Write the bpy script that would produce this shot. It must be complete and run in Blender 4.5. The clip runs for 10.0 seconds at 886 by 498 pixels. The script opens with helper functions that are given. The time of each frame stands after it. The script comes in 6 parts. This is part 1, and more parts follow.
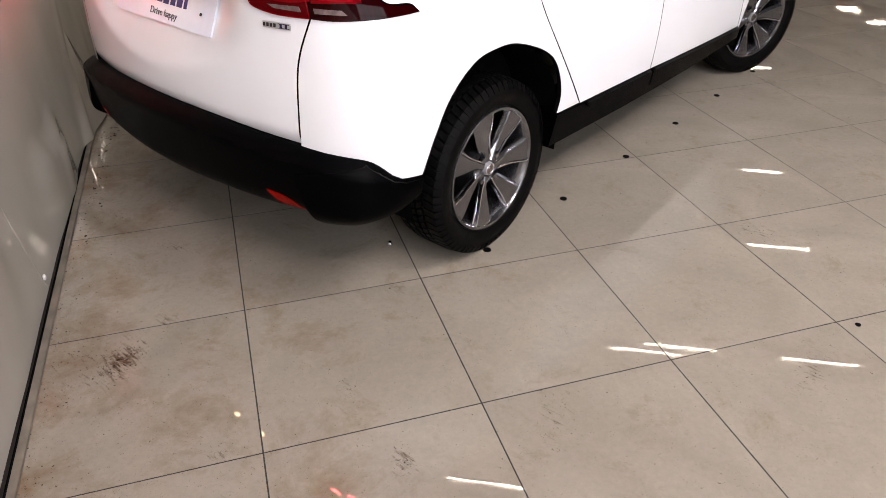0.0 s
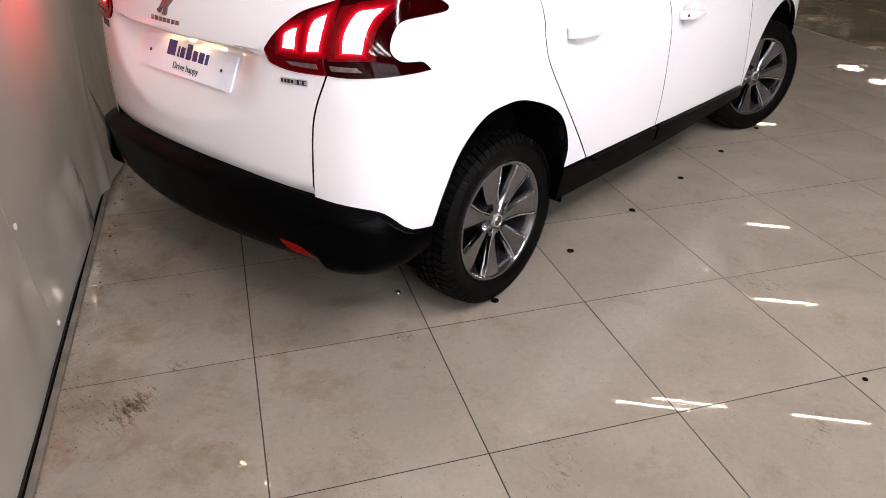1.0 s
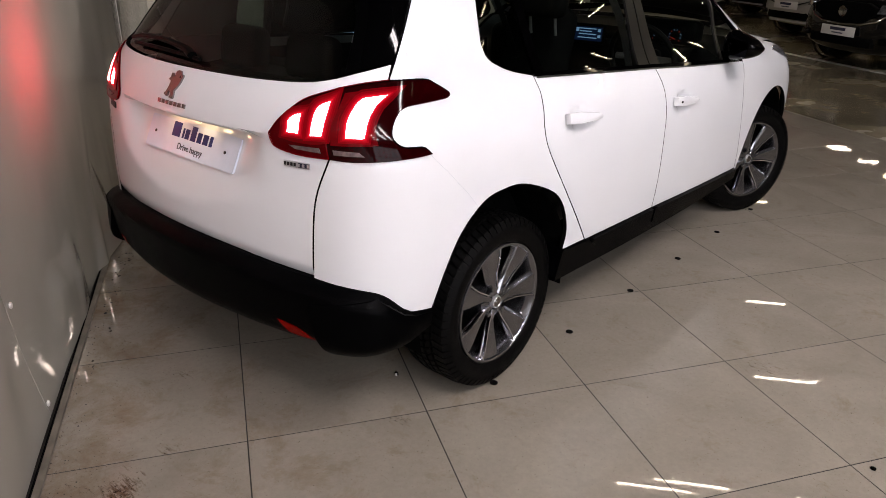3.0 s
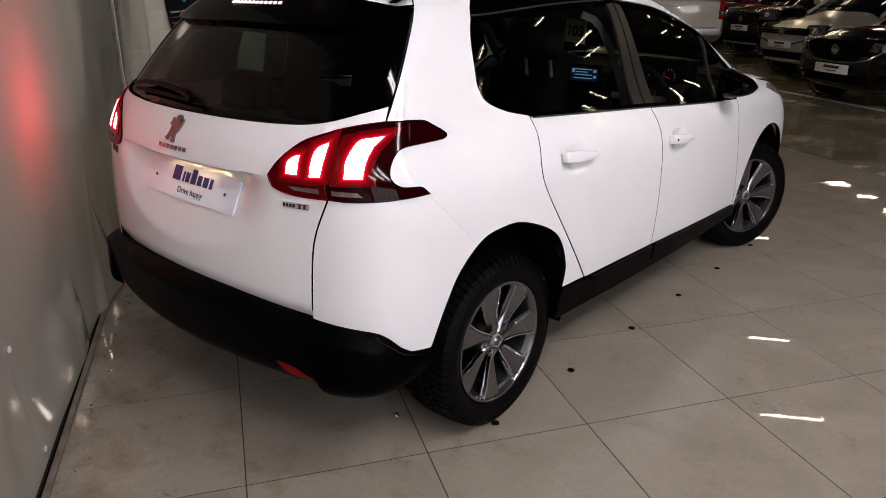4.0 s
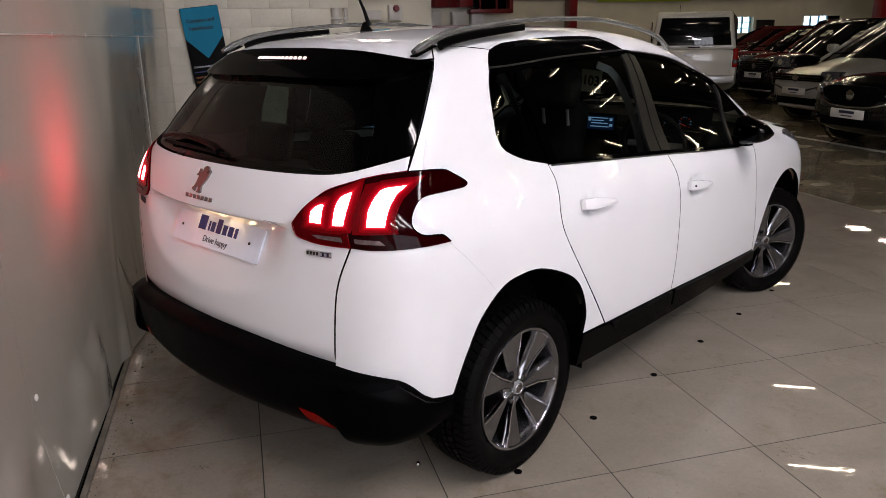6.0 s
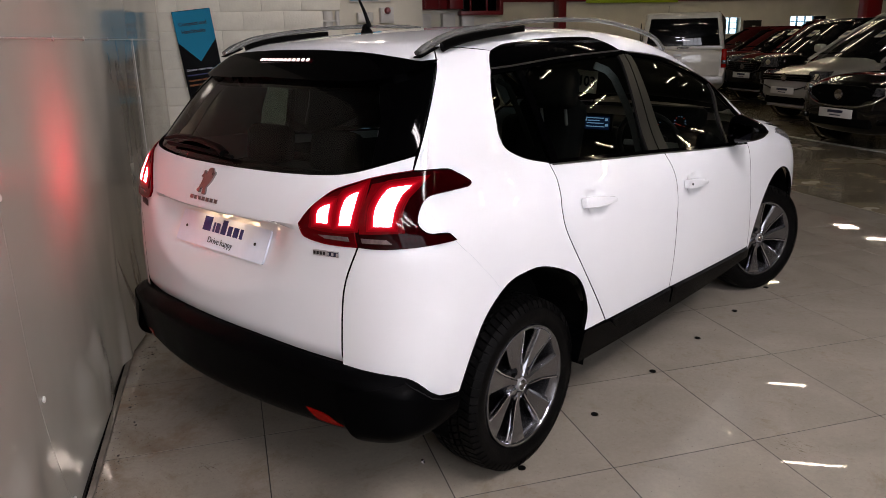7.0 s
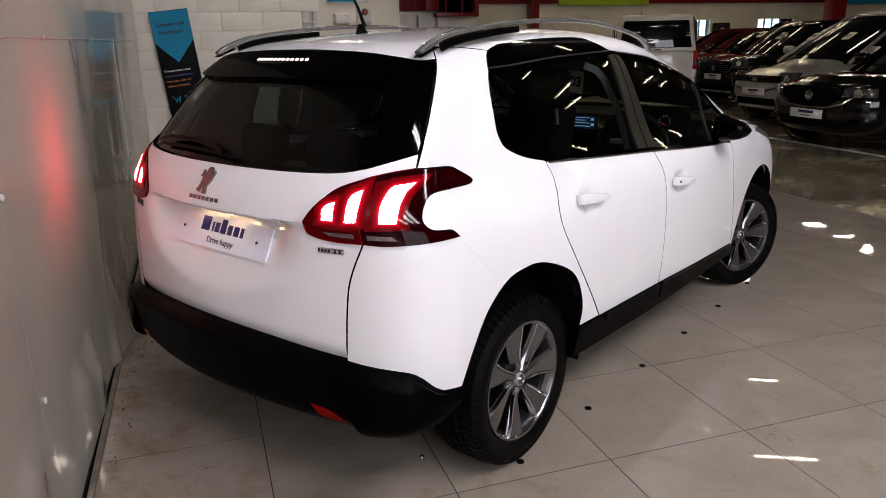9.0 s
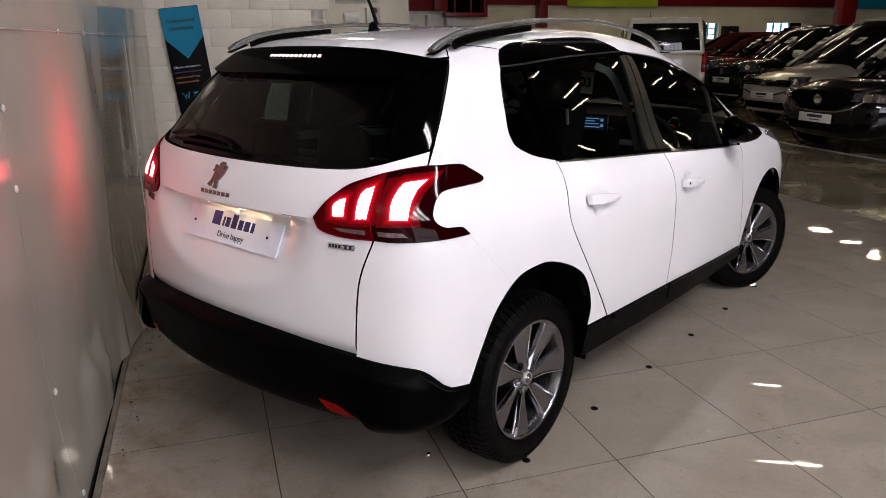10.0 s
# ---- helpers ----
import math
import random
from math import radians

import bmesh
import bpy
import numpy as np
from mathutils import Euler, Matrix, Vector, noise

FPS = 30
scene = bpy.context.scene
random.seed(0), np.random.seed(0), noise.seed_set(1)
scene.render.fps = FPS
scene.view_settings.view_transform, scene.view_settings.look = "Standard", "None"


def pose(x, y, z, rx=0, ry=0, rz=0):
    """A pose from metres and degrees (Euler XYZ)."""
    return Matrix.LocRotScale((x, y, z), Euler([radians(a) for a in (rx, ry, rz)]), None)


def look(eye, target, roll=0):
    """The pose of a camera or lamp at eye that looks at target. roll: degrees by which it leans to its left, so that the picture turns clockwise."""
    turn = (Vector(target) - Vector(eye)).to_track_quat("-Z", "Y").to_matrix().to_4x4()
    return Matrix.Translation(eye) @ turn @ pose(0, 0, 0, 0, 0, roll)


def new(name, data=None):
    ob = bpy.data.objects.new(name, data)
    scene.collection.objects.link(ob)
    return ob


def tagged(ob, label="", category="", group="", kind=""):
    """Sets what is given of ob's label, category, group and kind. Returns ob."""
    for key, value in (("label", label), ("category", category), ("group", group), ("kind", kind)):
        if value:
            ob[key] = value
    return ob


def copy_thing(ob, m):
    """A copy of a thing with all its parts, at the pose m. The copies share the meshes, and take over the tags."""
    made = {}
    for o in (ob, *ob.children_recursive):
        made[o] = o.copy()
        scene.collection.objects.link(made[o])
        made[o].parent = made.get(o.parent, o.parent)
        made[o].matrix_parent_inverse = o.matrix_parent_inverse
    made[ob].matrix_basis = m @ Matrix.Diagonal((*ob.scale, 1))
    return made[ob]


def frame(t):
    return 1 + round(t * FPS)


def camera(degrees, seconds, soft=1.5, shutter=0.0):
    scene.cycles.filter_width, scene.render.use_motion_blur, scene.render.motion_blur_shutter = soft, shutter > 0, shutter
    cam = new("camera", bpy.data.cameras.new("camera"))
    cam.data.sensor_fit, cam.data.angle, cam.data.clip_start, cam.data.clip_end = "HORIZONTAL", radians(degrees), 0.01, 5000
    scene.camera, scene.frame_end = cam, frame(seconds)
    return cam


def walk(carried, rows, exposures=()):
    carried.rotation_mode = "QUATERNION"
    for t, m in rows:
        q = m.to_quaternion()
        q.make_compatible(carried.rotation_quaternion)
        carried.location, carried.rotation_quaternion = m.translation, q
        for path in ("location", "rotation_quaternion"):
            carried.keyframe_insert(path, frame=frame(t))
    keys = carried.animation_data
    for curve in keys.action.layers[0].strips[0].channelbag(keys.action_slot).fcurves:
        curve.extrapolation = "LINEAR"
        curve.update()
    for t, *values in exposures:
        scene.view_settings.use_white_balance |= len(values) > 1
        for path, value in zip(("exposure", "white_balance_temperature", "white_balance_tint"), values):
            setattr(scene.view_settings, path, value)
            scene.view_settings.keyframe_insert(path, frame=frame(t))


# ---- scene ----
cam = camera(62.5, 10.0, soft=0.55)
PATH = [
    (0, (2.134, -1.781, 1.44), (1.032, -0.516, 0.351), -0.3),
    (0.5, (2.147, -1.794, 1.447), (1.014, -0.504, 0.422), -0.1),
    (1, (2.151, -1.81, 1.457), (0.988, -0.503, 0.488), -0.0),
    (1.5, (2.151, -1.817, 1.464), (0.971, -0.491, 0.544), 0.0),
    (2, (2.149, -1.816, 1.467), (0.951, -0.471, 0.597), 0.4),
    (3.5, (2.125, -1.802, 1.48), (0.902, -0.405, 0.736), 0.3),
    (4, (2.14, -1.802, 1.477), (0.896, -0.395, 0.789), -0.1),
    (4.5, (2.157, -1.798, 1.475), (0.882, -0.395, 0.837), -0.2),
    (5, (2.151, -1.796, 1.476), (0.847, -0.403, 0.876), -0.4),
    (5.5, (2.147, -1.807, 1.482), (0.834, -0.411, 0.91), -0.7),
    (7, (2.131, -1.875, 1.48), (0.844, -0.449, 0.921), -1.2),
    (7.5, (2.102, -1.907, 1.482), (0.829, -0.468, 0.928), -1.1),
    (8, (2.077, -1.939, 1.48), (0.823, -0.482, 0.928), -1.4),
    (8.5, (2.079, -1.952, 1.475), (0.843, -0.48, 0.922), -1.3),
    (9, (2.086, -1.957, 1.476), (0.854, -0.483, 0.92), -1.1),
    (9.5, (2.081, -1.963, 1.474), (0.85, -0.488, 0.918), -0.7),
    (10, (2.078, -1.973, 1.469), (0.836, -0.507, 0.914), -0.4),
]
EXPOSURES = [(0.0, 0.66, 7000, 18), (1.0, 0.56, 7000, 18), (2.0, 0.29, 7050, 18), (3.5, -0.01, 7000, 19), (4.0, -0.1, 7000, 19), (5.0, -0.08, 6950, 19), (10.0, 0.08, 6850, 19)]
walk(cam, [(t, look(eye, target, roll)) for t, eye, target, roll in PATH], EXPOSURES)

# ---- light: the hall's own tubes and the added fill lamps are built further down; the sky stays outside the closed hall ----
TUBE_GLOW = 136.0
DAYLIGHT = 430.0
FLOOD_GLOW = 75.0
world = bpy.data.worlds.new("world")
scene.world = world
world.use_nodes = True
world.node_tree.nodes["Background"].inputs[0].default_value = (0.55, 0.6, 0.7, 1)
world.node_tree.nodes["Background"].inputs[1].default_value = 0.3

# the hall stands at an angle to the car: U runs away from the panel wall, W along it
HALL = pose(0, 0, 0, 0, 0, 58.2)


# ---- materials ----
def shader(name, color=(0.5, 0.5, 0.5), rough=0.5, metal=0.0, coat=0.0, glow=0.0, spread=0.0, scale=8.0, bump=0.0, bump_scale=60.0, ior=1.5, tint=None, rough_spread=0.0, spec=0.5):
    m = bpy.data.materials.new(name)
    m.use_nodes = True
    n, k = m.node_tree.nodes, m.node_tree.links
    b = n["Principled BSDF"]
    b.inputs["Base Color"].default_value = (*color, 1)
    b.inputs["Roughness"].default_value = rough
    b.inputs["Metallic"].default_value = metal
    b.inputs["Coat Weight"].default_value = coat
    b.inputs["Coat Roughness"].default_value = 0.012
    b.inputs["IOR"].default_value = ior
    b.inputs["Specular IOR Level"].default_value = spec
    if glow:
        b.inputs["Emission Color"].default_value = (*(tint or color), 1)
        b.inputs["Emission Strength"].default_value = glow
    if spread or bump or rough_spread:
        co = n.new("ShaderNodeTexCoord")
        t = n.new("ShaderNodeTexNoise")
        t.inputs["Scale"].default_value = scale
        t.inputs["Detail"].default_value = 6
        k.new(co.outputs["Object"], t.inputs["Vector"])
        if spread:
            r = n.new("ShaderNodeMapRange")
            r.inputs[1].default_value, r.inputs[2].default_value = 0.3, 0.7
            r.inputs[3].default_value, r.inputs[4].default_value = 1 - spread, 1 + spread
            mix = n.new("ShaderNodeMix")
            mix.data_type, mix.blend_type = "RGBA", "MULTIPLY"
            mix.inputs[0].default_value = 1
            mix.inputs[6].default_value = (*color, 1)
            k.new(t.outputs[0], r.inputs[0])
            k.new(r.outputs[0], mix.inputs[7])
            k.new(mix.outputs[2], b.inputs["Base Color"])
        if rough_spread:
            r2 = n.new("ShaderNodeMapRange")
            r2.inputs[1].default_value, r2.inputs[2].default_value = 0.3, 0.7
            r2.inputs[3].default_value, r2.inputs[4].default_value = max(rough - rough_spread, 0.02), rough + rough_spread
            k.new(t.outputs[0], r2.inputs[0])
            k.new(r2.outputs[0], b.inputs["Roughness"])
        if bump:
            f = n.new("ShaderNodeTexNoise")
            f.inputs["Scale"].default_value = bump_scale
            f.inputs["Detail"].default_value = 5
            k.new(co.outputs["Object"], f.inputs["Vector"])
            w = n.new("ShaderNodeBump")
            w.inputs["Strength"].default_value = bump
            w.inputs["Distance"].default_value = 0.01
            k.new(f.outputs[0], w.inputs["Height"])
            k.new(w.outputs[0], b.inputs["Normal"])
    return m


def glass_pane(name, tint, ior=1.42, gloss=0.02):
    """Thin glass: what is behind it, tinted, under a clear reflection."""
    m = bpy.data.materials.new(name)
    m.use_nodes = True
    n, k = m.node_tree.nodes, m.node_tree.links
    n.remove(n["Principled BSDF"])
    out = n["Material Output"]
    clear, shine, mix, fres = n.new("ShaderNodeBsdfTransparent"), n.new("ShaderNodeBsdfGlossy"), n.new("ShaderNodeMixShader"), n.new("ShaderNodeFresnel")
    clear.inputs[0].default_value = (*tint, 1)
    shine.inputs[0].default_value = (1, 1, 1, 1)
    shine.inputs["Roughness"].default_value = gloss
    fres.inputs[0].default_value = ior
    k.new(fres.outputs[0], mix.inputs[0])
    k.new(clear.outputs[0], mix.inputs[1])
    k.new(shine.outputs[0], mix.inputs[2])
    k.new(mix.outputs[0], out.inputs[0])
    return m


WHITE_PAINT = shader("white_car_paint", (0.815, 0.822, 0.84), 0.42, spec=0.08, coat=1.0, spread=0.015, scale=3, rough_spread=0.03)
GLOSS_BLACK = shader("gloss_black", (0.0005, 0.0005, 0.0006), 0.04, ior=1.19, spread=0.2, scale=20)
SATIN_GREY = shader("satin_grey_film", (0.006, 0.006, 0.0058), 0.36, spread=0.1, scale=30)
BUMPER_BLACK = shader("grained_black_plastic", (0.0006, 0.0006, 0.0008), 0.36, spec=0.028, spread=0.15, scale=5, bump=0.12, bump_scale=700, rough_spread=0.06)
RUBBER = shader("tyre_rubber", (0.0012, 0.0011, 0.0011), 0.55, spec=0.09, spread=0.25, scale=14, bump=0.15, bump_scale=220, rough_spread=0.08)
RIM_GREY = shader("machined_grey_alloy", (0.21, 0.208, 0.22), 0.16, metal=0.92, spread=0.12, scale=14, rough_spread=0.06)
DARK_CHROME = shader("dark_chrome", (0.3, 0.28, 0.28), 0.16, metal=1.0, spread=0.1, scale=40)
# mirror coloured near-black to stand in for a dark reflection
MIRROR_GLASS = shader("mirror_with_dark_reflection", (0.004, 0.004, 0.005), 0.03, metal=1.0, spread=0.03, scale=10)
TRIM_BEAD = shader("satin_trim_bead", (0.03, 0.03, 0.029), 0.3, metal=0.5, spread=0.08, scale=20)
CHROME = shader("chrome", (0.75, 0.75, 0.77), 0.12, metal=1.0, spread=0.05, scale=40)
HEAD_GLASS = shader("headlamp_lens", (0.45, 0.45, 0.47), 0.1, metal=0.8, spread=0.6, scale=45, bump=0.5, bump_scale=40)
SATIN_BLACK = shader("satin_black_trim", (0.0008, 0.0008, 0.0008), 0.4, spec=0.08, spread=0.1, scale=20)
RAIL_GREY = shader("satin_rail", (0.36, 0.36, 0.35), 0.27, metal=0.75, spread=0.05, scale=20)
BRUSHED = shader("brushed_aluminium", (0.55, 0.55, 0.56), 0.4, metal=0.75, spread=0.06, scale=30)
# black linings and parts; also the shade of gaps, put in as colour
DARK_GAP = shader("dark_lining_and_gap_shade", (0.002, 0.002, 0.002), 0.95, spec=0.03, spread=0.3, scale=20)
CABIN_BLACK = shader("cabin_plastic", (0.005, 0.005, 0.0052), 0.6, spec=0.2, spread=0.2, scale=30)
SEAT_CLOTH = shader("seat_cloth", (0.007, 0.007, 0.0075), 0.9, spec=0.1, spread=0.3, scale=60, bump=0.2, bump_scale=300)
TRIM_PALE = shader("pale_cabin_trim", (0.5, 0.52, 0.48), 0.7, spec=0.15, spread=0.05, scale=20)
HEADLINING = shader("headlining_cloth", (0.42, 0.43, 0.4), 0.9, spec=0.1, spread=0.06, scale=30)
BELT_GREY = shader("belt_webbing", (0.55, 0.58, 0.61), 0.7, spread=0.1, scale=90)
REAR_GLASS = glass_pane("privacy_glass", (0.25, 0.3, 0.27), ior=1.3)
SIDE_GLASS = glass_pane("side_glass", (0.44, 0.48, 0.45))
LAMP_RED = shader("red_lamp_glass", (0.05, 0.0002, 0.001), 0.06, ior=1.18, glow=0.012, tint=(1, 0.001, 0.01), spread=0.15, scale=30)
LAMP_DARK = shader("smoked_lamp_glass", (0.012, 0.0002, 0.0005), 0.06, ior=1.18, spread=0.2, scale=30)
LAMP_LIT = shader("lit_claw", (0.9, 0.3, 0.28), 0.4, glow=80.0, tint=(1.0, 0.07, 0.085))
# halo and rings: emission stepped down to imitate claw light fading in the glass
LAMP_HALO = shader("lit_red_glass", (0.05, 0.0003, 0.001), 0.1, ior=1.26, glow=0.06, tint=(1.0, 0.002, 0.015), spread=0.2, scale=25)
LAMP_RINGS = [shader("claw_glow_ring", (0.05, 0.0003, 0.001), 0.07, ior=1.22, glow=g, tint=(1.0, 0.02 * g, 0.014 + 0.03 * g)) for g in (1.3, 0.75, 0.45, 0.27, 0.16, 0.1)]
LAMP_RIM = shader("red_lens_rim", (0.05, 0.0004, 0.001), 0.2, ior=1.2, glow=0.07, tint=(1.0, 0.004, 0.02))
SPOKE_EDGE = shader("machined_edge", (0.72, 0.72, 0.77), 0.1, metal=1.0, spread=0.05, scale=30)
LAMP_CLEAR = shader("clear_reverse_lamp", (0.16, 0.11, 0.11), 0.25, metal=0.4, spread=0.3, scale=60)
# unlit red plastic; weak emission added to deepen its red
REFLECTOR_RED = shader("red_reflector_with_glow", (0.17, 0.002, 0.001), 0.2, ior=1.14, glow=0.02, tint=(1, 0.03, 0.01), spread=0.25, scale=120)
BRAKE_LED = shader("brake_led", (0.9, 0.8, 0.8), 0.3, glow=1.6, tint=(1, 0.8, 0.8))
WARM_BULB = shader("warm_bulb", (1, 0.8, 0.5), 0.3, glow=28.0, tint=(1, 0.72, 0.4))
PLATE_WHITE = shader("plate_white", (0.78, 0.84, 0.95), 0.25, coat=0.4, spread=0.02, scale=30)
INK_BLUE = shader("blue_ink", (0.01, 0.02, 0.13), 0.4, spread=0.05, scale=30)
NAVY = shader("navy_badge", (0.006, 0.008, 0.035), 0.3, spread=0.05, scale=30)
INK_GREY = shader("grey_ink", (0.05, 0.055, 0.075), 0.4, spread=0.05, scale=30)
SCREEN = shader("lit_screen", (0.01, 0.015, 0.03), 0.2, glow=0.035, tint=(0.1, 0.3, 1.0))
SCREEN_LINE = shader("screen_icon", (0.4, 0.6, 1), 0.2, glow=0.55, tint=(0.3, 0.62, 1.0))
DIAL_RED = shader("dial_red", (0.6, 0.02, 0.01), 0.3, glow=0.22, tint=(1, 0.1, 0.05))
PAPER = shader("paper_card", (0.7, 0.66, 0.52), 0.8, spread=0.04, scale=20)
INK_BLACK = shader("black_ink", (0.01, 0.01, 0.01), 0.6, spread=0.05, scale=30)
DISC = shader("brake_disc", (0.25, 0.25, 0.27), 0.35, metal=0.8, spread=0.2, scale=40)
TUBE = shader("lit_tube", (1, 1, 1), 0.5, glow=TUBE_GLOW * 0.86, tint=(0.99, 0.9, 0.71))
TUBE_FAR = shader("lit_far_tube", (1, 1, 1), 0.5, glow=TUBE_GLOW * 0.25, tint=(0.98, 0.88, 0.6))
TUBE_FILL = shader("lit_fill_tube", (1, 1, 1), 0.5, glow=TUBE_GLOW * 1.02, tint=(0.95, 0.95, 1.0))


# ---- building tools ----
def part(name, bm, material, parent=None, label="", smooth=True):
    if isinstance(bm, bpy.types.Mesh):
        me = bm
    else:
        me = bpy.data.meshes.new(name)
        bm.to_mesh(me)
        bm.free()
        if smooth:
            me.shade_smooth()
            me.set_sharp_from_angle(angle=radians(38))
    if material:
        me.materials.clear()
        me.materials.append(material)
    ob = new(name, me)
    if parent:
        ob.parent = parent
    if label:
        ob["label"] = label
    return ob


def box(bm, size, m=Matrix(), bevel=0.0, segments=2):
    r = bmesh.ops.create_cube(bm, size=1, matrix=m @ Matrix.Diagonal((*size, 1)))
    if bevel:
        edges = {e for v in r["verts"] for e in v.link_edges}
        bmesh.ops.bevel(bm, geom=list(edges), offset=bevel, segments=segments, profile=0.5, affect="EDGES", clamp_overlap=True)
    return bm


def bx(size, at=(0, 0, 0), turn=(0, 0, 0), bevel=0.0, segments=2):
    return box(bmesh.new(), size, pose(*at, *turn), bevel, segments)


def rod(bm, r, length, m=Matrix(), n=16, r2=None):
    bmesh.ops.create_cone(bm, cap_ends=True, segments=n, radius1=r, radius2=r if r2 is None else r2, depth=length, matrix=m)
    return bm


def tube_along(points, r, n=8, flat=1.0):
    """A bar of round or flattened section along a chain of points."""
    bm = bmesh.new()
    pts = [Vector(p) for p in points]
    rings = []
    for i, p in enumerate(pts):
        d = (pts[min(i + 1, len(pts) - 1)] - pts[max(i - 1, 0)]).normalized()
        a = d.cross(Vector((0, 0, 1)))
        a = a.normalized() if a.length > 1e-4 else Vector((1, 0, 0))
        b = a.cross(d)
        rr = r(i / (len(pts) - 1)) if callable(r) else r
        rings.append([bm.verts.new(p + a * (rr * flat * math.cos(2 * math.pi * j / n)) + b * (rr * math.sin(2 * math.pi * j / n))) for j in range(n)])
    for q, w in zip(rings, rings[1:]):
        for j in range(n):
            bm.faces.new((q[j], q[(j + 1) % n], w[(j + 1) % n], w[j]))
    bm.faces.new(rings[0][::-1])
    bm.faces.new(rings[-1])
    bmesh.ops.recalc_face_normals(bm, faces=bm.faces)
    return bm


def blade_along(points, half_width, half_height):
    """A bar of softly rounded, flat-sided section along a chain of points; both halves are functions of the way along."""
    bm = bmesh.new()
    pts = [Vector(p) for p in points]
    rings = []
    for i, p in enumerate(pts):
        d = (pts[min(i + 1, len(pts) - 1)] - pts[max(i - 1, 0)]).normalized()
        a = d.cross(Vector((0, 0, 1))).normalized()
        b = a.cross(d)
        f = i / (len(pts) - 1)
        ring = []
        for j in range(16):
            c, q = math.cos(2 * math.pi * j / 16), math.sin(2 * math.pi * j / 16)
            ring.append(bm.verts.new(p + a * (half_width(f) * math.copysign(abs(c) ** 0.5, c)) + b * (half_height(f) * math.copysign(abs(q) ** 0.6, q))))
        rings.append(ring)
    for q, w in zip(rings, rings[1:]):
        for j in range(16):
            bm.faces.new((q[j], q[(j + 1) % 16], w[(j + 1) % 16], w[j]))
    bm.faces.new(rings[0][::-1])
    bm.faces.new(rings[-1])
    bmesh.ops.recalc_face_normals(bm, faces=bm.faces)
    return bm


def revolve(profile, n=48, m=Matrix()):
    """A ring: (radius, along) pairs turned round the x axis."""
    bm = bmesh.new()
    rings = [[bm.verts.new(m @ Vector((a, r * math.cos(2 * math.pi * j / n), r * math.sin(2 * math.pi * j / n)))) for r, a in profile] for j in range(n)]
    for j in range(n):
        q, w = rings[j], rings[(j + 1) % n]
        for i in range(len(profile) - 1):
            bm.faces.new((q[i], w[i], w[i + 1], q[i + 1]))
    bmesh.ops.remove_doubles(bm, verts=bm.verts, dist=1e-5)
    bmesh.ops.recalc_face_normals(bm, faces=bm.faces)
    return bm


def prism(outline, depth, m=Matrix(), bevel=0.0):
    """A flat outline (x, z) given depth along +y."""
    bm = bmesh.new()
    f = bm.faces.new([bm.verts.new((x, 0, z)) for x, z in outline])
    r = bmesh.ops.extrude_face_region(bm, geom=[f])
    bmesh.ops.translate(bm, verts=[v for v in r["geom"] if isinstance(v, bmesh.types.BMVert)], vec=(0, depth, 0))
    bmesh.ops.recalc_face_normals(bm, faces=bm.faces)
    if bevel:
        bmesh.ops.bevel(bm, geom=list(bm.edges), offset=bevel, segments=2, profile=0.5, affect="EDGES", clamp_overlap=True)
    bmesh.ops.transform(bm, verts=bm.verts, matrix=m)
    return bm


def text_mesh(body, size, m, depth=0.0008, align="CENTER", bold=0.0):
    cu = bpy.data.curves.new("lettering", "FONT")
    cu.body, cu.size, cu.extrude, cu.align_x, cu.align_y = body, size, depth, align, "CENTER"
    cu.offset = bold * size
    ob = bpy.data.objects.new("lettering", cu)
    me = bpy.data.meshes.new_from_object(ob)
    bpy.data.objects.remove(ob)
    bpy.data.curves.remove(cu)
    me.transform(m)
    return me


def empty(name, m, label, category, group="", kind=""):
    ob = new(name)
    ob.matrix_world = m
    ob.empty_display_size = 0.1
    return tagged(ob, label, category, group, kind)


def curve(pts):
    """A natural cubic spline through (x, y) pairs, straight beyond its ends."""
    xs, ys = np.array(pts, float).T
    n, h = len(xs), np.diff(xs)
    a = np.eye(n)
    b = np.zeros(n)
    for i in range(1, n - 1):
        a[i, i - 1:i + 2] = h[i - 1], 2 * (h[i - 1] + h[i]), h[i]
        b[i] = 6 * ((ys[i + 1] - ys[i]) / h[i] - (ys[i] - ys[i - 1]) / h[i - 1])
    m = np.linalg.solve(a, b)

    def value(x):
        x = np.asarray(x, float)
        q = np.clip(x, xs[0], xs[-1])
        i = np.clip(np.searchsorted(xs, q) - 1, 0, n - 2)
        s, t = xs[i + 1] - q, q - xs[i]
        v = (m[i] * s ** 3 + m[i + 1] * t ** 3) / (6 * h[i]) + (ys[i] / h[i] - m[i] * h[i] / 6) * s + (ys[i + 1] / h[i] - m[i + 1] * h[i] / 6) * t
        lo = (ys[1] - ys[0]) / h[0] - h[0] * m[1] / 6
        hi = (ys[-1] - ys[-2]) / h[-1] + h[-1] * m[-2] / 6
        return v + np.where(x < xs[0], (x - xs[0]) * lo, 0) + np.where(x > xs[-1], (x - xs[-1]) * hi, 0)
    return value


def smax(a, b, k):
    h = np.maximum(k - np.abs(a - b), 0) / k
    return np.maximum(a, b) + h * h * k / 4


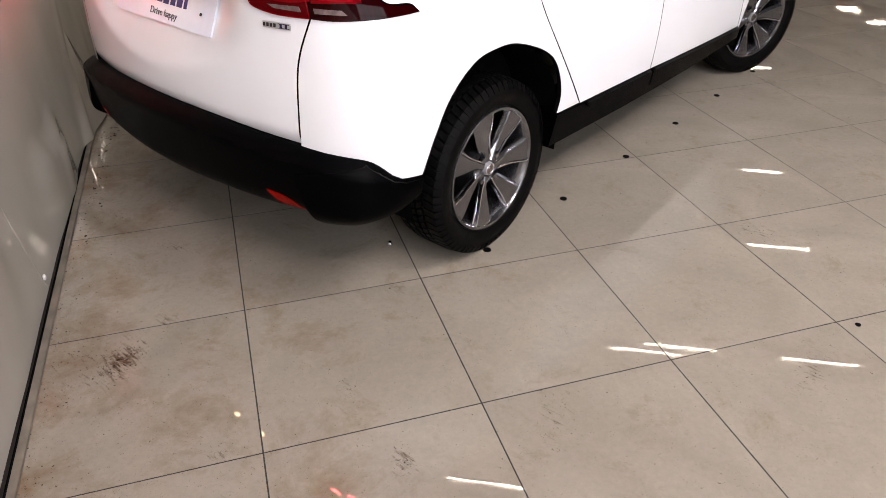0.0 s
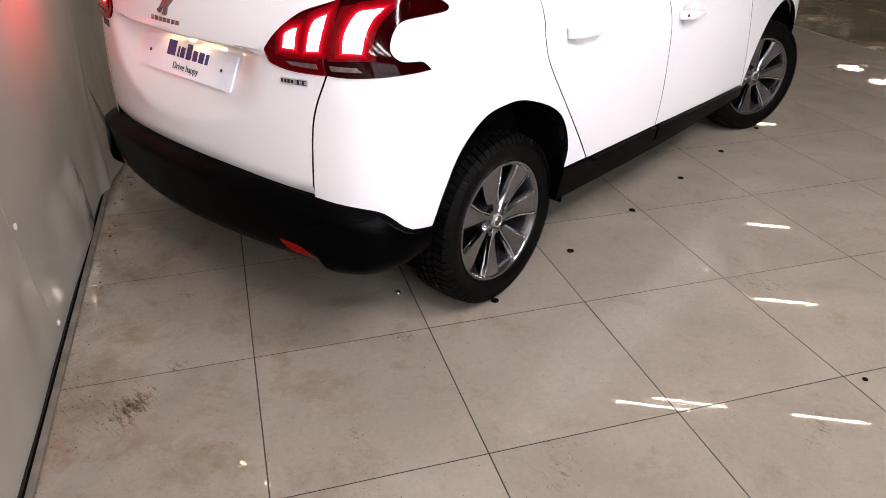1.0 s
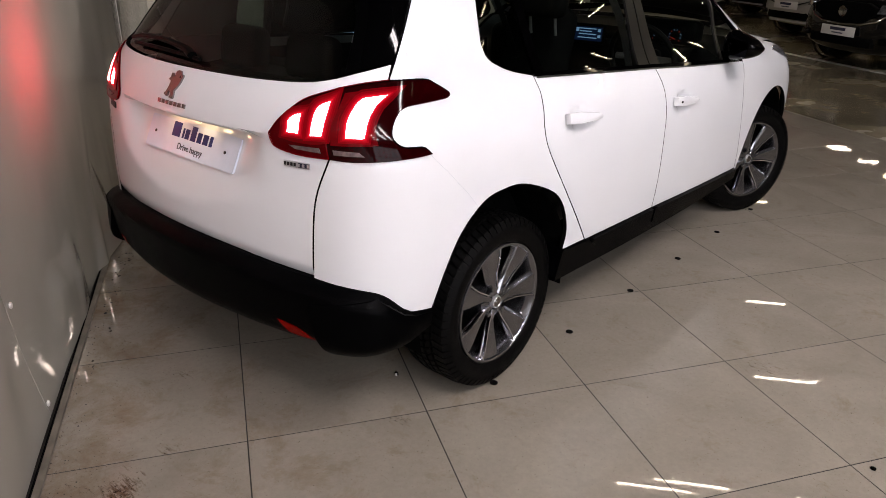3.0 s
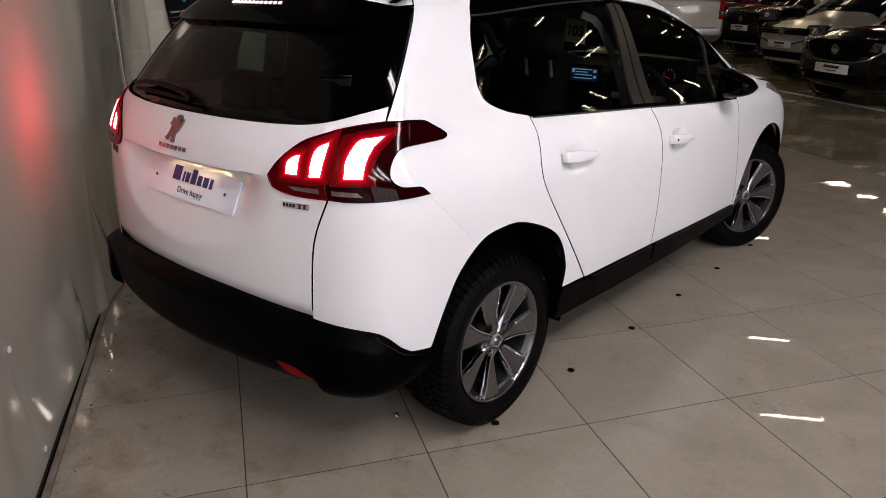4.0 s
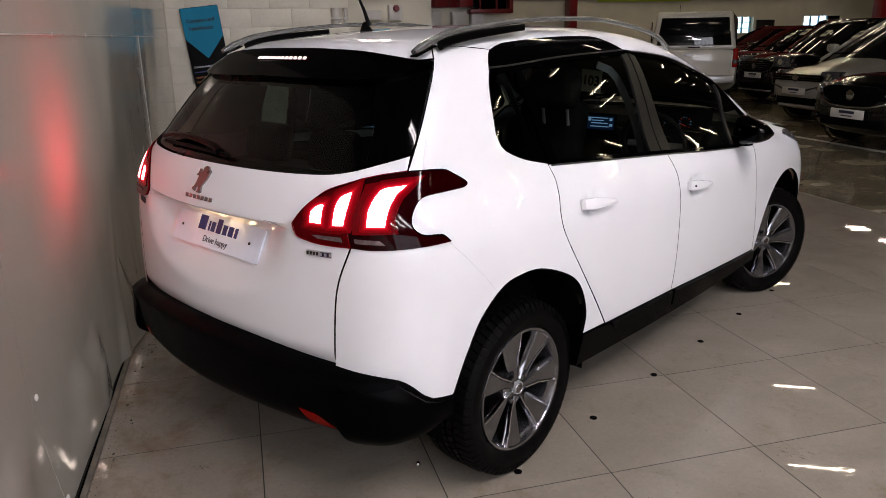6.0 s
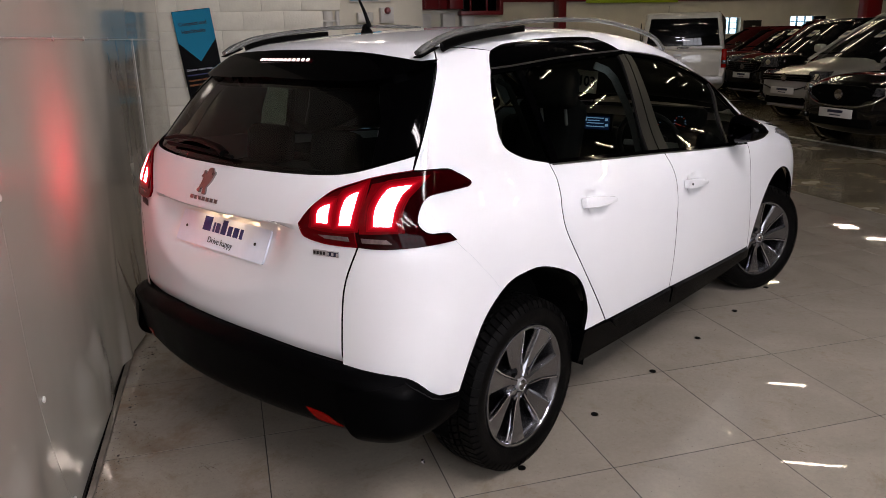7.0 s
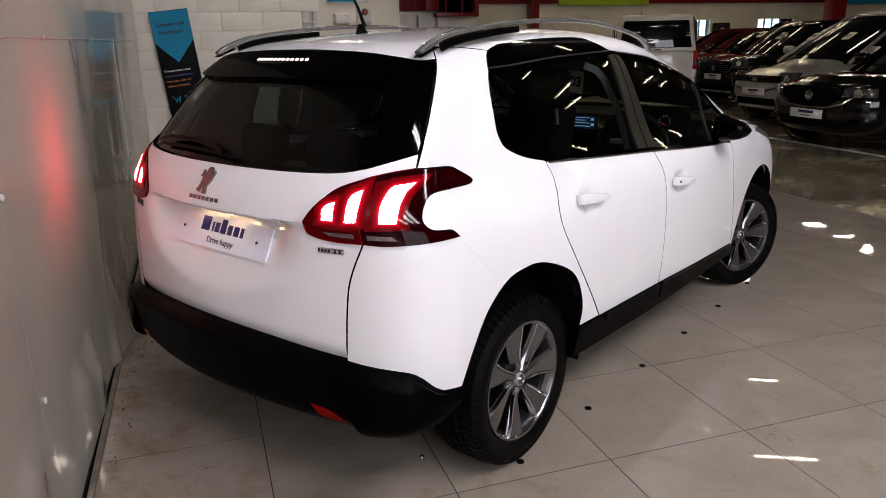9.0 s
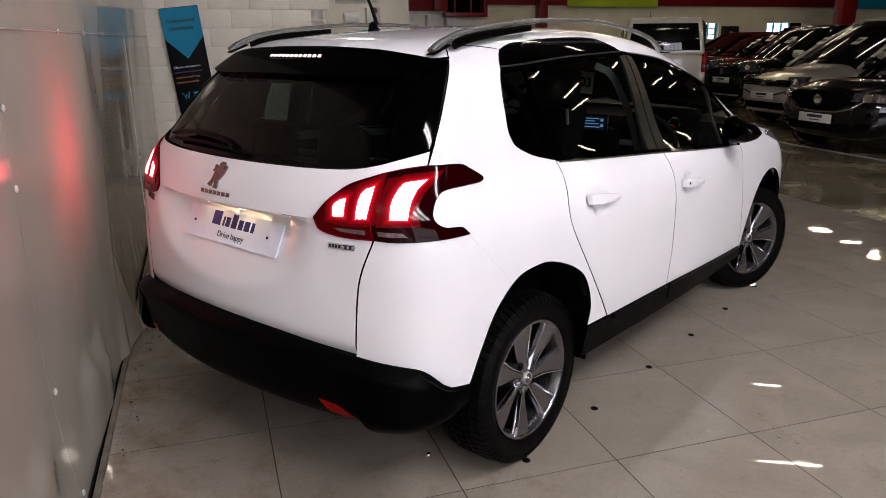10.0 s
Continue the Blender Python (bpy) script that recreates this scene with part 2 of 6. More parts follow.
# the shell of the car: side, tail, roof and nose sheets, melted into one another
SIDE_PLAN = curve([(-0.7, 0.775), (-0.35, 0.822), (0.0, 0.845), (0.5, 0.858), (1.2, 0.868), (1.95, 0.86), (2.47, 0.838), (2.86, 0.795), (3.26, 0.7)])
SIDE_TUCK = curve([(0.15, 0.05), (0.3, 0.03), (0.5, 0.006), (0.7, 0.0), (0.85, 0.008), (0.94, 0.03), (1.0, 0.065), (1.06, 0.1), (1.2, 0.158), (1.42, 0.262), (1.55, 0.34)])
TAIL_LINE = curve([(0.2, -0.66), (0.35, -0.685), (0.55, -0.695), (0.7, -0.692), (0.85, -0.682), (1.0, -0.655), (1.08, -0.615), (1.2, -0.52), (1.4, -0.345), (1.55, -0.21)])
ROOF_LINE = curve([(-0.5, 1.42), (-0.2, 1.468), (0.15, 1.502), (0.6, 1.52), (1.05, 1.505), (1.3, 1.47), (1.6, 1.375), (1.96, 1.195), (2.19, 1.08), (2.38, 1.045), (2.77, 0.975), (3.02, 0.885), (3.17, 0.77)])
NOSE_LINE = curve([(0.2, 3.15), (0.5, 3.22), (0.7, 3.2), (0.9, 3.07)])


def shell(x, y, z):
    """Below nought inside the car's skin, above it outside."""
    x = np.abs(x)
    side = x - SIDE_PLAN(y) + SIDE_TUCK(z)
    tail = TAIL_LINE(z) + 0.25 * x * x - y
    roof = (z - ROOF_LINE(y) + 0.1 * x * x) * 0.95
    nose = y - NOSE_LINE(z) + 0.35 * x * x
    return smax(smax(smax(side, tail, 0.17), roof, 0.13), nose, 0.35)


# ---- panels: flat outlines laid on to the shell ----
AXIS_Y = 0.1   # the upright axis round which the tail is unrolled
ROUND = 0.0118  # metres of skin for a degree round that axis


def solve(way, a, b, off=0.0):
    """Points of the shell over the outline's (a, b): side (y, z), top (x, y), tail (degrees * ROUND, z)."""
    a, b = np.asarray(a, float), np.asarray(b, float)
    z0 = np.zeros_like(a)
    if way == "side":
        at, lo, hi = (lambda s: (s, a, b)), z0 + 0.02, z0 + 1.2
    elif way == "top":
        at, lo, hi = (lambda s: (a, b, s)), z0 + 0.3, z0 + 1.9
    elif way == "nose":
        at, lo, hi = (lambda s: (a, s, b)), z0 + 2.0, z0 + 3.8
    else:
        f = np.radians(a / ROUND)
        at, lo, hi = (lambda s: (s * np.sin(f), AXIS_Y - s * np.cos(f), b)), z0 + 0.02, z0 + 1.6
    for _ in range(34):
        mid = (lo + hi) / 2
        inside = shell(*at(mid)) < off
        lo, hi = np.where(inside, mid, lo), np.where(inside, hi, mid)
    p = np.stack(at(lo), 1)
    e = 0.004
    g = np.stack([shell(p[:, 0] + e, p[:, 1], p[:, 2]) - shell(p[:, 0] - e, p[:, 1], p[:, 2]), shell(p[:, 0], p[:, 1] + e, p[:, 2]) - shell(p[:, 0], p[:, 1] - e, p[:, 2]),
                  shell(p[:, 0], p[:, 1], p[:, 2] + e) - shell(p[:, 0], p[:, 1], p[:, 2] - e)], 1)
    return p, g / np.linalg.norm(g, axis=1, keepdims=True)


def bend(pts, n=6):
    """A smooth chain through the points."""
    p = [Vector(q) for q in pts]
    p = [2 * p[0] - p[1]] + p + [2 * p[-1] - p[-2]]
    out = []
    for i in range(1, len(p) - 2):
        for j in range(n):
            t = j / n
            out.append(0.5 * (2 * p[i] + (p[i + 1] - p[i - 1]) * t + (2 * p[i - 1] - 5 * p[i] + 4 * p[i + 1] - p[i + 2]) * t * t + (3 * p[i] - p[i - 1] - 3 * p[i + 1] + p[i + 2]) * t ** 3))
    return [tuple(v) for v in out] + [tuple(p[-2])]


def tail(pts):
    return [(a * ROUND, z) for a, z in pts]


def inset(poly, gap):
    p = np.array(poly, float)
    area = 0.5 * np.sum(p[:, 0] * np.roll(p[:, 1], -1) - np.roll(p[:, 0], -1) * p[:, 1])
    if area < 0:
        p = p[::-1]
    d = np.roll(p, -1, 0) - p
    d /= np.linalg.norm(d, axis=1, keepdims=True) + 1e-9
    nrm = np.stack([-d[:, 1], d[:, 0]], 1)
    m = nrm + np.roll(nrm, 1, 0)
    m /= np.maximum(np.sum(m * m, 1, keepdims=True), 0.5) / 2
    return [tuple(v) for v in p + m * gap]


def panel(name, poly, way, material, parent, label="", gap=0.002, off=0.0, depth=0.016, step=0.04, mirror=False, lift=None, keep_normals=True, dark_edge=None):
    """An outline cut to a fine net and laid on the shell, with a turned-in edge. lift(p): how far each point stands off along its normal."""
    dark_edge = material is WHITE_PAINT if dark_edge is None else dark_edge
    clean = [poly[0]]
    for q in poly[1:]:
        if (Vector(q) - Vector(clean[-1])).length > 0.0015:
            clean.append(q)
    if (Vector(clean[0]) - Vector(clean[-1])).length < 0.0015:
        clean.pop()
    clean = inset(clean, gap)
    bm = bmesh.new()
    bm.faces.new([bm.verts.new((a, b, 0)) for a, b in clean])
    arr = np.array(clean)
    for axis in (0, 1):
        lo, hi = arr[:, axis].min(), arr[:, axis].max()
        no = Vector((1, 0, 0)) if axis == 0 else Vector((0, 1, 0))
        for c in np.arange(math.ceil(lo / step) * step + 1e-4, hi, step):
            bmesh.ops.bisect_plane(bm, geom=list(bm.verts) + list(bm.edges) + list(bm.faces), dist=1e-6, plane_co=no * float(c), plane_no=no)
    bmesh.ops.remove_doubles(bm, verts=bm.verts, dist=2e-5)
    bm.verts.index_update()
    ab = np.array([v.co[:2] for v in bm.verts])
    p, nrm = solve(way, ab[:, 0], ab[:, 1], off)
    if lift:
        p = p + nrm * np.asarray(lift(p))[:, None]
    faces = [[v.index for v in f.verts] for f in bm.faces]
    votes = sum(1 if np.cross(p[f[1]] - p[f[0]], p[f[2]] - p[f[0]]) @ nrm[f[0]] > 0 else -1 for f in faces)
    if votes < 0:
        faces = [f[::-1] for f in faces]
    count = {}
    for f in faces:
        for i, j in zip(f, f[1:] + f[:1]):
            count[(i, j)] = 1
    rim = [(i, j) for i, j in count if (j, i) not in count]
    verts = [tuple(v) for v in p]
    normals = [tuple(v) for v in nrm]
    if depth:
        first, second = {}, {}
        for i in {k for e in rim for k in e}:
            first[i] = len(verts)
            verts.append(tuple(p[i]))
            normals.append((0, 0, 0))
            second[i] = len(verts)
            verts.append(tuple(p[i] - nrm[i] * depth))
            normals.append((0, 0, 0))
        for i, j in rim:
            faces.append([first[j], first[i], second[i], second[j]])
        edge_from = len(faces) - len(rim)
    bm.free()
    if mirror:
        verts = [(-x, y, z) for x, y, z in verts]
        normals = [(-x, y, z) for x, y, z in normals]
        faces = [f[::-1] for f in faces]
    me = bpy.data.meshes.new(name)
    me.from_pydata(verts, [], faces)
    me.update()
    me.shade_smooth()
    if keep_normals and not lift:
        me.normals_split_custom_set_from_vertices(normals)
    else:
        me.set_sharp_from_angle(angle=radians(32))
    ob = part(name, me, material, parent, label)
    # turned-in edges are coloured near-black for the shade in the panel gaps
    if depth and dark_edge:
        me.materials.append(DARK_GAP)
        me.polygons.foreach_set("material_index", [1 if i >= edge_from else 0 for i in range(len(faces))])
    return ob


# ---- the hall ----
def hall(ob, label="", category="", kind="structure"):
    ob.matrix_world = HALL
    return tagged(ob, label, category, "", kind)


def tile_material():
    """Pale glazed porcelain with cloudy veins, scuffs and brown dirt, another cut of it on every tile."""
    m = bpy.data.materials.new("porcelain_tile")
    m.use_nodes = True
    n, k = m.node_tree.nodes, m.node_tree.links
    b = n["Principled BSDF"]
    co, info = n.new("ShaderNodeTexCoord"), n.new("ShaderNodeObjectInfo")
    shift = n.new("ShaderNodeVectorMath")
    shift.operation = "MULTIPLY_ADD"
    shift.inputs[1].default_value = (37.0, 61.0, 13.0)
    k.new(info.outputs["Random"], shift.inputs[0])
    k.new(co.outputs["Object"], shift.inputs[2])

    def cloud(scale, detail=6.0, distort=0.0, rough=0.55):
        t = n.new("ShaderNodeTexNoise")
        t.inputs["Scale"].default_value, t.inputs["Detail"].default_value, t.inputs["Distortion"].default_value, t.inputs["Roughness"].default_value = scale, detail, distort, rough
        k.new(shift.outputs[0], t.inputs["Vector"])
        return t.outputs[0]

    def ramp(src, stops):
        r = n.new("ShaderNodeValToRGB")
        for i, (pos, c) in enumerate(stops):
            e = r.color_ramp.elements[i] if i < 2 else r.color_ramp.elements.new(pos)
            e.position, e.color = pos, (*c, 1)
        k.new(src, r.inputs[0])
        return r.outputs[0]

    def times(a, c, fac=1.0):
        mx = n.new("ShaderNodeMix")
        mx.data_type, mx.blend_type = "RGBA", "MULTIPLY"
        mx.inputs[0].default_value = fac
        k.new(a, mx.inputs[6])
        k.new(c, mx.inputs[7])
        return mx.outputs[2]

    base = ramp(cloud(1.9, 5, 1.2), [(0.28, (0.232, 0.203, 0.164)), (0.72, (0.295, 0.262, 0.215))])
    grain = ramp(cloud(60, 6, 0.4, 0.7), [(0.3, (0.92, 0.92, 0.92)), (0.7, (1.05, 1.05, 1.05))])
    scuff = ramp(cloud(7, 12, 0.5, 0.7), [(0.58, (1, 1, 1)), (0.76, (0.82, 0.76, 0.69))])
    specks = ramp(cloud(130, 2, 0.0), [(0.71, (1, 1, 1)), (0.76, (0.4, 0.34, 0.28))])
    where = n.new("ShaderNodeNewGeometry")

    def stain(scale, detail, distort):
        t = n.new("ShaderNodeTexNoise")
        t.inputs["Scale"].default_value, t.inputs["Detail"].default_value, t.inputs["Distortion"].default_value, t.inputs["Roughness"].default_value = scale, detail, distort, 0.75
        k.new(where.outputs["Position"], t.inputs["Vector"])
        return t.outputs[0]

    near = n.new("ShaderNodeVectorMath")
    near.operation = "DOT_PRODUCT"
    near.inputs[1].default_value = (math.cos(radians(58.2)), math.sin(radians(58.2)), 0)
    k.new(where.outputs["Position"], near.inputs[0])
    # rises towards the panel wall, where the floor is dirtier and also in shade
    foot = n.new("ShaderNodeMapRange")
    foot.inputs[1].default_value, foot.inputs[2].default_value, foot.inputs[3].default_value, foot.inputs[4].default_value = -1.08, 0.3, 0.095, 0.0
    k.new(near.outputs["Value"], foot.inputs[0])

    def plus(src, gain=1.0):
        a = n.new("ShaderNodeMath")
        a.operation = "MULTIPLY_ADD"
        a.inputs[1].default_value = gain
        k.new(foot.outputs[0], a.inputs[0])
        k.new(src, a.inputs[2])
        return a.outputs[0]

    def spot(x, y, wide, long, turn):
        """How strongly a worn patch with its middle at x, y covers a place: one in the middle, fading out."""
        mp = n.new("ShaderNodeMapping")
        mp.vector_type = "TEXTURE"
        mp.inputs["Location"].default_value = (x, y, 0)
        mp.inputs["Rotation"].default_value = (0, 0, radians(turn))
        mp.inputs["Scale"].default_value = (wide, long, 1)
        k.new(where.outputs["Position"], mp.inputs["Vector"])
        far = n.new("ShaderNodeVectorMath")
        far.operation = "LENGTH"
        k.new(mp.outputs[0], far.inputs[0])
        mr = n.new("ShaderNodeMapRange")
        mr.interpolation_type = "SMOOTHSTEP"
        mr.inputs[1].default_value, mr.inputs[2].default_value, mr.inputs[3].default_value, mr.inputs[4].default_value = 0.0, 1.0, 1.0, 0.0
        k.new(far.outputs["Value"], mr.inputs[0])
        return mr.outputs[0]

    def add(p, q, gain=1.0):
        a = n.new("ShaderNodeMath")
        a.operation = "MULTIPLY_ADD"
        a.inputs[1].default_value = gain
        k.new(p, a.inputs[0])
        k.new(q, a.inputs[2])
        return a.outputs[0]

    # scraped, dirt-filled patches on single tiles, and rows of scratches drawn out one way
    patches = None
    for x, y, wide, long, turn, gain in ((0.36, -1.18, 0.1, 0.16, 30, 1.0), (0.29, -0.99, 0.06, 0.09, 40, 0.6), (1.24, -0.91, 0.05, 0.1, 60, 0.9), (0.87, -1.19, 0.04, 0.09, -30, 0.6), (0.71, -0.39, 0.07, 0.04, 20, 0.7), (-0.08, -0.73, 0.12, 0.05, 20, 0.6), (0.95, -0.83, 0.05, 0.16, 50, 0.45), (0.3, -1.3, 0.2, 0.35, 30, 0.3), (1.45, -0.55, 0.1, 0.2, 40, 0.4), (1.9, 0.1, 0.1, 0.2, 10, 0.5), (1.5, 0.75, 0.15, 0.1, 0, 0.5)):
        one = spot(x, y, wide, long, turn)
        zero = n.new("ShaderNodeValue")
        zero.outputs[0].default_value = 0.0
        patches = add(one, patches or zero.outputs[0], gain)
    drawn = n.new("ShaderNodeMapping")
    drawn.inputs["Rotation"].default_value = (0, 0, radians(-28))
    drawn.inputs["Scale"].default_value = (16, 75, 1)
    k.new(where.outputs["Position"], drawn.inputs["Vector"])
    scratch = n.new("ShaderNodeTexNoise")
    scratch.inputs["Scale"].default_value, scratch.inputs["Detail"].default_value, scratch.inputs["Roughness"].default_value = 1.0, 8.0, 0.7
    k.new(drawn.outputs[0], scratch.inputs["Vector"])
    worn = ramp(add(patches, scratch.outputs[0], 0.23), [(0.64, (1, 1, 1)), (0.79, (0.36, 0.28, 0.21))])
    pitted = ramp(add(patches, stain(95, 4, 0.3), 0.13), [(0.66, (1, 1, 1)), (0.72, (0.16, 0.12, 0.085))])
    # brown dirt, strengthened near the wall to paint in the shade there
    grime_and_shade = ramp(plus(stain(3.4, 14, 0.35), 1.35), [(0.57, (1, 1, 1)), (0.78, (0.7, 0.56, 0.43))])
    spots = ramp(plus(stain(85, 4, 0.0), 0.6), [(0.68, (1, 1, 1)), (0.72, (0.3, 0.23, 0.16))])
    streak = ramp(stain(23, 12, 0.9), [(0.62, (1, 1, 1)), (0.76, (0.7, 0.61, 0.52))])
    c = times(times(times(base, grain), scuff), specks, 0.8)
    c = times(times(times(c, grime_and_shade), streak), spots, 0.8)
    c = times(times(c, worn), pitted)
    k.new(c, b.inputs["Base Color"])
    b.inputs["Specular IOR Level"].default_value = 0.3
    rr = n.new("ShaderNodeMapRange")
    rr.inputs[1].default_value, rr.inputs[2].default_value, rr.inputs[3].default_value, rr.inputs[4].default_value = 0.4, 0.75, 0.004, 0.05
    k.new(cloud(5, 8, 1.5, 0.7), rr.inputs[0])
    k.new(rr.outputs[0], b.inputs["Roughness"])
    return m


def wall_sheet_material():
    """Glossy white plastic sheet, scuffed and grimy in streaks."""
    m = shader("white_plastic_sheet", (0.38, 0.362, 0.316), 0.12, ior=1.55, spread=0.06, scale=1.3, bump=0.1, bump_scale=2.4, rough_spread=0.035)
    return m


TILE_MAT = tile_material()
SHEET_MAT = wall_sheet_material()
CONCRETE = shader("polished_concrete", (0.19, 0.16, 0.107), 0.2, spread=0.35, scale=1.4, bump=0.04, bump_scale=30, rough_spread=0.14)
GROUT = shader("dark_grout", (0.016, 0.012, 0.009), 0.8, spread=0.3, scale=20)
BLOCK_PAINT = shader("painted_block", (0.74, 0.7, 0.59), 0.55, spread=0.07, scale=6, bump=0.3, bump_scale=45)
WALL_PAINT = shader("painted_wall", (0.66, 0.62, 0.52), 0.6, spread=0.08, scale=1.5, bump=0.08, bump_scale=30)
# high and unseen walls: low light put into the colour, keeping reflections dark
DIM_PAINT = shader("dimmed_wall", (0.06, 0.057, 0.053), 0.7, spread=0.15, scale=0.7)
# unseen ceiling: its darkness is put into the colour to dim bounce and reflections
SHADOW_GREY = shader("dimmed_unseen_ceiling", (0.011, 0.0105, 0.01), 0.7, spread=0.15, scale=0.6)
RED_PAINT = shader("red_painted_steel", (0.16, 0.005, 0.008), 0.35, spread=0.12, scale=2)
GREEN_PANEL = shader("lime_sign", (0.36, 0.5, 0.03), 0.4, spread=0.05, scale=3)
BLUE_PANEL = shader("cyan_sign", (0.003, 0.22, 0.37), 0.6, spec=0.12, spread=0.05, scale=3)
DARK_BOARD = shader("dark_board", (0.004, 0.0043, 0.005), 0.6, spec=0.08, spread=0.1, scale=10)
TRIM_ALU = shader("worn_trim", (0.17, 0.145, 0.115), 0.6, metal=0.1, spread=0.3, scale=12)
DIRT = shader("brown_crumbs", (0.02, 0.015, 0.011), 0.95, spread=0.4, scale=60)
LINE_WHITE = shader("floor_line_paint", (0.5, 0.49, 0.46), 0.6, spread=0.3, scale=14)
SKY_PANE = shader("daylight_pane", (0.6, 0.8, 0.95), 0.3, glow=2.2, tint=(0.62, 0.86, 1.0), spread=0.2, scale=3)
STEEL_WHITE = shader("white_steel", (0.6, 0.58, 0.55), 0.45, spread=0.06, scale=5)

HALL_U, HALL_W0, HALL_W1, HALL_TOP = 32.0, -9.0, 22.0, 6.9
PANEL_U, BLOCK_W, TILE_EDGE = -1.083, 6.0, 4.62

def dimmed_top_wall(name, du, dw, u, w, label):
    hall(part(name, bx((du, dw, 2.6), (u, w, 1.3)), WALL_PAINT, label=label), category="wall")
    # above 2.6 m the same wall goes on, darkened so floor and glass mirror less
    hall(part(name + "_upper", bx((du, dw, HALL_TOP - 2.6), (u, w, (HALL_TOP + 2.6) / 2)), DIM_PAINT, label="upper part of the wall, coloured dark to dim its reflection"), category="wall")


hall(part("floor", bx((HALL_U + 2.0, HALL_W1 - HALL_W0 + 1.0, 0.3), ((HALL_U - 2.0) / 2, (HALL_W0 + HALL_W1) / 2, -0.162), bevel=0.0), CONCRETE, label="dark polished concrete hall floor"), category="floor")
hall(part("ceiling", bx((HALL_U + 2.0, HALL_W1 - HALL_W0 + 1.0, 0.2), ((HALL_U - 2.0) / 2, (HALL_W0 + HALL_W1) / 2, HALL_TOP + 0.1)), SHADOW_GREY, label="unseen hall ceiling, coloured near-black to dim reflections"), category="ceiling")
hall(part("wall_east", bx((0.3, HALL_W1 - HALL_W0 + 1.0, HALL_TOP), (HALL_U - 0.9, (HALL_W0 + HALL_W1) / 2, HALL_TOP / 2)), DIM_PAINT, label="unseen hall wall, coloured dark to dim its reflection"), category="wall")
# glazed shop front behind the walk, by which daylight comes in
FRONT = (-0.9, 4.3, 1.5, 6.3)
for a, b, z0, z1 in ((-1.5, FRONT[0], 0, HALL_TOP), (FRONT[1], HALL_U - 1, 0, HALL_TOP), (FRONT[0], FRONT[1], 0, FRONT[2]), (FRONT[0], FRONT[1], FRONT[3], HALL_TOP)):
    hall(part("wall_south", bx((b - a, 0.3, z1 - z0), ((a + b) / 2, HALL_W0 - 0.15, (z0 + z1) / 2)), DIM_PAINT, label="unseen wall beside the shop front, coloured dark to dim its reflection"), category="wall")
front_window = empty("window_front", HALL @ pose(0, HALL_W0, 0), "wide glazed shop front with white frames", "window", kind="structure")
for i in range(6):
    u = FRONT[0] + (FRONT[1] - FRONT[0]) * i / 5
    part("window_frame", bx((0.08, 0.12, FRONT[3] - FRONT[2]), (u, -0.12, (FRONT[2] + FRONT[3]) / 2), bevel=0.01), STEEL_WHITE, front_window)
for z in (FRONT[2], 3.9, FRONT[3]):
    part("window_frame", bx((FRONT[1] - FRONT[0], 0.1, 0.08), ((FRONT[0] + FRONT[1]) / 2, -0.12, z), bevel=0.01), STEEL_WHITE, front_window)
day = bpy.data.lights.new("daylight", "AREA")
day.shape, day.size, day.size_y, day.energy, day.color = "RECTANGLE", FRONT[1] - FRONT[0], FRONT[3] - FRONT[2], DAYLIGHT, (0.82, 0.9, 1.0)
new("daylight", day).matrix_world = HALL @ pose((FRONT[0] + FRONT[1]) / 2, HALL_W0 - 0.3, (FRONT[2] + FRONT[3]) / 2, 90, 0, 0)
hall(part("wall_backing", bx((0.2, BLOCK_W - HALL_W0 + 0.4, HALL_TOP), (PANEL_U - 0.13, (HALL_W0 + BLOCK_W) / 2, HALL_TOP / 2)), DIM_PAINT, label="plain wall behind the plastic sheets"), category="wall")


def seam_at(z):
    """The upright joint of the sheets: it strays towards the far end near the floor."""
    return -0.607 + 0.125 * max(0.0, 1 - z / 0.62) ** 1.3


def sheet_surface(u0, w, z):
    """The sheet's stand-off from its flat plane: slow waves, kicked-in folds and a bulge near the floor."""
    low = math.exp(-(z / 0.5) ** 2)
    wave = 0.007 * noise.noise(Vector((w * 0.9, z * 0.7, 1.7))) + 0.003 * noise.noise(Vector((w * 2.6, z * 1.2, 5.2))) + 0.005 * low * noise.noise(Vector((w * 3.6, z * 3.4, 9.2))) + 0.0012 * low * noise.noise(Vector((w * 9.0, z * 7.0, 3.1)))
    dent = max(0.0, 0.05 - 0.13 * abs(w - 1.05) - 0.11 * z) + 0.03 * math.exp(-((w - 1.15) / 0.42) ** 2) * math.exp(-(z / 0.3) ** 2)
    crease = 0.016 * math.exp(-((w - 0.75 - 0.5 * z) / 0.05) ** 2) * math.exp(-(z / 0.4) ** 2)
    flare = 0.022 * math.exp(-z / 0.16)
    fold = 0.0
    for w1, z1, wide, tall, out in FOLDS:
        lip = z1 + 0.05 * noise.noise(Vector((w * 6.0, z1 * 9.0, 2.2)))
        f = (lip - z) / tall
        step = 0.0 if f < 0 else (f * f * (3 - 2 * f) if f < 1 else math.exp(-((f - 1) * tall / 0.2) ** 2))
        fold += out * step * math.exp(-((w - w1) / wide) ** 4)
    return u0 + wave * min(1, z / 0.2 + 0.3) + dent + crease + flare + fold


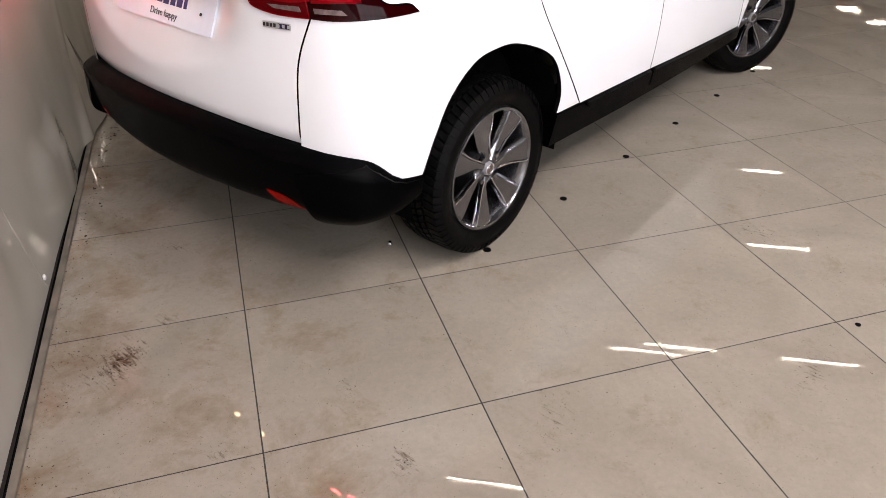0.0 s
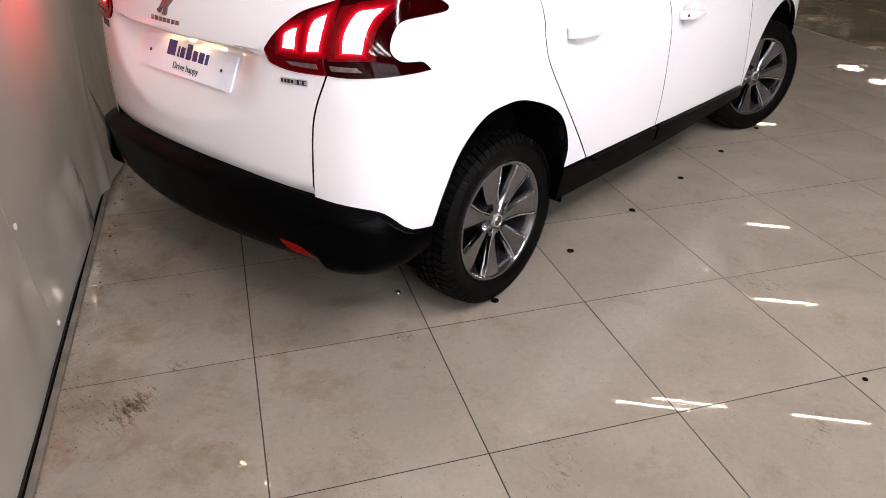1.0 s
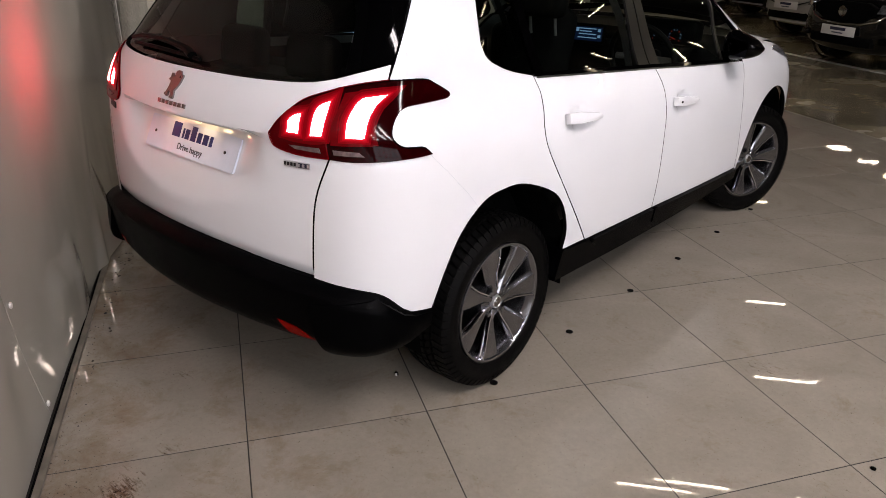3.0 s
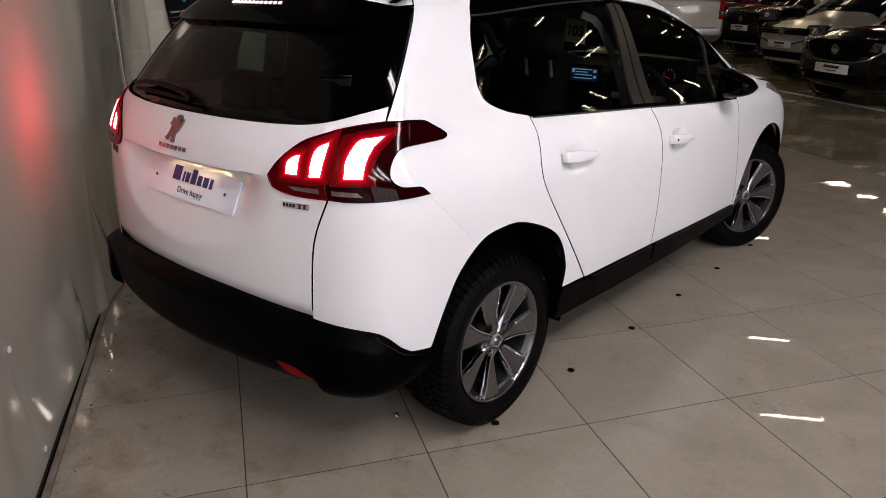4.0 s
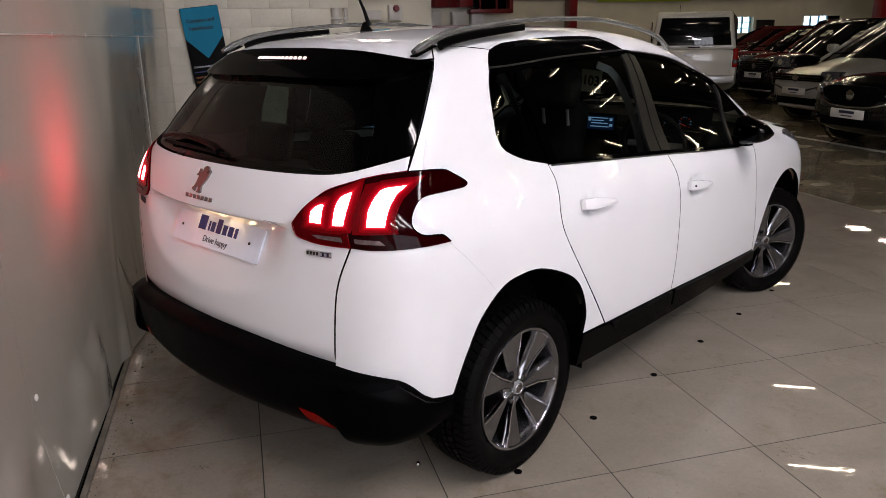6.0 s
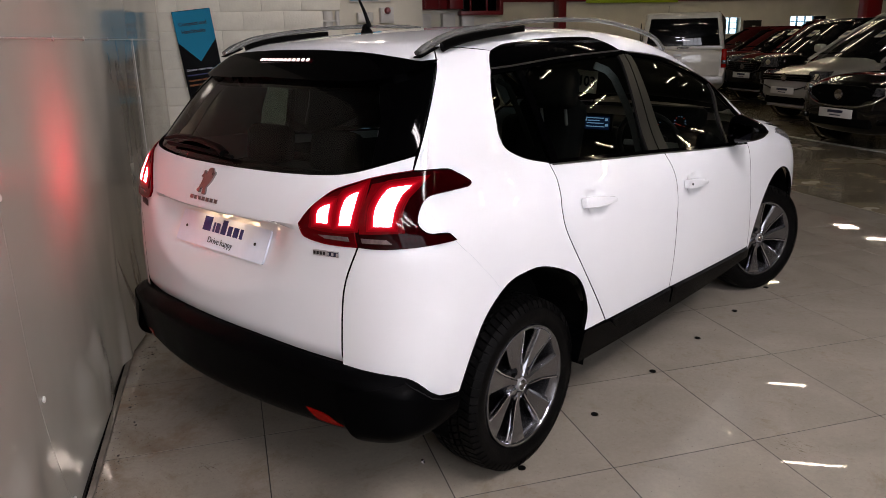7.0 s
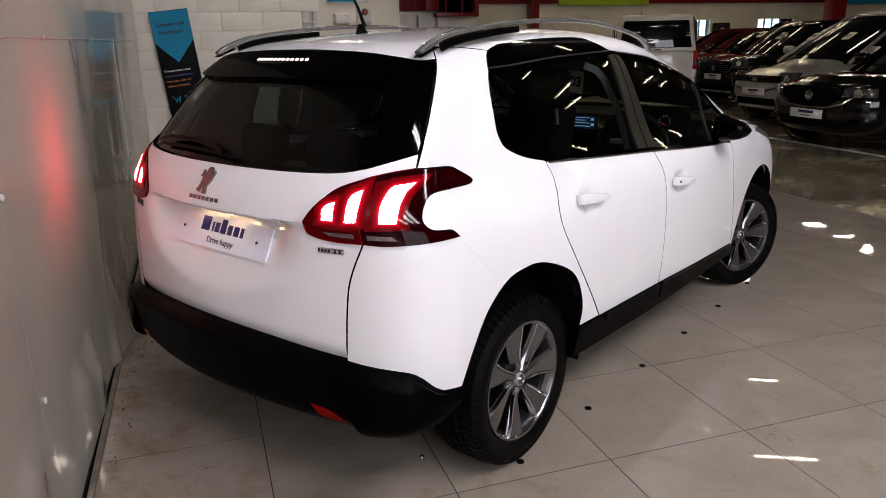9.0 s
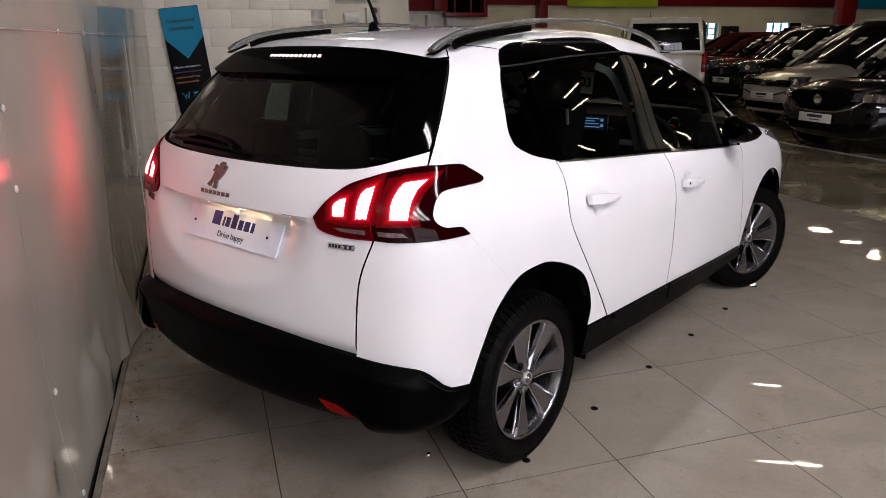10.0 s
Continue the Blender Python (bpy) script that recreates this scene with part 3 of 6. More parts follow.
FOLDS = ((0.12, 0.36, 0.24, 0.13, 0.03), (0.3, 0.22, 0.1, 0.05, 0.012), (-0.95, 0.45, 0.22, 0.12, 0.02))
panel_wall = empty("wall_panelled", HALL, "glossy white plastic sheeted wall, dented near the floor", "wall", kind="structure")
JOINT = -0.47
for w0, w1 in ((-9.0, -4.13), (-4.13, JOINT), (JOINT, 3.19), (3.19, 6.0)):
    for z0, z1 in ((0.012, 1.503), (1.503, 2.72)):
        bm = bmesh.new()
        fine = 0.014 if z0 < 1 and w0 == JOINT else 0.03 if z0 < 1 and w1 == JOINT else 0.2
        nw, nz = max(2, int((w1 - w0) / fine)), max(2, int((z1 - z0) / (fine * 0.7)))
        grid = []
        for w in np.linspace(w0 + 0.002, w1 - 0.002, nw):
            row = []
            for z in np.linspace(z0 + 0.0015, z1 - 0.0015, nz):
                f = (w - w0) / (w1 - w0)
                at = w + (seam_at(z) - JOINT) * (f if w1 == JOINT else 1 - f if w0 == JOINT else 0)
                row.append(bm.verts.new((sheet_surface(PANEL_U + (0.004 if z0 > 1 else 0), at, z), at, z)))
            grid.append(row)
        for a, b in zip(grid, grid[1:]):
            for i in range(nz - 1):
                bm.faces.new((a[i], b[i], b[i + 1], a[i + 1]))
        r = bmesh.ops.extrude_face_region(bm, geom=list(bm.faces))
        bmesh.ops.translate(bm, verts=[v for v in r["geom"] if isinstance(v, bmesh.types.BMVert)], vec=(-0.004, 0, 0))
        bmesh.ops.recalc_face_normals(bm, faces=bm.faces)
        part("plastic_sheet", bm, SHEET_MAT, panel_wall)
part("joint_strip", bx((0.004, 15.0, 0.0045), (PANEL_U + 0.0075, -1.5, 1.503), bevel=0.001), STEEL_WHITE, panel_wall, "thin white joint strip")
part("joint_strip", bx((0.004, 0.004, 1.46), (PANEL_U + 0.006, 3.19, 0.76), bevel=0.001), STEEL_WHITE, panel_wall, "thin white joint strip")
RIVETS = [(0.43, 1.503), (1.09, 1.503), (1.93, 1.503), (3.2, 1.503), (4.95, 1.503), (-0.6, 1.503), (-0.602, 1.085), (-0.55, 0.455), (-0.6, 1.3), (-0.485, 0.06), (3.19, 1.1), (3.19, 0.5), (-1.6, 1.503)]
rivet = bmesh.new()
bmesh.ops.create_uvsphere(rivet, u_segments=10, v_segments=6, radius=0.011, matrix=Matrix.Diagonal((0.5, 1, 1, 1)))
rivet_me = None
for w, z in RIVETS:
    if rivet_me is None:
        ob = part("rivet", rivet, STEEL_WHITE, panel_wall)
        rivet_me = ob.data
    else:
        ob = part("rivet", rivet_me, STEEL_WHITE, panel_wall)
    ob.location = (sheet_surface(PANEL_U, w, z) + 0.004, w, z)
hall(part("baseboard", bx((0.022, 14.6, 0.014), (PANEL_U + 0.046, -1.4, 0.007), bevel=0.003), TRIM_ALU, label="worn metal floor trim along the wall"), category="trim")
hall(part("trim", bx((0.003, 14.6, 0.012), (PANEL_U + 0.031, -1.4, 0.008)), DARK_GAP, label="dark sealant line under the sheets"), category="trim")

# crumbs of dirt along the foot of the wall
rnd = random.Random(5)
bm = bmesh.new()
for i in range(300):
    w = rnd.uniform(-2.2, 2.6)
    u = PANEL_U + 0.055 + abs(rnd.gauss(0, 0.06)) + (0.03 if w > 0.2 else 0)
    s = rnd.choice((0.001, 0.0012, 0.0015, 0.0015, 0.002, 0.0025, 0.004 if w > 0.4 else 0.002))
    bmesh.ops.create_icosphere(bm, subdivisions=1, radius=s, matrix=pose(u, w, s * 0.35 + 0.0005, 0, 0, rnd.uniform(0, 360)) @ Matrix.Diagonal((rnd.uniform(0.6, 1.6), rnd.uniform(0.6, 1.4), 0.5, 1)))
for i in range(46):
    s = rnd.choice((0.0025, 0.003, 0.004, 0.005, 0.007))
    w = rnd.gauss(1.0, 0.28) if i % 3 else rnd.gauss(0.35, 0.3)
    bmesh.ops.create_icosphere(bm, subdivisions=1, radius=s, matrix=pose(PANEL_U + 0.085 + abs(rnd.gauss(0, 0.025)) + max(0.0, 0.06 - 0.12 * abs(w - 1.05)), w, s * 0.3, 0, 0, rnd.uniform(0, 360)) @ Matrix.Diagonal((rnd.uniform(0.5, 1.2), rnd.uniform(0.8, 1.8), 0.5, 1)))
for i in range(140):
    s = rnd.choice((0.001, 0.0015, 0.002))
    bmesh.ops.create_icosphere(bm, subdivisions=1, radius=s, matrix=pose(rnd.uniform(-1, 3.5), rnd.uniform(-2.4, 1.5), s * 0.3 + 0.0005) @ Matrix.Diagonal((1.3, 1, 0.4, 1)))
hall(part("dirt_crumbs", bm, DIRT, label="brown crumbs of dirt swept along the wall foot"), category="dirt", kind="stuff")

# block wall behind the car, and the niche beside it
block_wall = empty("wall_block", HALL, "white painted concrete block wall", "wall", kind="structure")
part("core", bx((1.66, 0.2, 6.4), (-0.29, BLOCK_W + 0.093, 3.2)), WALL_PAINT, block_wall)
block = bx((0.439, 0.03, 0.1955), bevel=0.005)
half = bx((0.199, 0.03, 0.1955), bevel=0.005)
block_me = half_me = None
for row in range(12):
    u, z = PANEL_U + 0.01, 0.098 + row * 0.199
    cut = row % 2 == 1
    while u < 0.5:
        if cut:
            ob = part("block", half_me or half, BLOCK_PAINT, block_wall)
            half_me = ob.data
            ob.location = (u + 0.1, BLOCK_W + rnd.uniform(-0.002, 0.001), z)
            u, cut = u + 0.205, False
        else:
            ob = part("block", block_me or block, BLOCK_PAINT, block_wall)
            block_me = ob.data
            ob.location = (u + 0.22, BLOCK_W + rnd.uniform(-0.002, 0.001), z)
            u += 0.444
# wall above the blocks, darkened in colour for weaker reflections
part("coping", bx((1.62, 0.05, 3.9), (-0.29, BLOCK_W - 0.01, 4.31), bevel=0.01), DIM_PAINT, block_wall, "upper block wall, coloured dark to dim its reflection")
dimmed_top_wall("wall_niche", 0.2, 2.3, 0.62, 7.3, "painted return wall")
dimmed_top_wall("wall_west", 1.9, 0.2, 1.5, 8.5, "off-white painted wall")
dimmed_top_wall("wall_corner", 0.2, 3.6, 2.45, 10.3, "off-white painted wall")
dimmed_top_wall("wall_office", 2.7, 0.2, 3.8, 12.15, "off-white wall below the red office front")
dimmed_top_wall("wall_inner", 0.2, 10.0, 5.1, 17.2, "off-white painted wall")


def vertical_pipe(u, w, r, label):
    p = empty("pipe", HALL @ pose(u, w, 0), label, "pipe")
    part("pipe_body", rod(bmesh.new(), r, 5.6, pose(0, 0, 2.8), 20), STEEL_WHITE, p)
    for z in (0.4, 1.72, 3.6):
        part("bracket", bx((r * 2.5, r * 2.4, 0.03), (0, 0, z), bevel=0.004), STEEL_WHITE, p)


vertical_pipe(0.86, 7.7, 0.055, "off-white painted vertical pipe on brackets")
vertical_pipe(1.02, 7.9, 0.07, "off-white painted vertical pipe on brackets")
vertical_pipe(1.17, 8.0, 0.03, "thin grey vertical conduit on brackets")


def wall_box(u, w, z, size, mat, label):
    b = empty("wall_box", HALL @ pose(u, w, z), label, "electrical box")
    part("box_body", bx(size, bevel=0.008), mat, b)
    part("box_lid", bx((size[0] * 0.86, 0.012, size[2] * 0.8), (0, -size[1] / 2 - 0.005, 0), bevel=0.003), mat, b)


wall_box(1.62, 8.3, 1.77, (0.22, 0.14, 0.14), STEEL_WHITE, "white electrical box on the wall")
wall_box(1.95, 8.32, 1.8, (0.2, 0.12, 0.22), STEEL_WHITE, "white electrical box on the wall")
alarm = empty("alarm_bell", HALL @ pose(1.95, 8.2, 1.86), "small red alarm bell on the wall box", "alarm")
part("dome", rod(bmesh.new(), 0.05, 0.05, pose(0, 0, 0, 90), 20, 0.03), RED_PAINT, alarm)
sign = empty("wall_sign", HALL @ pose(1.72, 8.36, 2.2), "blue and white sign board on the wall", "sign")
part("board", bx((0.62, 0.03, 0.42), bevel=0.004), STEEL_WHITE, sign)
part("blue_field", bx((0.42, 0.008, 0.38), (-0.09, -0.02, 0), bevel=0.002), BLUE_PANEL, sign, "blue printed field")

# red office front over the white wall
office = empty("office_front", HALL @ pose(0, 12.0, 0), "dark red steel office front with a dark window", "office front", kind="structure")
part("fascia", bx((1.15, 0.18, 3.0), (3.42, 0.0, 3.5), bevel=0.01), RED_PAINT, office)
for i in range(4):
    part("fascia_rib", bx((0.04, 0.03, 3.0), (2.95 + i * 0.29, -0.1, 3.5), bevel=0.005), RED_PAINT, office)
part("red_beam", bx((0.28, 0.3, 3.2), (4.12, -0.12, 3.6), bevel=0.01), RED_PAINT, office)
part("red_frame", bx((0.9, 0.25, 0.08), (4.66, -0.15, 1.92), bevel=0.008), RED_PAINT, office)
part("red_frame", bx((0.08, 0.25, 3.0), (5.07, -0.15, 3.4), bevel=0.008), RED_PAINT, office)
part("dark_window", bx((0.74, 0.03, 2.6), (4.64, -0.1, 3.26), bevel=0.004), GLOSS_BLACK, office, "dark office window")
for u in (4.45, 4.8):
    part("mullion", bx((0.03, 0.06, 2.6), (u, -0.13, 3.26), bevel=0.004), RED_PAINT, office)
for u in (2.78, 3.1, 3.5, 4.0, 4.4):
    ob = empty("wall_box", HALL @ pose(u, 11.95, 1.62 + 0.05 * (u > 3.3)), "white steel cabinet on the wall", "cabinet")
    part("box_body", bx((0.26, 0.18, 0.5), bevel=0.01), STEEL_WHITE, ob)
    part("box_lid", bx((0.22, 0.012, 0.44), (0, -0.094, 0), bevel=0.004), STEEL_WHITE, ob)

# far wall with its windows
far = empty("wall_north", HALL @ pose(0, HALL_W1, 0), "off-white far wall with small high windows", "wall", kind="structure")


def wall_with_openings(parent, u0, u1, z1, openings):
    us = sorted({u0, u1, *[v for o in openings for v in o[:2]]})
    for a, b in zip(us, us[1:]):
        o = next((o for o in openings if o[0] <= a and b <= o[1]), None)
        for z0, zt in (((0, o[2]), (o[3], z1)) if o else ((0, z1),)):
            part("wall_piece", bx((b - a, 0.3, zt - z0), ((a + b) / 2, 0.15, (z0 + zt) / 2)), WALL_PAINT, parent)


WINDOW_FRAME = shader("blue_window_frame", (0.05, 0.2, 0.27), 0.4, spread=0.1, scale=8)
OPEN = [(17.6, 18.75, 1.37, 1.95), (21.02, 22.77, 1.38, 1.96)]
wall_with_openings(far, 5.0, 31.2, HALL_TOP, OPEN)
for i, (a, b, z0, z1) in enumerate(OPEN):
    win = empty("window_%d" % (i + 1), HALL @ pose((a + b) / 2, HALL_W1, (z0 + z1) / 2), "small high window with daylight behind its bars", "window", kind="structure")
    lit0, lit1 = a + 0.05, b - 0.05 if i == 0 else b - 0.55
    part("pane", bx((lit1 - lit0, 0.02, z1 - z0), ((lit0 + lit1) / 2 - (a + b) / 2, 0.2, 0)), SKY_PANE, win, "pale daylight pane")
    for f in np.linspace(lit0, lit1, 4):
        part("window_bar", bx((0.05, 0.05, z1 - z0), (f - (a + b) / 2, 0.16, 0)), WINDOW_FRAME, win)
    for f in (-0.12, 0.1):
        part("window_bar", bx((lit1 - lit0, 0.05, 0.03), ((lit0 + lit1) / 2 - (a + b) / 2, 0.16, f)), WINDOW_FRAME, win)
    if i:
        part("shutter", bx((0.52, 0.06, z1 - z0), (b - 0.27 - (a + b) / 2, 0.1, 0)), DARK_BOARD, win, "dark side panel")
    part("window_sill", bx((b - a + 0.1, 0.12, 0.04), (0, -0.05, -(z1 - z0) / 2 - 0.02), bevel=0.005), WALL_PAINT, win)
hatch_door = empty("wall_hatch", HALL @ pose(19.25, HALL_W1 - 0.03, 1.54), "grey steel hatch with a paper notice", "hatch")
part("hatch_leaf", bx((0.8, 0.05, 0.6), bevel=0.01), SATIN_GREY, hatch_door)
part("notice", bx((0.14, 0.01, 0.3), (0.05, -0.03, -0.05)), PAPER, hatch_door, "small paper notice")
hall(part("fascia", bx((26.2, 0.12, 4.18), (18.1, HALL_W1 - 0.07, 4.66), bevel=0.01), RED_PAINT, label="dark red band along the top of the far wall"), category="fascia")
for a, b, mat, lab in ((12.1, 15.8, GREEN_PANEL, "lime green sign panel on the red band"), (25.3, 29.5, BLUE_PANEL, "cyan sign panel on the red band")):
    s = empty("sign_panel", HALL @ pose((a + b) / 2, HALL_W1 - 0.17, 3.24), lab, "sign")
    part("board", bx((b - a, 0.05, 1.45), bevel=0.005), mat, s)
    part("emblem", prism([(0.35 * math.cos(t), 0.35 * math.sin(t)) for t in np.linspace(0, 2 * math.pi, 24, endpoint=False)], 0.02, pose(-0.4, -0.05, 0)), DARK_BOARD, s, "dark round emblem")
    part("board_bar", bx((0.9, 0.02, 0.18), (0.9, -0.03, -0.2)), STEEL_WHITE, s, "plain white bar")
for u in (21.0, 11.0):
    c = empty("steel_column", HALL @ pose(u + (0.05 if u > 15 else 0), 18.3 if u > 15 else 21.6, 0), "dark red painted steel column", "column", kind="structure")
    part("shaft", bx((0.62 if u > 15 else 0.3, 0.4, 6.8), (0, 0, 3.4), bevel=0.02), RED_PAINT, c)
    part("base_plate", bx((0.8, 0.6, 0.04), (0, 0, 0.02), bevel=0.005), RED_PAINT, c)
hall(part("parking_line", bx((0.09, 4.2, 0.004), (7.32, 4.4, -0.0105)), LINE_WHITE, label="worn white bay line on the concrete"), category="floor marking")

# strip lights under the roof
LIGHT_TURN = -27.5
LIGHTS = [(9.75, 7.1), (8.1, 4.0), (2.04, 3.38), (5.53, 5.1), (6.15, 5.0), (11.5, 10.1)]
SHORT_LIGHTS = [(20.3, 17.0, 4.5), (17.8, 14.8, 4.5), (17.9, 15.1, 4.5), (17.55, 13.5, 4.5)]
# added fill lamps, out of view, to brighten the car's rear and near floor
FILL_LIGHTS = [(0.2, -7.2, 6.4), (-0.4, -5.4, 6.4), (1.3, -4.2, 4.3), (1.0, -5.4, 5.2), (1.5, -2.5, 4.0), (2.9, -2.9, 4.0)]
FAR_LIGHTS = [(5.5, 10.5), (8.0, 11.5), (10.5, 13.0), (13.0, 14.5), (16.0, 16.5), (5.5, 13.0), (8.0, 14.0), (10.5, 15.5), (13.0, 17.5), (8.0, 16.5), (10.5, 18.5), (16.0, 19.5)]
FAR_LIGHTS += [(18.0, 9.5), (22.0, 11.5), (14.0, 20.0), (19.0, 20.0)]
FAR_LIGHTS += [(12.0, -1.3), (15.2, 1.1), (16.0, -2.8), (19.4, 4.1), (25.4, 1.7), (9.0, -4.5), (10.5, 1.0), (14.0, 4.5), (17.0, 6.5), (9.5, -1.5), (18.0, 1.0), (22.0, 5.0)]
FAR_LIGHTS += [(u, w) for w in (8.0,) for u in (16.5, 24.5)] + [(12.5, 3.2), (12.6, 15.5), (17.0, 18.5)]


def strip_light(m, tubes, radius, label, drop, lit, long=1.24):
    """A batten with one or two lit tubes under it, hung by two rods."""
    f = empty("strip_light", m, label, "ceiling light", "strip lights under the roof")
    part("housing", bx((long, 0.07 * tubes, 0.05), (0, 0, 0.05), bevel=0.006), STEEL_WHITE, f)
    for i in range(tubes):
        y = (i - (tubes - 1) / 2) * 0.08
        part("tube", rod(bmesh.new(), radius, long - 0.08, pose(0, y, 0, 0, 90), 10), lit, f, "lit tube")
    for s in (0.02 - long / 2, long / 2 - 0.02):
        part("tube_holder", bx((0.03, 0.06 * tubes, 0.06), (s, 0, 0.01), bevel=0.004), STEEL_WHITE, f)
    for s in (-long / 3, long / 3):
        part("hanger", rod(bmesh.new(), 0.006, drop, pose(s, 0, 0.07 + drop / 2), 6), STEEL_WHITE, f)
    return f


for rows, tubes, radius, lit, long, label in (
        (LIGHTS, 1, 0.0062, TUBE, 1.24, "white batten strip light with a lit tube"),
        (SHORT_LIGHTS, 1, 0.0062, TUBE, 0.62, "short white batten strip light with a lit tube"),
        (FAR_LIGHTS, 1, 0.016, TUBE_FAR, 1.5, "white batten strip light with a lit tube"),
        (FILL_LIGHTS, 2, 0.022, TUBE_FILL, 1.24, "added twin-tube fill light, out of view")):
    built = {}
    for u, w, *h in rows:
        height = h[0] if h else 6.6
        m = HALL @ pose(u, w, height, 0, 0, LIGHT_TURN)
        if height in built:
            copy_thing(built[height], m)
        else:
            built[height] = strip_light(m, tubes, radius, label, 6.9 - height - 0.07, lit, long)


# round flood lamps hung from the roof: one far down the hall, the others by the block wall
FLOOD = shader("lit_flood_lens", (1, 0.95, 0.85), 0.4, glow=70.0, tint=(1.0, 0.85, 0.55))
FLOOD_NEAR = shader("lit_near_flood_lens", (1, 0.95, 0.85), 0.4, glow=FLOOD_GLOW, tint=(1.0, 0.92, 0.8))


def flood_lamp(u, w, z, turn, lit, label, size=1.0):
    f = empty("flood_lamp", HALL @ pose(u, w, z, 0, 0, turn), label, "ceiling light", "flood lamps under the roof")
    part("hood", revolve([(0.02 * size, 0.2 * size), (0.1 * size, 0.18 * size), (0.16 * size, 0.06 * size), (0.19 * size, -0.02 * size), (0.185 * size, -0.02 * size), (0.15 * size, 0.05 * size)], 28, pose(0, 0, 0, 0, -90, 0)), STEEL_WHITE, f)
    bm = bmesh.new()
    bmesh.ops.create_uvsphere(bm, u_segments=20, v_segments=10, radius=0.12 * size, matrix=pose(0, 0, -0.05 * size))
    part("lens", bm, lit, f, "lit lens")
    drop = HALL_TOP - z - 0.19 * size
    part("hanger", rod(bmesh.new(), 0.008, drop, pose(0, 0, 0.19 * size + drop / 2), 8), STEEL_WHITE, f)


flood_lamp(18.34, 13.31, 5.0, -50, FLOOD, "round lit flood lamp hung far down the hall")
for u, w, z in ((0.85, 5.5, 3.4), (1.45, 7.3, 3.9)):
    flood_lamp(u, w, z, 0, FLOOD_NEAR, "round lit flood lamp hung by the block wall", 0.7)

# a torn flap of sheet standing off the wall
bm = bmesh.new()
rnd = random.Random(9)
lo, hi = [], []
for i in range(9):
    w = 2.66 + i * 0.045
    lo.append(bm.verts.new((PANEL_U + 0.02 + 0.012 * rnd.random(), w, 0.6 + 0.02 * rnd.random() - (0.05 if i < 2 else 0))))
    hi.append(bm.verts.new((PANEL_U + 0.035 + 0.03 * rnd.random(), w, 0.655 + 0.03 * rnd.random() + 0.006 * i)))
for i in range(8):
    bm.faces.new((lo[i], lo[i + 1], hi[i + 1], hi[i]))
r = bmesh.ops.extrude_face_region(bm, geom=list(bm.faces))
bmesh.ops.translate(bm, verts=[v for v in r["geom"] if isinstance(v, bmesh.types.BMVert)], vec=(-0.003, 0, 0.001))
bmesh.ops.recalc_face_normals(bm, faces=bm.faces)
part("torn_flap", bm, STEEL_WHITE, panel_wall, "torn white flap of sheet")


# ---- the white car ----
car = empty("car", pose(0, 0, 0), "white compact crossover car with black lower cladding, tail lamps lit", "car")


def flip(chain):
    return [(-a, z) for a, z in reversed(chain)]


TAIL_FOOT = bend(tail([(0, 0.59), (10, 0.588), (20, 0.582), (31, 0.566), (39.2, 0.556)]))
SEAM_LOW = bend(tail([(39.2, 0.556), (39.9, 0.733), (40.9, 0.82), (43.3, 0.917)]))
LAMP_IN_LOW = bend(tail([(43.3, 0.917), (37.3, 0.918), (32.9, 0.93), (31.7, 0.947), (31.2, 0.965)]))
LAMP_IN_TOP = bend(tail([(31.2, 0.965), (33.0, 0.998), (35.3, 1.028), (39.2, 1.065), (45.3, 1.094)]))
LAMP_OUT_TOP = bend(tail([(45.3, 1.094), (49.5, 1.105), (54.3, 1.111)]))
LAMP_HOOK = bend(tail([(54.3, 1.111), (62.0, 1.104), (64.9, 1.086), (67.2, 1.067), (68.0, 1.056), (66.8, 1.047), (62.3, 1.045), (57.1, 1.042), (55.1, 1.023), (54.0, 0.992),
                       (54.1, 0.967), (55.8, 0.946), (59.2, 0.94), (60.2, 0.931), (61.0, 0.918)]), 4)
LAMP_OUT_LOW = bend(tail([(61.0, 0.918), (57.7, 0.917), (52.4, 0.915), (46.9, 0.914), (43.3, 0.917)]))
LAMP_SPLIT = bend(tail([(43.3, 0.917), (42.9, 0.953), (43.0, 0.998), (44.4, 1.047), (45.3, 1.094)]))
HATCH_SIDE = bend(tail([(54.3, 1.111), (58.6, 1.229), (62.3, 1.322), (66.7, 1.403), (69.4, 1.445)]))
GLASS_FOOT = bend(tail([(0, 1.097), (15, 1.097), (27.5, 1.098), (37.4, 1.103), (43.4, 1.115), (49.1, 1.134), (55.4, 1.152)]))
SPOILER_TOP = bend(tail([(0, 1.446), (20, 1.445), (43.6, 1.437), (55.0, 1.422), (61.2, 1.41), (67.0, 1.412)]))
WIN_REAR = bend(tail([(93.2, 1.431), (84.5, 1.337), (81.5, 1.202), (81.7, 1.154), (83.4, 1.123), (89.4, 1.088), (97.7, 1.061)]))
DOOR_REAR = bend(tail([(97.7, 1.061), (97.8, 1.012), (96.4, 0.968), (94.6, 0.907), (95.9, 0.824), (103.3, 0.652), (113.6, 0.427)]))
REAR_ARCH = bend(tail([(104.6, 0.43), (104.7, 0.515), (101.7, 0.622), (96.6, 0.688), (86.8, 0.745), (79.7, 0.752), (73.6, 0.733), (67.7, 0.66), (63.9, 0.557), (60.9, 0.439)]))
BUMPER_TOP = bend(tail([(60.9, 0.439), (56.6, 0.45)]), 3) + bend(tail([(54.9, 0.468), (51.6, 0.518), (47.9, 0.537), (39.2, 0.556)]), 4)

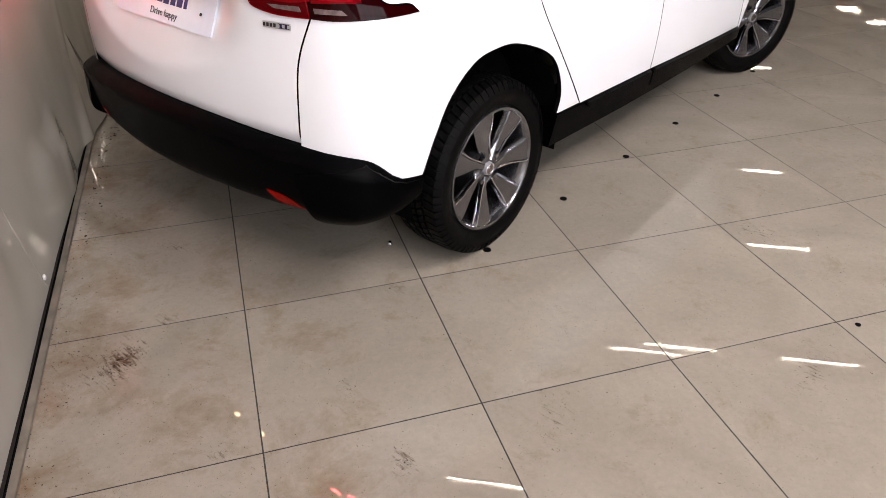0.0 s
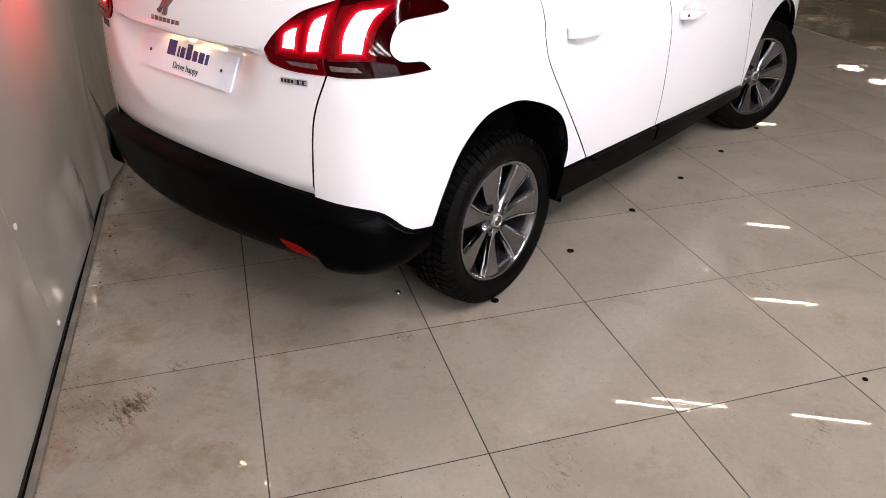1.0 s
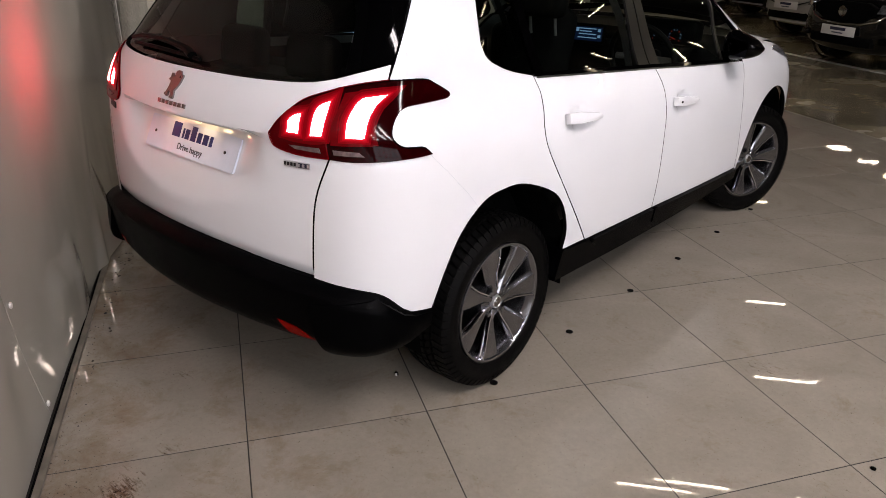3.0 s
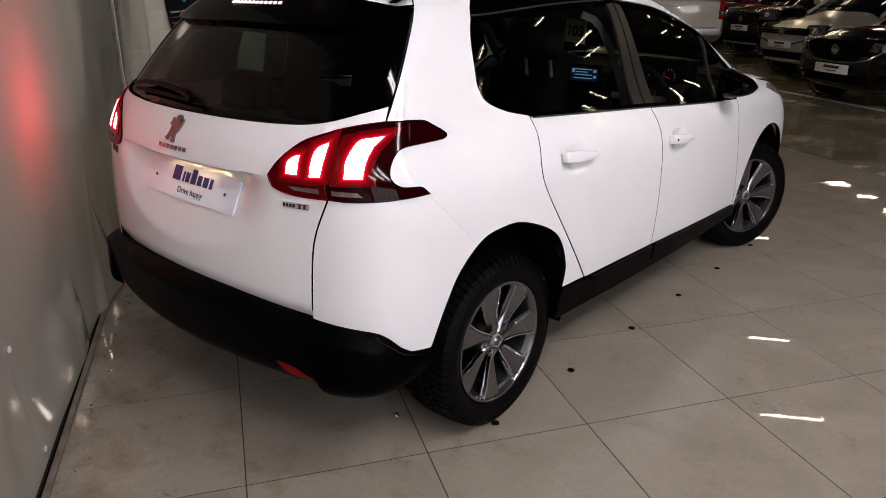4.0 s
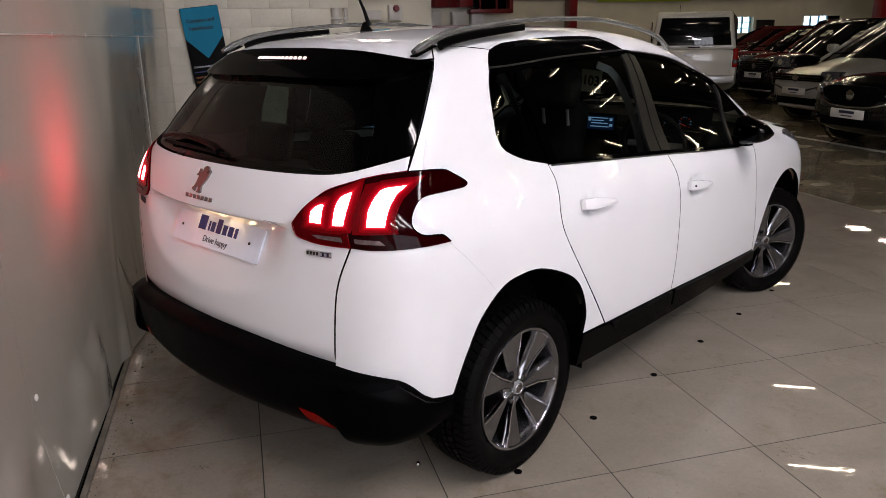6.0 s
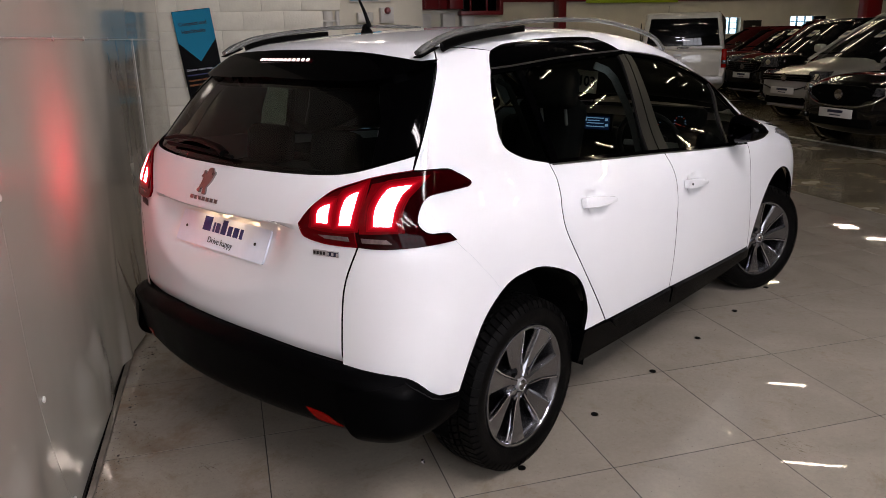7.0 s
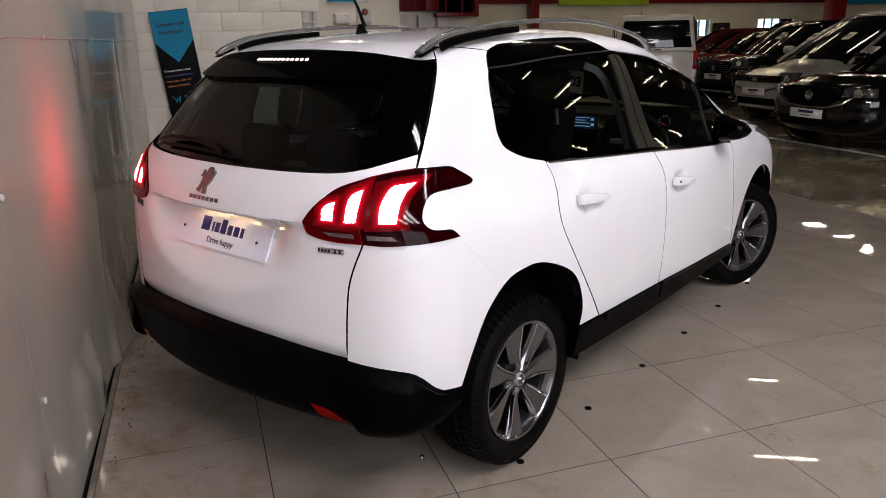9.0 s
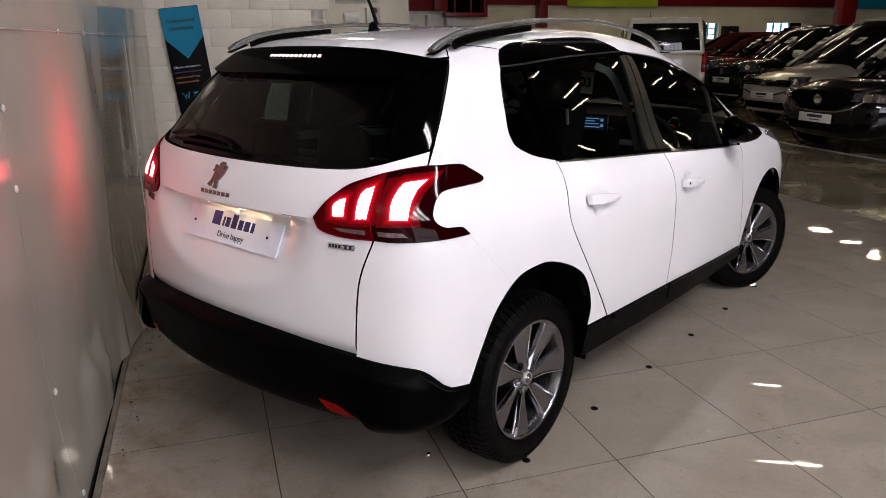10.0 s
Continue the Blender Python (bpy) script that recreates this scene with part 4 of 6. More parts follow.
# tailgate, with the hollow for the plate pressed into it
def plate_hollow(p):
    x, z = np.abs(p[:, 0]), p[:, 2]
    deep = np.clip(-0.612 + (z - 0.856) * 0.475 - p[:, 1], 0, 0.1)
    deep = deep * deep / (deep + 0.006)
    side = np.clip((0.46 - x) / 0.19, 0, 1)
    side = side * side * (3 - 2 * side)
    foot = np.clip((0.632 - z + 0.03 * (x / 0.6) ** 2 * -1) / 0.05, 0, 1)
    return -deep * side * (z < 0.957) - 0.016 * foot * foot


half_gate = TAIL_FOOT + SEAM_LOW + LAMP_IN_LOW + LAMP_IN_TOP + LAMP_OUT_TOP + GLASS_FOOT[::-1]
gate = half_gate + flip(half_gate)
tailgate = panel("tailgate", gate, "tail", WHITE_PAINT, car, "white painted tailgate", step=0.016, lift=plate_hollow)
# rear window: clear middle, black printed flanks, spoiler over it
mid = tail([(46, 1.1235)])[0]
clear_half = [q for q in GLASS_FOOT if q[0] <= mid[0]] + [mid] + tail([(48.5, 1.25), (49, 1.405)])
panel("rear_window", clear_half + flip(clear_half), "tail", REAR_GLASS, car, "dark tinted rear window", off=-0.012, depth=0.0, gap=0.0, step=0.03)
flank = [mid] + [q for q in GLASS_FOOT if q[0] > mid[0]] + [q for q in HATCH_SIDE if 1.155 < q[1] < 1.41] + tail([(49, 1.405), (48.5, 1.25)])
for side in (False, True):
    panel("window_flank", flank, "tail", GLOSS_BLACK, car, "gloss black window surround", off=-0.008, step=0.03, mirror=side)
spoil_low = bend(tail([(66.6, 1.408), (63.0, 1.398), (58.0, 1.382), (50.0, 1.362), (40, 1.355), (20, 1.357), (0, 1.36)]))
half_spoil = SPOILER_TOP + spoil_low
spoiler = panel("spoiler", half_spoil + flip(half_spoil), "tail", GLOSS_BLACK, car, "gloss black tailgate spoiler", gap=0.0, off=0.008, depth=0.05, step=0.02)
led_strip = panel("brake_strip", tail([(-17, 1.409), (-17, 1.423), (21.1, 1.42), (21.1, 1.406)]), "tail", LAMP_DARK, spoiler, "high brake lamp strip", off=0.011, depth=0.004, step=0.03)
for i in range(12):
    a = -15.6 + i * 3.05
    panel("brake_led", tail([(a, 1.413), (a, 1.4195), (a + 1.5, 1.4195), (a + 1.5, 1.413)]), "tail", BRAKE_LED, spoiler, gap=0.0, off=0.014, depth=0.003, step=0.03)

# quarter panels
quarter = SEAM_LOW + LAMP_OUT_LOW[::-1] + LAMP_HOOK[::-1] + HATCH_SIDE + tail([(80, 1.446), (92.0, 1.4345)]) + WIN_REAR + DOOR_REAR + REAR_ARCH + BUMPER_TOP
for side in (False, True):
    wing = panel("rear_wing", quarter, "tail", WHITE_PAINT, car, "white painted rear wing", gap=0.0018, mirror=side, step=0.03)
    q, nq = solve("tail", *np.array(bend(tail([(60.9, 0.914), (62.1, 0.893), (64.3, 0.859), (66.6, 0.819), (68.7, 0.785), (71.0, 0.742), (71.7, 0.728)]), 4)).T)
    part("panel_seam", tube_along([((-1 if side else 1) * a[0], a[1], a[2]) for a in q - nq * 0.0002], 0.0005, 6), BELT_GREY, wing, "fine seam between wing and bumper skin")

# roof with the pillars beside the windscreen
rear_edge, _ = solve("tail", *np.array(SPOILER_TOP).T)
rear_edge = [(float(x), float(y)) for x, y, z in rear_edge]
cant, _ = solve("tail", *np.array(tail([(69.4, 1.445), (80, 1.446), (92.0, 1.4345), (93.2, 1.431)])).T)
cant = [(float(x), float(y)) for x, y, z in cant]
WIN_TOP_XY = bend([(0.532, 0.222), (0.526, 0.45), (0.526, 0.66), (0.533, 0.8), (0.56, 0.875), (0.595, 0.938)]) + bend([(0.6, 1.0), (0.612, 1.094), (0.625, 1.271), (0.643, 1.434), (0.672, 1.68), (0.735, 1.88), (0.76, 1.95)])
half_roof = rear_edge + cant + WIN_TOP_XY + bend([(0.7, 1.99), (0.6, 1.66), (0.5, 1.32), (0.42, 1.235), (0.0, 1.2)])
roof = panel("roof", half_roof + flip([(x, y) for x, y in half_roof]), "top", WHITE_PAINT, car, "white painted roof", gap=0.0, step=0.035)
screen_half = bend([(0.0, 1.205), (0.415, 1.24), (0.495, 1.33), (0.6, 1.66), (0.695, 1.99), (0.5, 2.15), (0.0, 2.25)])
panel("windscreen", screen_half + flip(screen_half), "top", SIDE_GLASS, car, "clear windscreen", off=-0.004, depth=0.0, step=0.06)
hood_half = bend([(0.0, 2.26), (0.5, 2.16), (0.7, 2.0)]) + bend([(0.745, 1.99), (0.74, 2.27), (0.7, 2.67), (0.6, 2.97), (0.0, 3.12)])
panel("bonnet", hood_half + flip(hood_half), "top", WHITE_PAINT, car, "white painted bonnet", step=0.05)

# sides: doors, front wing, sill, glass
DOOR_REAR_SIDE = bend([(0.201, 1.058), (0.206, 1.012), (0.19, 0.968), (0.167, 0.907), (0.187, 0.824), (0.302, 0.652), (0.472, 0.424)])
DOOR_MID = bend([(0.979, 1.003), (0.996, 0.911), (1.007, 0.813), (1.004, 0.703), (1.003, 0.415)])
DOOR_FRONT = bend([(1.84, 0.938), (1.853, 0.79), (1.892, 0.605), (1.93, 0.477), (1.958, 0.378)])
BELT_REAR = bend([(0.201, 1.058), (0.551, 1.033), (0.979, 1.003)])
BELT_FRONT = bend([(0.979, 1.003), (1.293, 0.978), (1.687, 0.95), (1.84, 0.938)])
ARCH_AT, ARCH_R = (2.37, 0.36), 0.385
front_arch = [(ARCH_AT[0] - ARCH_R * math.cos(a), ARCH_AT[1] + ARCH_R * math.sin(a)) for a in np.linspace(-0.1, math.pi + 0.1, 22)]
ROOF_TRIM = [(0.063, 1.374), (0.193, 1.379), (0.5, 1.397), (0.93, 1.409)]
HANDLES = ((0.377, 0.905), (1.158, 0.852))


def handle_hollow(p):
    """Two shallow finger hollows behind the door handles."""
    return -sum(0.022 * np.exp(-(((p[:, 1] - y - 0.005) / 0.05) ** 4) - ((p[:, 2] - z + 0.003) / 0.036) ** 4) for y, z in HANDLES)


for side in (False, True):
    rear_door = panel("rear_door", BELT_REAR + DOOR_MID + DOOR_REAR_SIDE[::-1], "side", WHITE_PAINT, car, "white painted rear door", mirror=side, step=0.016, lift=handle_hollow)
    front_door = panel("front_door", BELT_FRONT + DOOR_FRONT + DOOR_MID[::-1], "side", WHITE_PAINT, car, "white painted front door", mirror=side, step=0.016, lift=handle_hollow)
    panel("front_wing", DOOR_FRONT[::-1] + bend([(1.84, 0.94), (1.9, 1.02), (1.96, 1.045), (2.18, 1.015), (2.66, 0.915), (2.86, 0.82)]) + [(2.91, 0.6), (2.86, 0.45)] + front_arch[::-1], "side", WHITE_PAINT, car, "white painted front wing", mirror=side)
    panel("headlamp", bend([(2.36, 0.938), (2.42, 0.952), (2.5, 0.945), (2.62, 0.91), (2.73, 0.87)], 3) + [(2.71, 0.84), (2.56, 0.872), (2.43, 0.912)], "side", HEAD_GLASS, car, "clear chrome headlamp", off=0.003, depth=0.006, mirror=side, step=0.03)
    sill = panel("sill", [(0.319, 0.428), (0.472, 0.418), (1.0, 0.412), (1.961, 0.374), (1.985, 0.36), (2.0, 0.325), (1.95, 0.312), (1.4, 0.3), (0.8, 0.297), (0.3, 0.302)], "side", BUMPER_BLACK, car, "black plastic sill", off=0.004, depth=0.08, mirror=side)
    panel("door_cladding", [(0.492, 0.419), (0.997, 0.413), (0.997, 0.345), (0.605, 0.361), (0.54, 0.38)], "side", BUMPER_BLACK, rear_door, "black plastic door cladding", off=0.016, depth=0.014, mirror=side)
    panel("door_cladding", [(1.01, 0.413), (1.955, 0.377), (1.955, 0.322), (1.01, 0.343)], "side", BUMPER_BLACK, front_door, "black plastic door cladding", off=0.016, depth=0.014, mirror=side)
    # glass from the tail forward
    panel("quarter_window", bend([(0.193, 1.376), (0.063, 1.372), (0.04, 1.337), (-0.002, 1.21), (-0.003, 1.154), (0.017, 1.123), (0.092, 1.088), (0.206, 1.06)]) + [(0.232, 1.06)], "side", REAR_GLASS, car, "dark quarter window", off=-0.006, gap=0.0, depth=0.004, mirror=side)
    panel("rear_door_window", [(0.193, 1.376), (0.232, 1.06), (0.551, 1.034), (0.93, 1.007), (0.93, 1.406), (0.5, 1.395)], "side", SIDE_GLASS, rear_door, "dark rear door window", off=-0.008, gap=0.0, depth=0.004, mirror=side)
    panel("front_door_window", [(0.93, 1.406), (0.93, 1.007), (1.293, 0.98), (1.60, 0.958)] + bend([(1.69, 1.249), (1.434, 1.325), (1.271, 1.368), (1.094, 1.39), (0.98, 1.4)]), "side", SIDE_GLASS, front_door, "front door window", off=-0.008, gap=0.0, depth=0.004, mirror=side)
    panel("corner_window", [(1.615, 0.957), (1.72, 0.95), (1.89, 1.045), (1.88, 1.077), (1.7, 1.236)], "side", SIDE_GLASS, front_door, "small front corner window", off=-0.008, gap=0.0, depth=0.004, mirror=side)
    panel("roof_flank", bend([(0.063, 1.374), (0.09, 1.405), (0.131, 1.431), (0.222, 1.451), (0.4, 1.463), (0.597, 1.468), (0.782, 1.466), (0.866, 1.449), (0.938, 1.411)]) + ROOF_TRIM[::-1], "side", GLOSS_BLACK, car, "gloss black roof flank", off=0.001, gap=0.001, mirror=side, step=0.03)
    strip = lambda pts, w, dz=0.0: [(a, b + w / 2 + dz) for a, b in pts] + [(a, b - w / 2 + dz) for a, b in reversed(pts)]
    panel("window_trim", strip(bend([(0.063, 1.368), (0.193, 1.373), (0.5, 1.391), (0.93, 1.403)]), 0.014), "side", GLOSS_BLACK, car, "dark trim over the windows", off=0.004, gap=0.0, depth=0.012, mirror=side)
    panel("window_trim", strip(bend([(0.98, 1.398), (1.094, 1.387), (1.271, 1.365), (1.434, 1.322), (1.69, 1.242), (1.87, 1.085)]), 0.014), "side", GLOSS_BLACK, car, "black trim along the front window", off=0.003, gap=0.0, depth=0.012, mirror=side)
    panel("belt_trim", strip(bend([(0.206, 1.064), (0.551, 1.039), (0.979, 1.009), (1.293, 0.984), (1.687, 0.956)]), 0.012), "side", GLOSS_BLACK, car, "black belt moulding", off=0.005, gap=0.0, depth=0.012, mirror=side)
    panel("trim_bead", strip(bend([(0.066, 1.377), (0.193, 1.382), (0.5, 1.4), (0.925, 1.412)]), 0.005), "side", TRIM_BEAD, car, "fine satin bead over the windows", off=0.006, gap=0.0, depth=0.008, mirror=side)
    panel("trim_bead", strip(bend([(0.98, 1.406), (1.094, 1.396), (1.271, 1.374), (1.434, 1.331), (1.69, 1.251)]), 0.004), "side", TRIM_BEAD, car, "fine satin bead over the front window", off=0.005, gap=0.0, depth=0.008, mirror=side)
    panel("trim_bead", strip(bend([(0.215, 1.055), (0.551, 1.031), (0.979, 1.001), (1.293, 0.976), (1.66, 0.95)]), 0.004), "side", TRIM_BEAD, car, "fine satin bead along the belt", off=0.007, gap=0.0, depth=0.008, mirror=side)
    panel("window_divider", [(0.186, 1.37), (0.222, 1.37), (0.259, 1.064), (0.215, 1.066)], "side", GLOSS_BLACK, rear_door, "black window divider", off=0.001, gap=0.0, depth=0.012, mirror=side)
    panel("pillar_cover", [(0.905, 1.4), (0.952, 1.398), (0.944, 1.012), (0.866, 1.02)], "side", SATIN_GREY, rear_door, "dark satin pillar cover", off=0.0, gap=0.001, depth=0.012, mirror=side)
    panel("pillar_cover", [(0.956, 1.398), (0.998, 1.393), (1.028, 1.004), (0.948, 1.01)], "side", SATIN_GREY, front_door, "dark satin pillar cover", off=0.002, gap=0.001, depth=0.012, mirror=side)
    panel("window_bar", [(1.684, 1.25), (1.7, 1.238), (1.622, 0.96), (1.6, 0.962)], "side", SATIN_GREY, front_door, "slim bar between the front windows", off=0.0, gap=0.0, depth=0.012, mirror=side)
    # handles
    s = -1 if side else 1
    for (y, z), door in zip(HANDLES, (rear_door, front_door)):
        p, nrm = solve("side", [y], [z])
        at, out = Vector((s * p[0][0], p[0][1], p[0][2])), Vector((s * nrm[0][0], nrm[0][1], nrm[0][2]))
        m = look(at, at - out) @ pose(0, 0, 0.004, 90, 0, 0)
        shape = [(-0.1, -0.018), (-0.098, 0.019), (-0.03, 0.02), (0.05, 0.013), (0.09, 0.009), (0.104, 0.0), (0.1, -0.009), (0.05, -0.017), (-0.03, -0.021)]
        part("door_handle", prism([(s * x, x * 0.09 - q) for x, q in shape], 0.024, m, 0.006), WHITE_PAINT, door, "white door handle")
        if door is front_door and s > 0:
            part("key_cover", rod(bmesh.new(), 0.005, 0.003, look(at + out * 0.029 + Vector((0, -0.07, 0.004)), at + Vector((0, -0.07, 0.004))), 14), DARK_GAP, door)
    # door mirror
    mirror = bmesh.new()
    bmesh.ops.create_cube(mirror, size=1, matrix=pose(s * 0.905, 1.63, 1.035, 0, s * 4, s * -10) @ Matrix.Diagonal((0.17, 0.13, 0.135, 1)))
    bmesh.ops.bevel(mirror, geom=list(mirror.edges), offset=0.05, segments=4, profile=0.5, affect="EDGES", clamp_overlap=True)
    for v in mirror.verts:
        if v.co.y > 1.65:
            v.co.x += (s * 0.9 - v.co.x) * 0.25
            v.co.z += (1.02 - v.co.z) * 0.3
        v.co.z += (1.02 - v.co.z) * 0.55 * max(0.0, min(1.0, (s * v.co.x - 0.87) / 0.12))
    mirror_ob = part("door_mirror", mirror, GLOSS_BLACK, car, "gloss black door mirror")
    part("mirror_glass", bx((0.11, 0.006, 0.07), (s * 0.895, 1.566, 1.03), (0, s * 4, s * -10), bevel=0.002), MIRROR_GLASS, mirror_ob, "mirror glass")
    part("mirror_foot", tube_along([(s * 0.79, 1.68, 0.975), (s * 0.86, 1.665, 0.985), (s * 0.9, 1.65, 1.01)], 0.022, 10), GLOSS_BLACK, mirror_ob)
    # roof rails with black infill at the foot
    rail_line = bend([(-0.205, 1.432), (-0.13, 1.462), (-0.03, 1.489), (0.18, 1.513), (0.46, 1.53), (0.85, 1.529), (1.12, 1.5), (1.31, 1.464), (1.39, 1.43), (1.43, 1.4)], 5)
    rail = part("roof_rail", blade_along([(s * (0.535 + 0.03 * max(0, y - 1.0)), y, z) for y, z in rail_line], lambda f: 0.0125 - 0.002 * min(1, f * 3), lambda f: (0.0125 - 0.004 * min(1, f * 2.6)) * min(1.0, 0.5 + f * 10) if f < 0.9 else 0.0085 + 0.06 * (f - 0.9)), RAIL_GREY, car, "satin grey roof rail")
    foot_line = [q for q in rail_line if -0.1 < q[0] < 0.36]
    part("rail_infill", blade_along([(s * 0.54, y, z - 0.023) for y, z in foot_line], lambda f: 0.008, lambda f: 0.017 - 0.006 * f), SATIN_BLACK, rail, "black infill under the rail")
    part("rail_foot", bx((0.032, 0.09, 0.005), (s * 0.535, -0.165, 1.434), (19, 0, 0), bevel=0.002), GLOSS_BLACK, rail, "black gasket under the rail")

# tail lamps
for side in (False, True):
    lamp_in = panel("tail_lamp_inner", LAMP_IN_LOW + LAMP_IN_TOP + LAMP_SPLIT[::-1], "tail", LAMP_RED, car, "red tail lamp on the tailgate, lit", off=0.006, gap=0.001, depth=0.03, step=0.02, mirror=side)
    lamp_out = panel("tail_lamp_outer", LAMP_SPLIT + LAMP_OUT_TOP + LAMP_HOOK + LAMP_OUT_LOW, "tail", LAMP_DARK, car, "smoked hook-shaped red tail lamp, lit", off=0.006, gap=0.001, depth=0.03, step=0.02, mirror=side)
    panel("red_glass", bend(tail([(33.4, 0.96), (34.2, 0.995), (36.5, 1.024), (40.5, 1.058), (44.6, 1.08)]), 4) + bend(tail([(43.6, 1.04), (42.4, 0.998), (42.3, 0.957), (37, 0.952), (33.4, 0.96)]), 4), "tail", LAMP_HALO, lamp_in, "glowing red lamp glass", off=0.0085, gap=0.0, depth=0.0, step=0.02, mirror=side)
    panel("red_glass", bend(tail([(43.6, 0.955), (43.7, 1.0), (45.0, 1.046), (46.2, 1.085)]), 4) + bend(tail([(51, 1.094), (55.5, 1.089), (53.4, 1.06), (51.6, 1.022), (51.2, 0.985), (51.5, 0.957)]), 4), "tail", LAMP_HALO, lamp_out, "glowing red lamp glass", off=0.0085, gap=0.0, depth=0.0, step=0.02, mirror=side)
    for outline, holder in (
            (bend(tail([(35.1, 0.974), (35.3, 1.008), (36.8, 1.026), (38.4, 1.032)]), 3) + bend(tail([(38.0, 1.005), (37.8, 0.974)]), 3), lamp_in),
            (bend(tail([(39.7, 0.972), (40.2, 1.019), (41.4, 1.053), (44.0, 1.07)]), 3) + bend(tail([(42.8, 1.013), (42.2, 0.975)]), 3), lamp_in),
            (bend(tail([(45.9, 0.974), (46.4, 1.024), (48.7, 1.071), (51.4, 1.079), (54.3, 1.081)]), 3) + bend(tail([(51.8, 1.055), (50.3, 1.021), (49.4, 0.973)]), 3), lamp_out)):
        panel("claw", outline, "tail", LAMP_LIT, holder, "lit claw of the tail lamp", off=0.0115, gap=0.0028, depth=0.002, step=0.02, mirror=side)
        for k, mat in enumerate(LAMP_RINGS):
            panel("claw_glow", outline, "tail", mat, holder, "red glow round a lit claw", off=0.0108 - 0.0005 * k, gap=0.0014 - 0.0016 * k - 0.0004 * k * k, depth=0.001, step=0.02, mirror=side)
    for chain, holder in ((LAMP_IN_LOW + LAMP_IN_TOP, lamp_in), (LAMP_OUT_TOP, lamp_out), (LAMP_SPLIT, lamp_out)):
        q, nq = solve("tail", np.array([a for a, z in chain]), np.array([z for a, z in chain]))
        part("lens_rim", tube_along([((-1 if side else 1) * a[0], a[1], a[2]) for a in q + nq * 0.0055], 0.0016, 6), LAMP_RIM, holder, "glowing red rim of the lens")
    panel("reverse_lamp", tail([(35.6, 0.943), (37.0, 0.934), (41.8, 0.932), (41.5, 0.945)]), "tail", LAMP_CLEAR, lamp_in, "clear reverse lamp", off=0.0085, gap=0.0, depth=0.003, step=0.02, mirror=side)
    panel("reverse_lamp", tail([(43.9, 0.944), (48.3, 0.941), (49.2, 0.929), (44.1, 0.931)]), "tail", LAMP_CLEAR, lamp_out, "clear reverse lamp", off=0.0085, gap=0.0, depth=0.003, step=0.02, mirror=side)

# bumper with its ledge
top_half = bend(tail([(0, 0.59), (10, 0.588), (20, 0.582), (31, 0.566), (39.2, 0.556)])) + BUMPER_TOP[::-1]
foot_half = bend(tail([(60.0, 0.39), (55, 0.36), (47, 0.336), (42, 0.33), (37, 0.335), (31, 0.35), (17, 0.362), (0, 0.365)]))
_tz = np.array(top_half)


def bumper_lift(p):
    f = np.abs(np.degrees(np.arctan2(p[:, 0], AXIS_Y - p[:, 1])))
    top = np.interp(f, _tz[:, 0] / ROUND, _tz[:, 1])
    below = np.clip((top - p[:, 2]) / 0.03, 0, 1)
    out = 0.05 * np.sqrt(below)
    fade = np.clip((f - 50) / 10, 0, 1)
    out = out * (1 - 0.8 * fade)
    tuck = np.clip((0.4 - p[:, 2]) / 0.07, 0, 1) ** 2 * 0.035
    under = np.clip(top - 0.035 - p[:, 2], 0, 1) * 0.1 * (1 - fade)
    return out - under - tuck


def corner_lift(p):
    """The flat facet at each end of the bumper: it leans outwards towards its foot."""
    f = np.abs(np.degrees(np.arctan2(p[:, 0], AXIS_Y - p[:, 1])))
    crease = np.interp(f, [39.4, 44.9, 50.4], [0.49, 0.513, 0.523])
    lean = np.clip(crease - p[:, 2], 0, 0.14) * np.clip((58 - f) / 10, 0, 1)
    return bumper_lift(p) + 0.004 + 0.22 * lean


bumper = panel("rear_bumper", top_half + foot_half + flip(top_half + foot_half), "tail", BUMPER_BLACK, car, "grained black plastic rear bumper", gap=0.0, depth=0.07, step=0.0125, lift=bumper_lift)
corner = bend(tail([(39.4, 0.49), (44.9, 0.513), (50.4, 0.523)]), 4) + tail([(52.2, 0.5), (54.8, 0.46), (57.0, 0.442), (60.7, 0.433), (60.0, 0.386), (55, 0.357), (47, 0.334), (43.2, 0.33), (41.2, 0.4)])
for side in (False, True):
    panel("bumper_corner", corner, "tail", BUMPER_BLACK, bumper, "faceted black bumper corner", gap=0.0, depth=0.03, step=0.0125, mirror=side, lift=corner_lift)
for side in (False, True):
    panel("reflector", bend(tail([(32.3, 0.412), (36.4, 0.402), (38.6, 0.378), (39.6, 0.362)]), 3) + tail([(36.8, 0.36), (34.3, 0.368)]), "tail", REFLECTOR_RED, bumper, "red bumper reflector", gap=0.0, off=0.0, depth=0.01, step=0.02, mirror=side, lift=lambda p: bumper_lift(p) + 0.002)

# plate, lamps over it, badges
plate_up = Vector((0, 0.048, 0.101)).normalized()
plate_m = look((0.005, -0.622, 0.861), (0.005, -0.622 + plate_up.z, 0.861 - plate_up.y))  # x right, y up the plate, z towards the viewer
plate_ob = part("show_plate", prism([(0.26 * sx - sx * k, 0.0555 * sz - sz * q) for sx, sz, ks in ((-1, -1, 0), (1, -1, 1), (1, 1, 0), (-1, 1, 1)) for k, q in (((0.0, 0.008), (0.0025, 0.0025), (0.008, 0.0)) if ks == 0 else ((0.008, 0.0), (0.0025, 0.0025), (0.0, 0.008)))], 0.006, plate_m @ pose(0, 0, -0.006, 90)), PLATE_WHITE, car, "white show plate with blue lettering")
widths = [(-0.092, 0.052), (-0.05, 0.011), (-0.027, 0.026), (0.009, 0.032), (0.045, 0.027), (0.08, 0.031), (0.111, 0.018)]
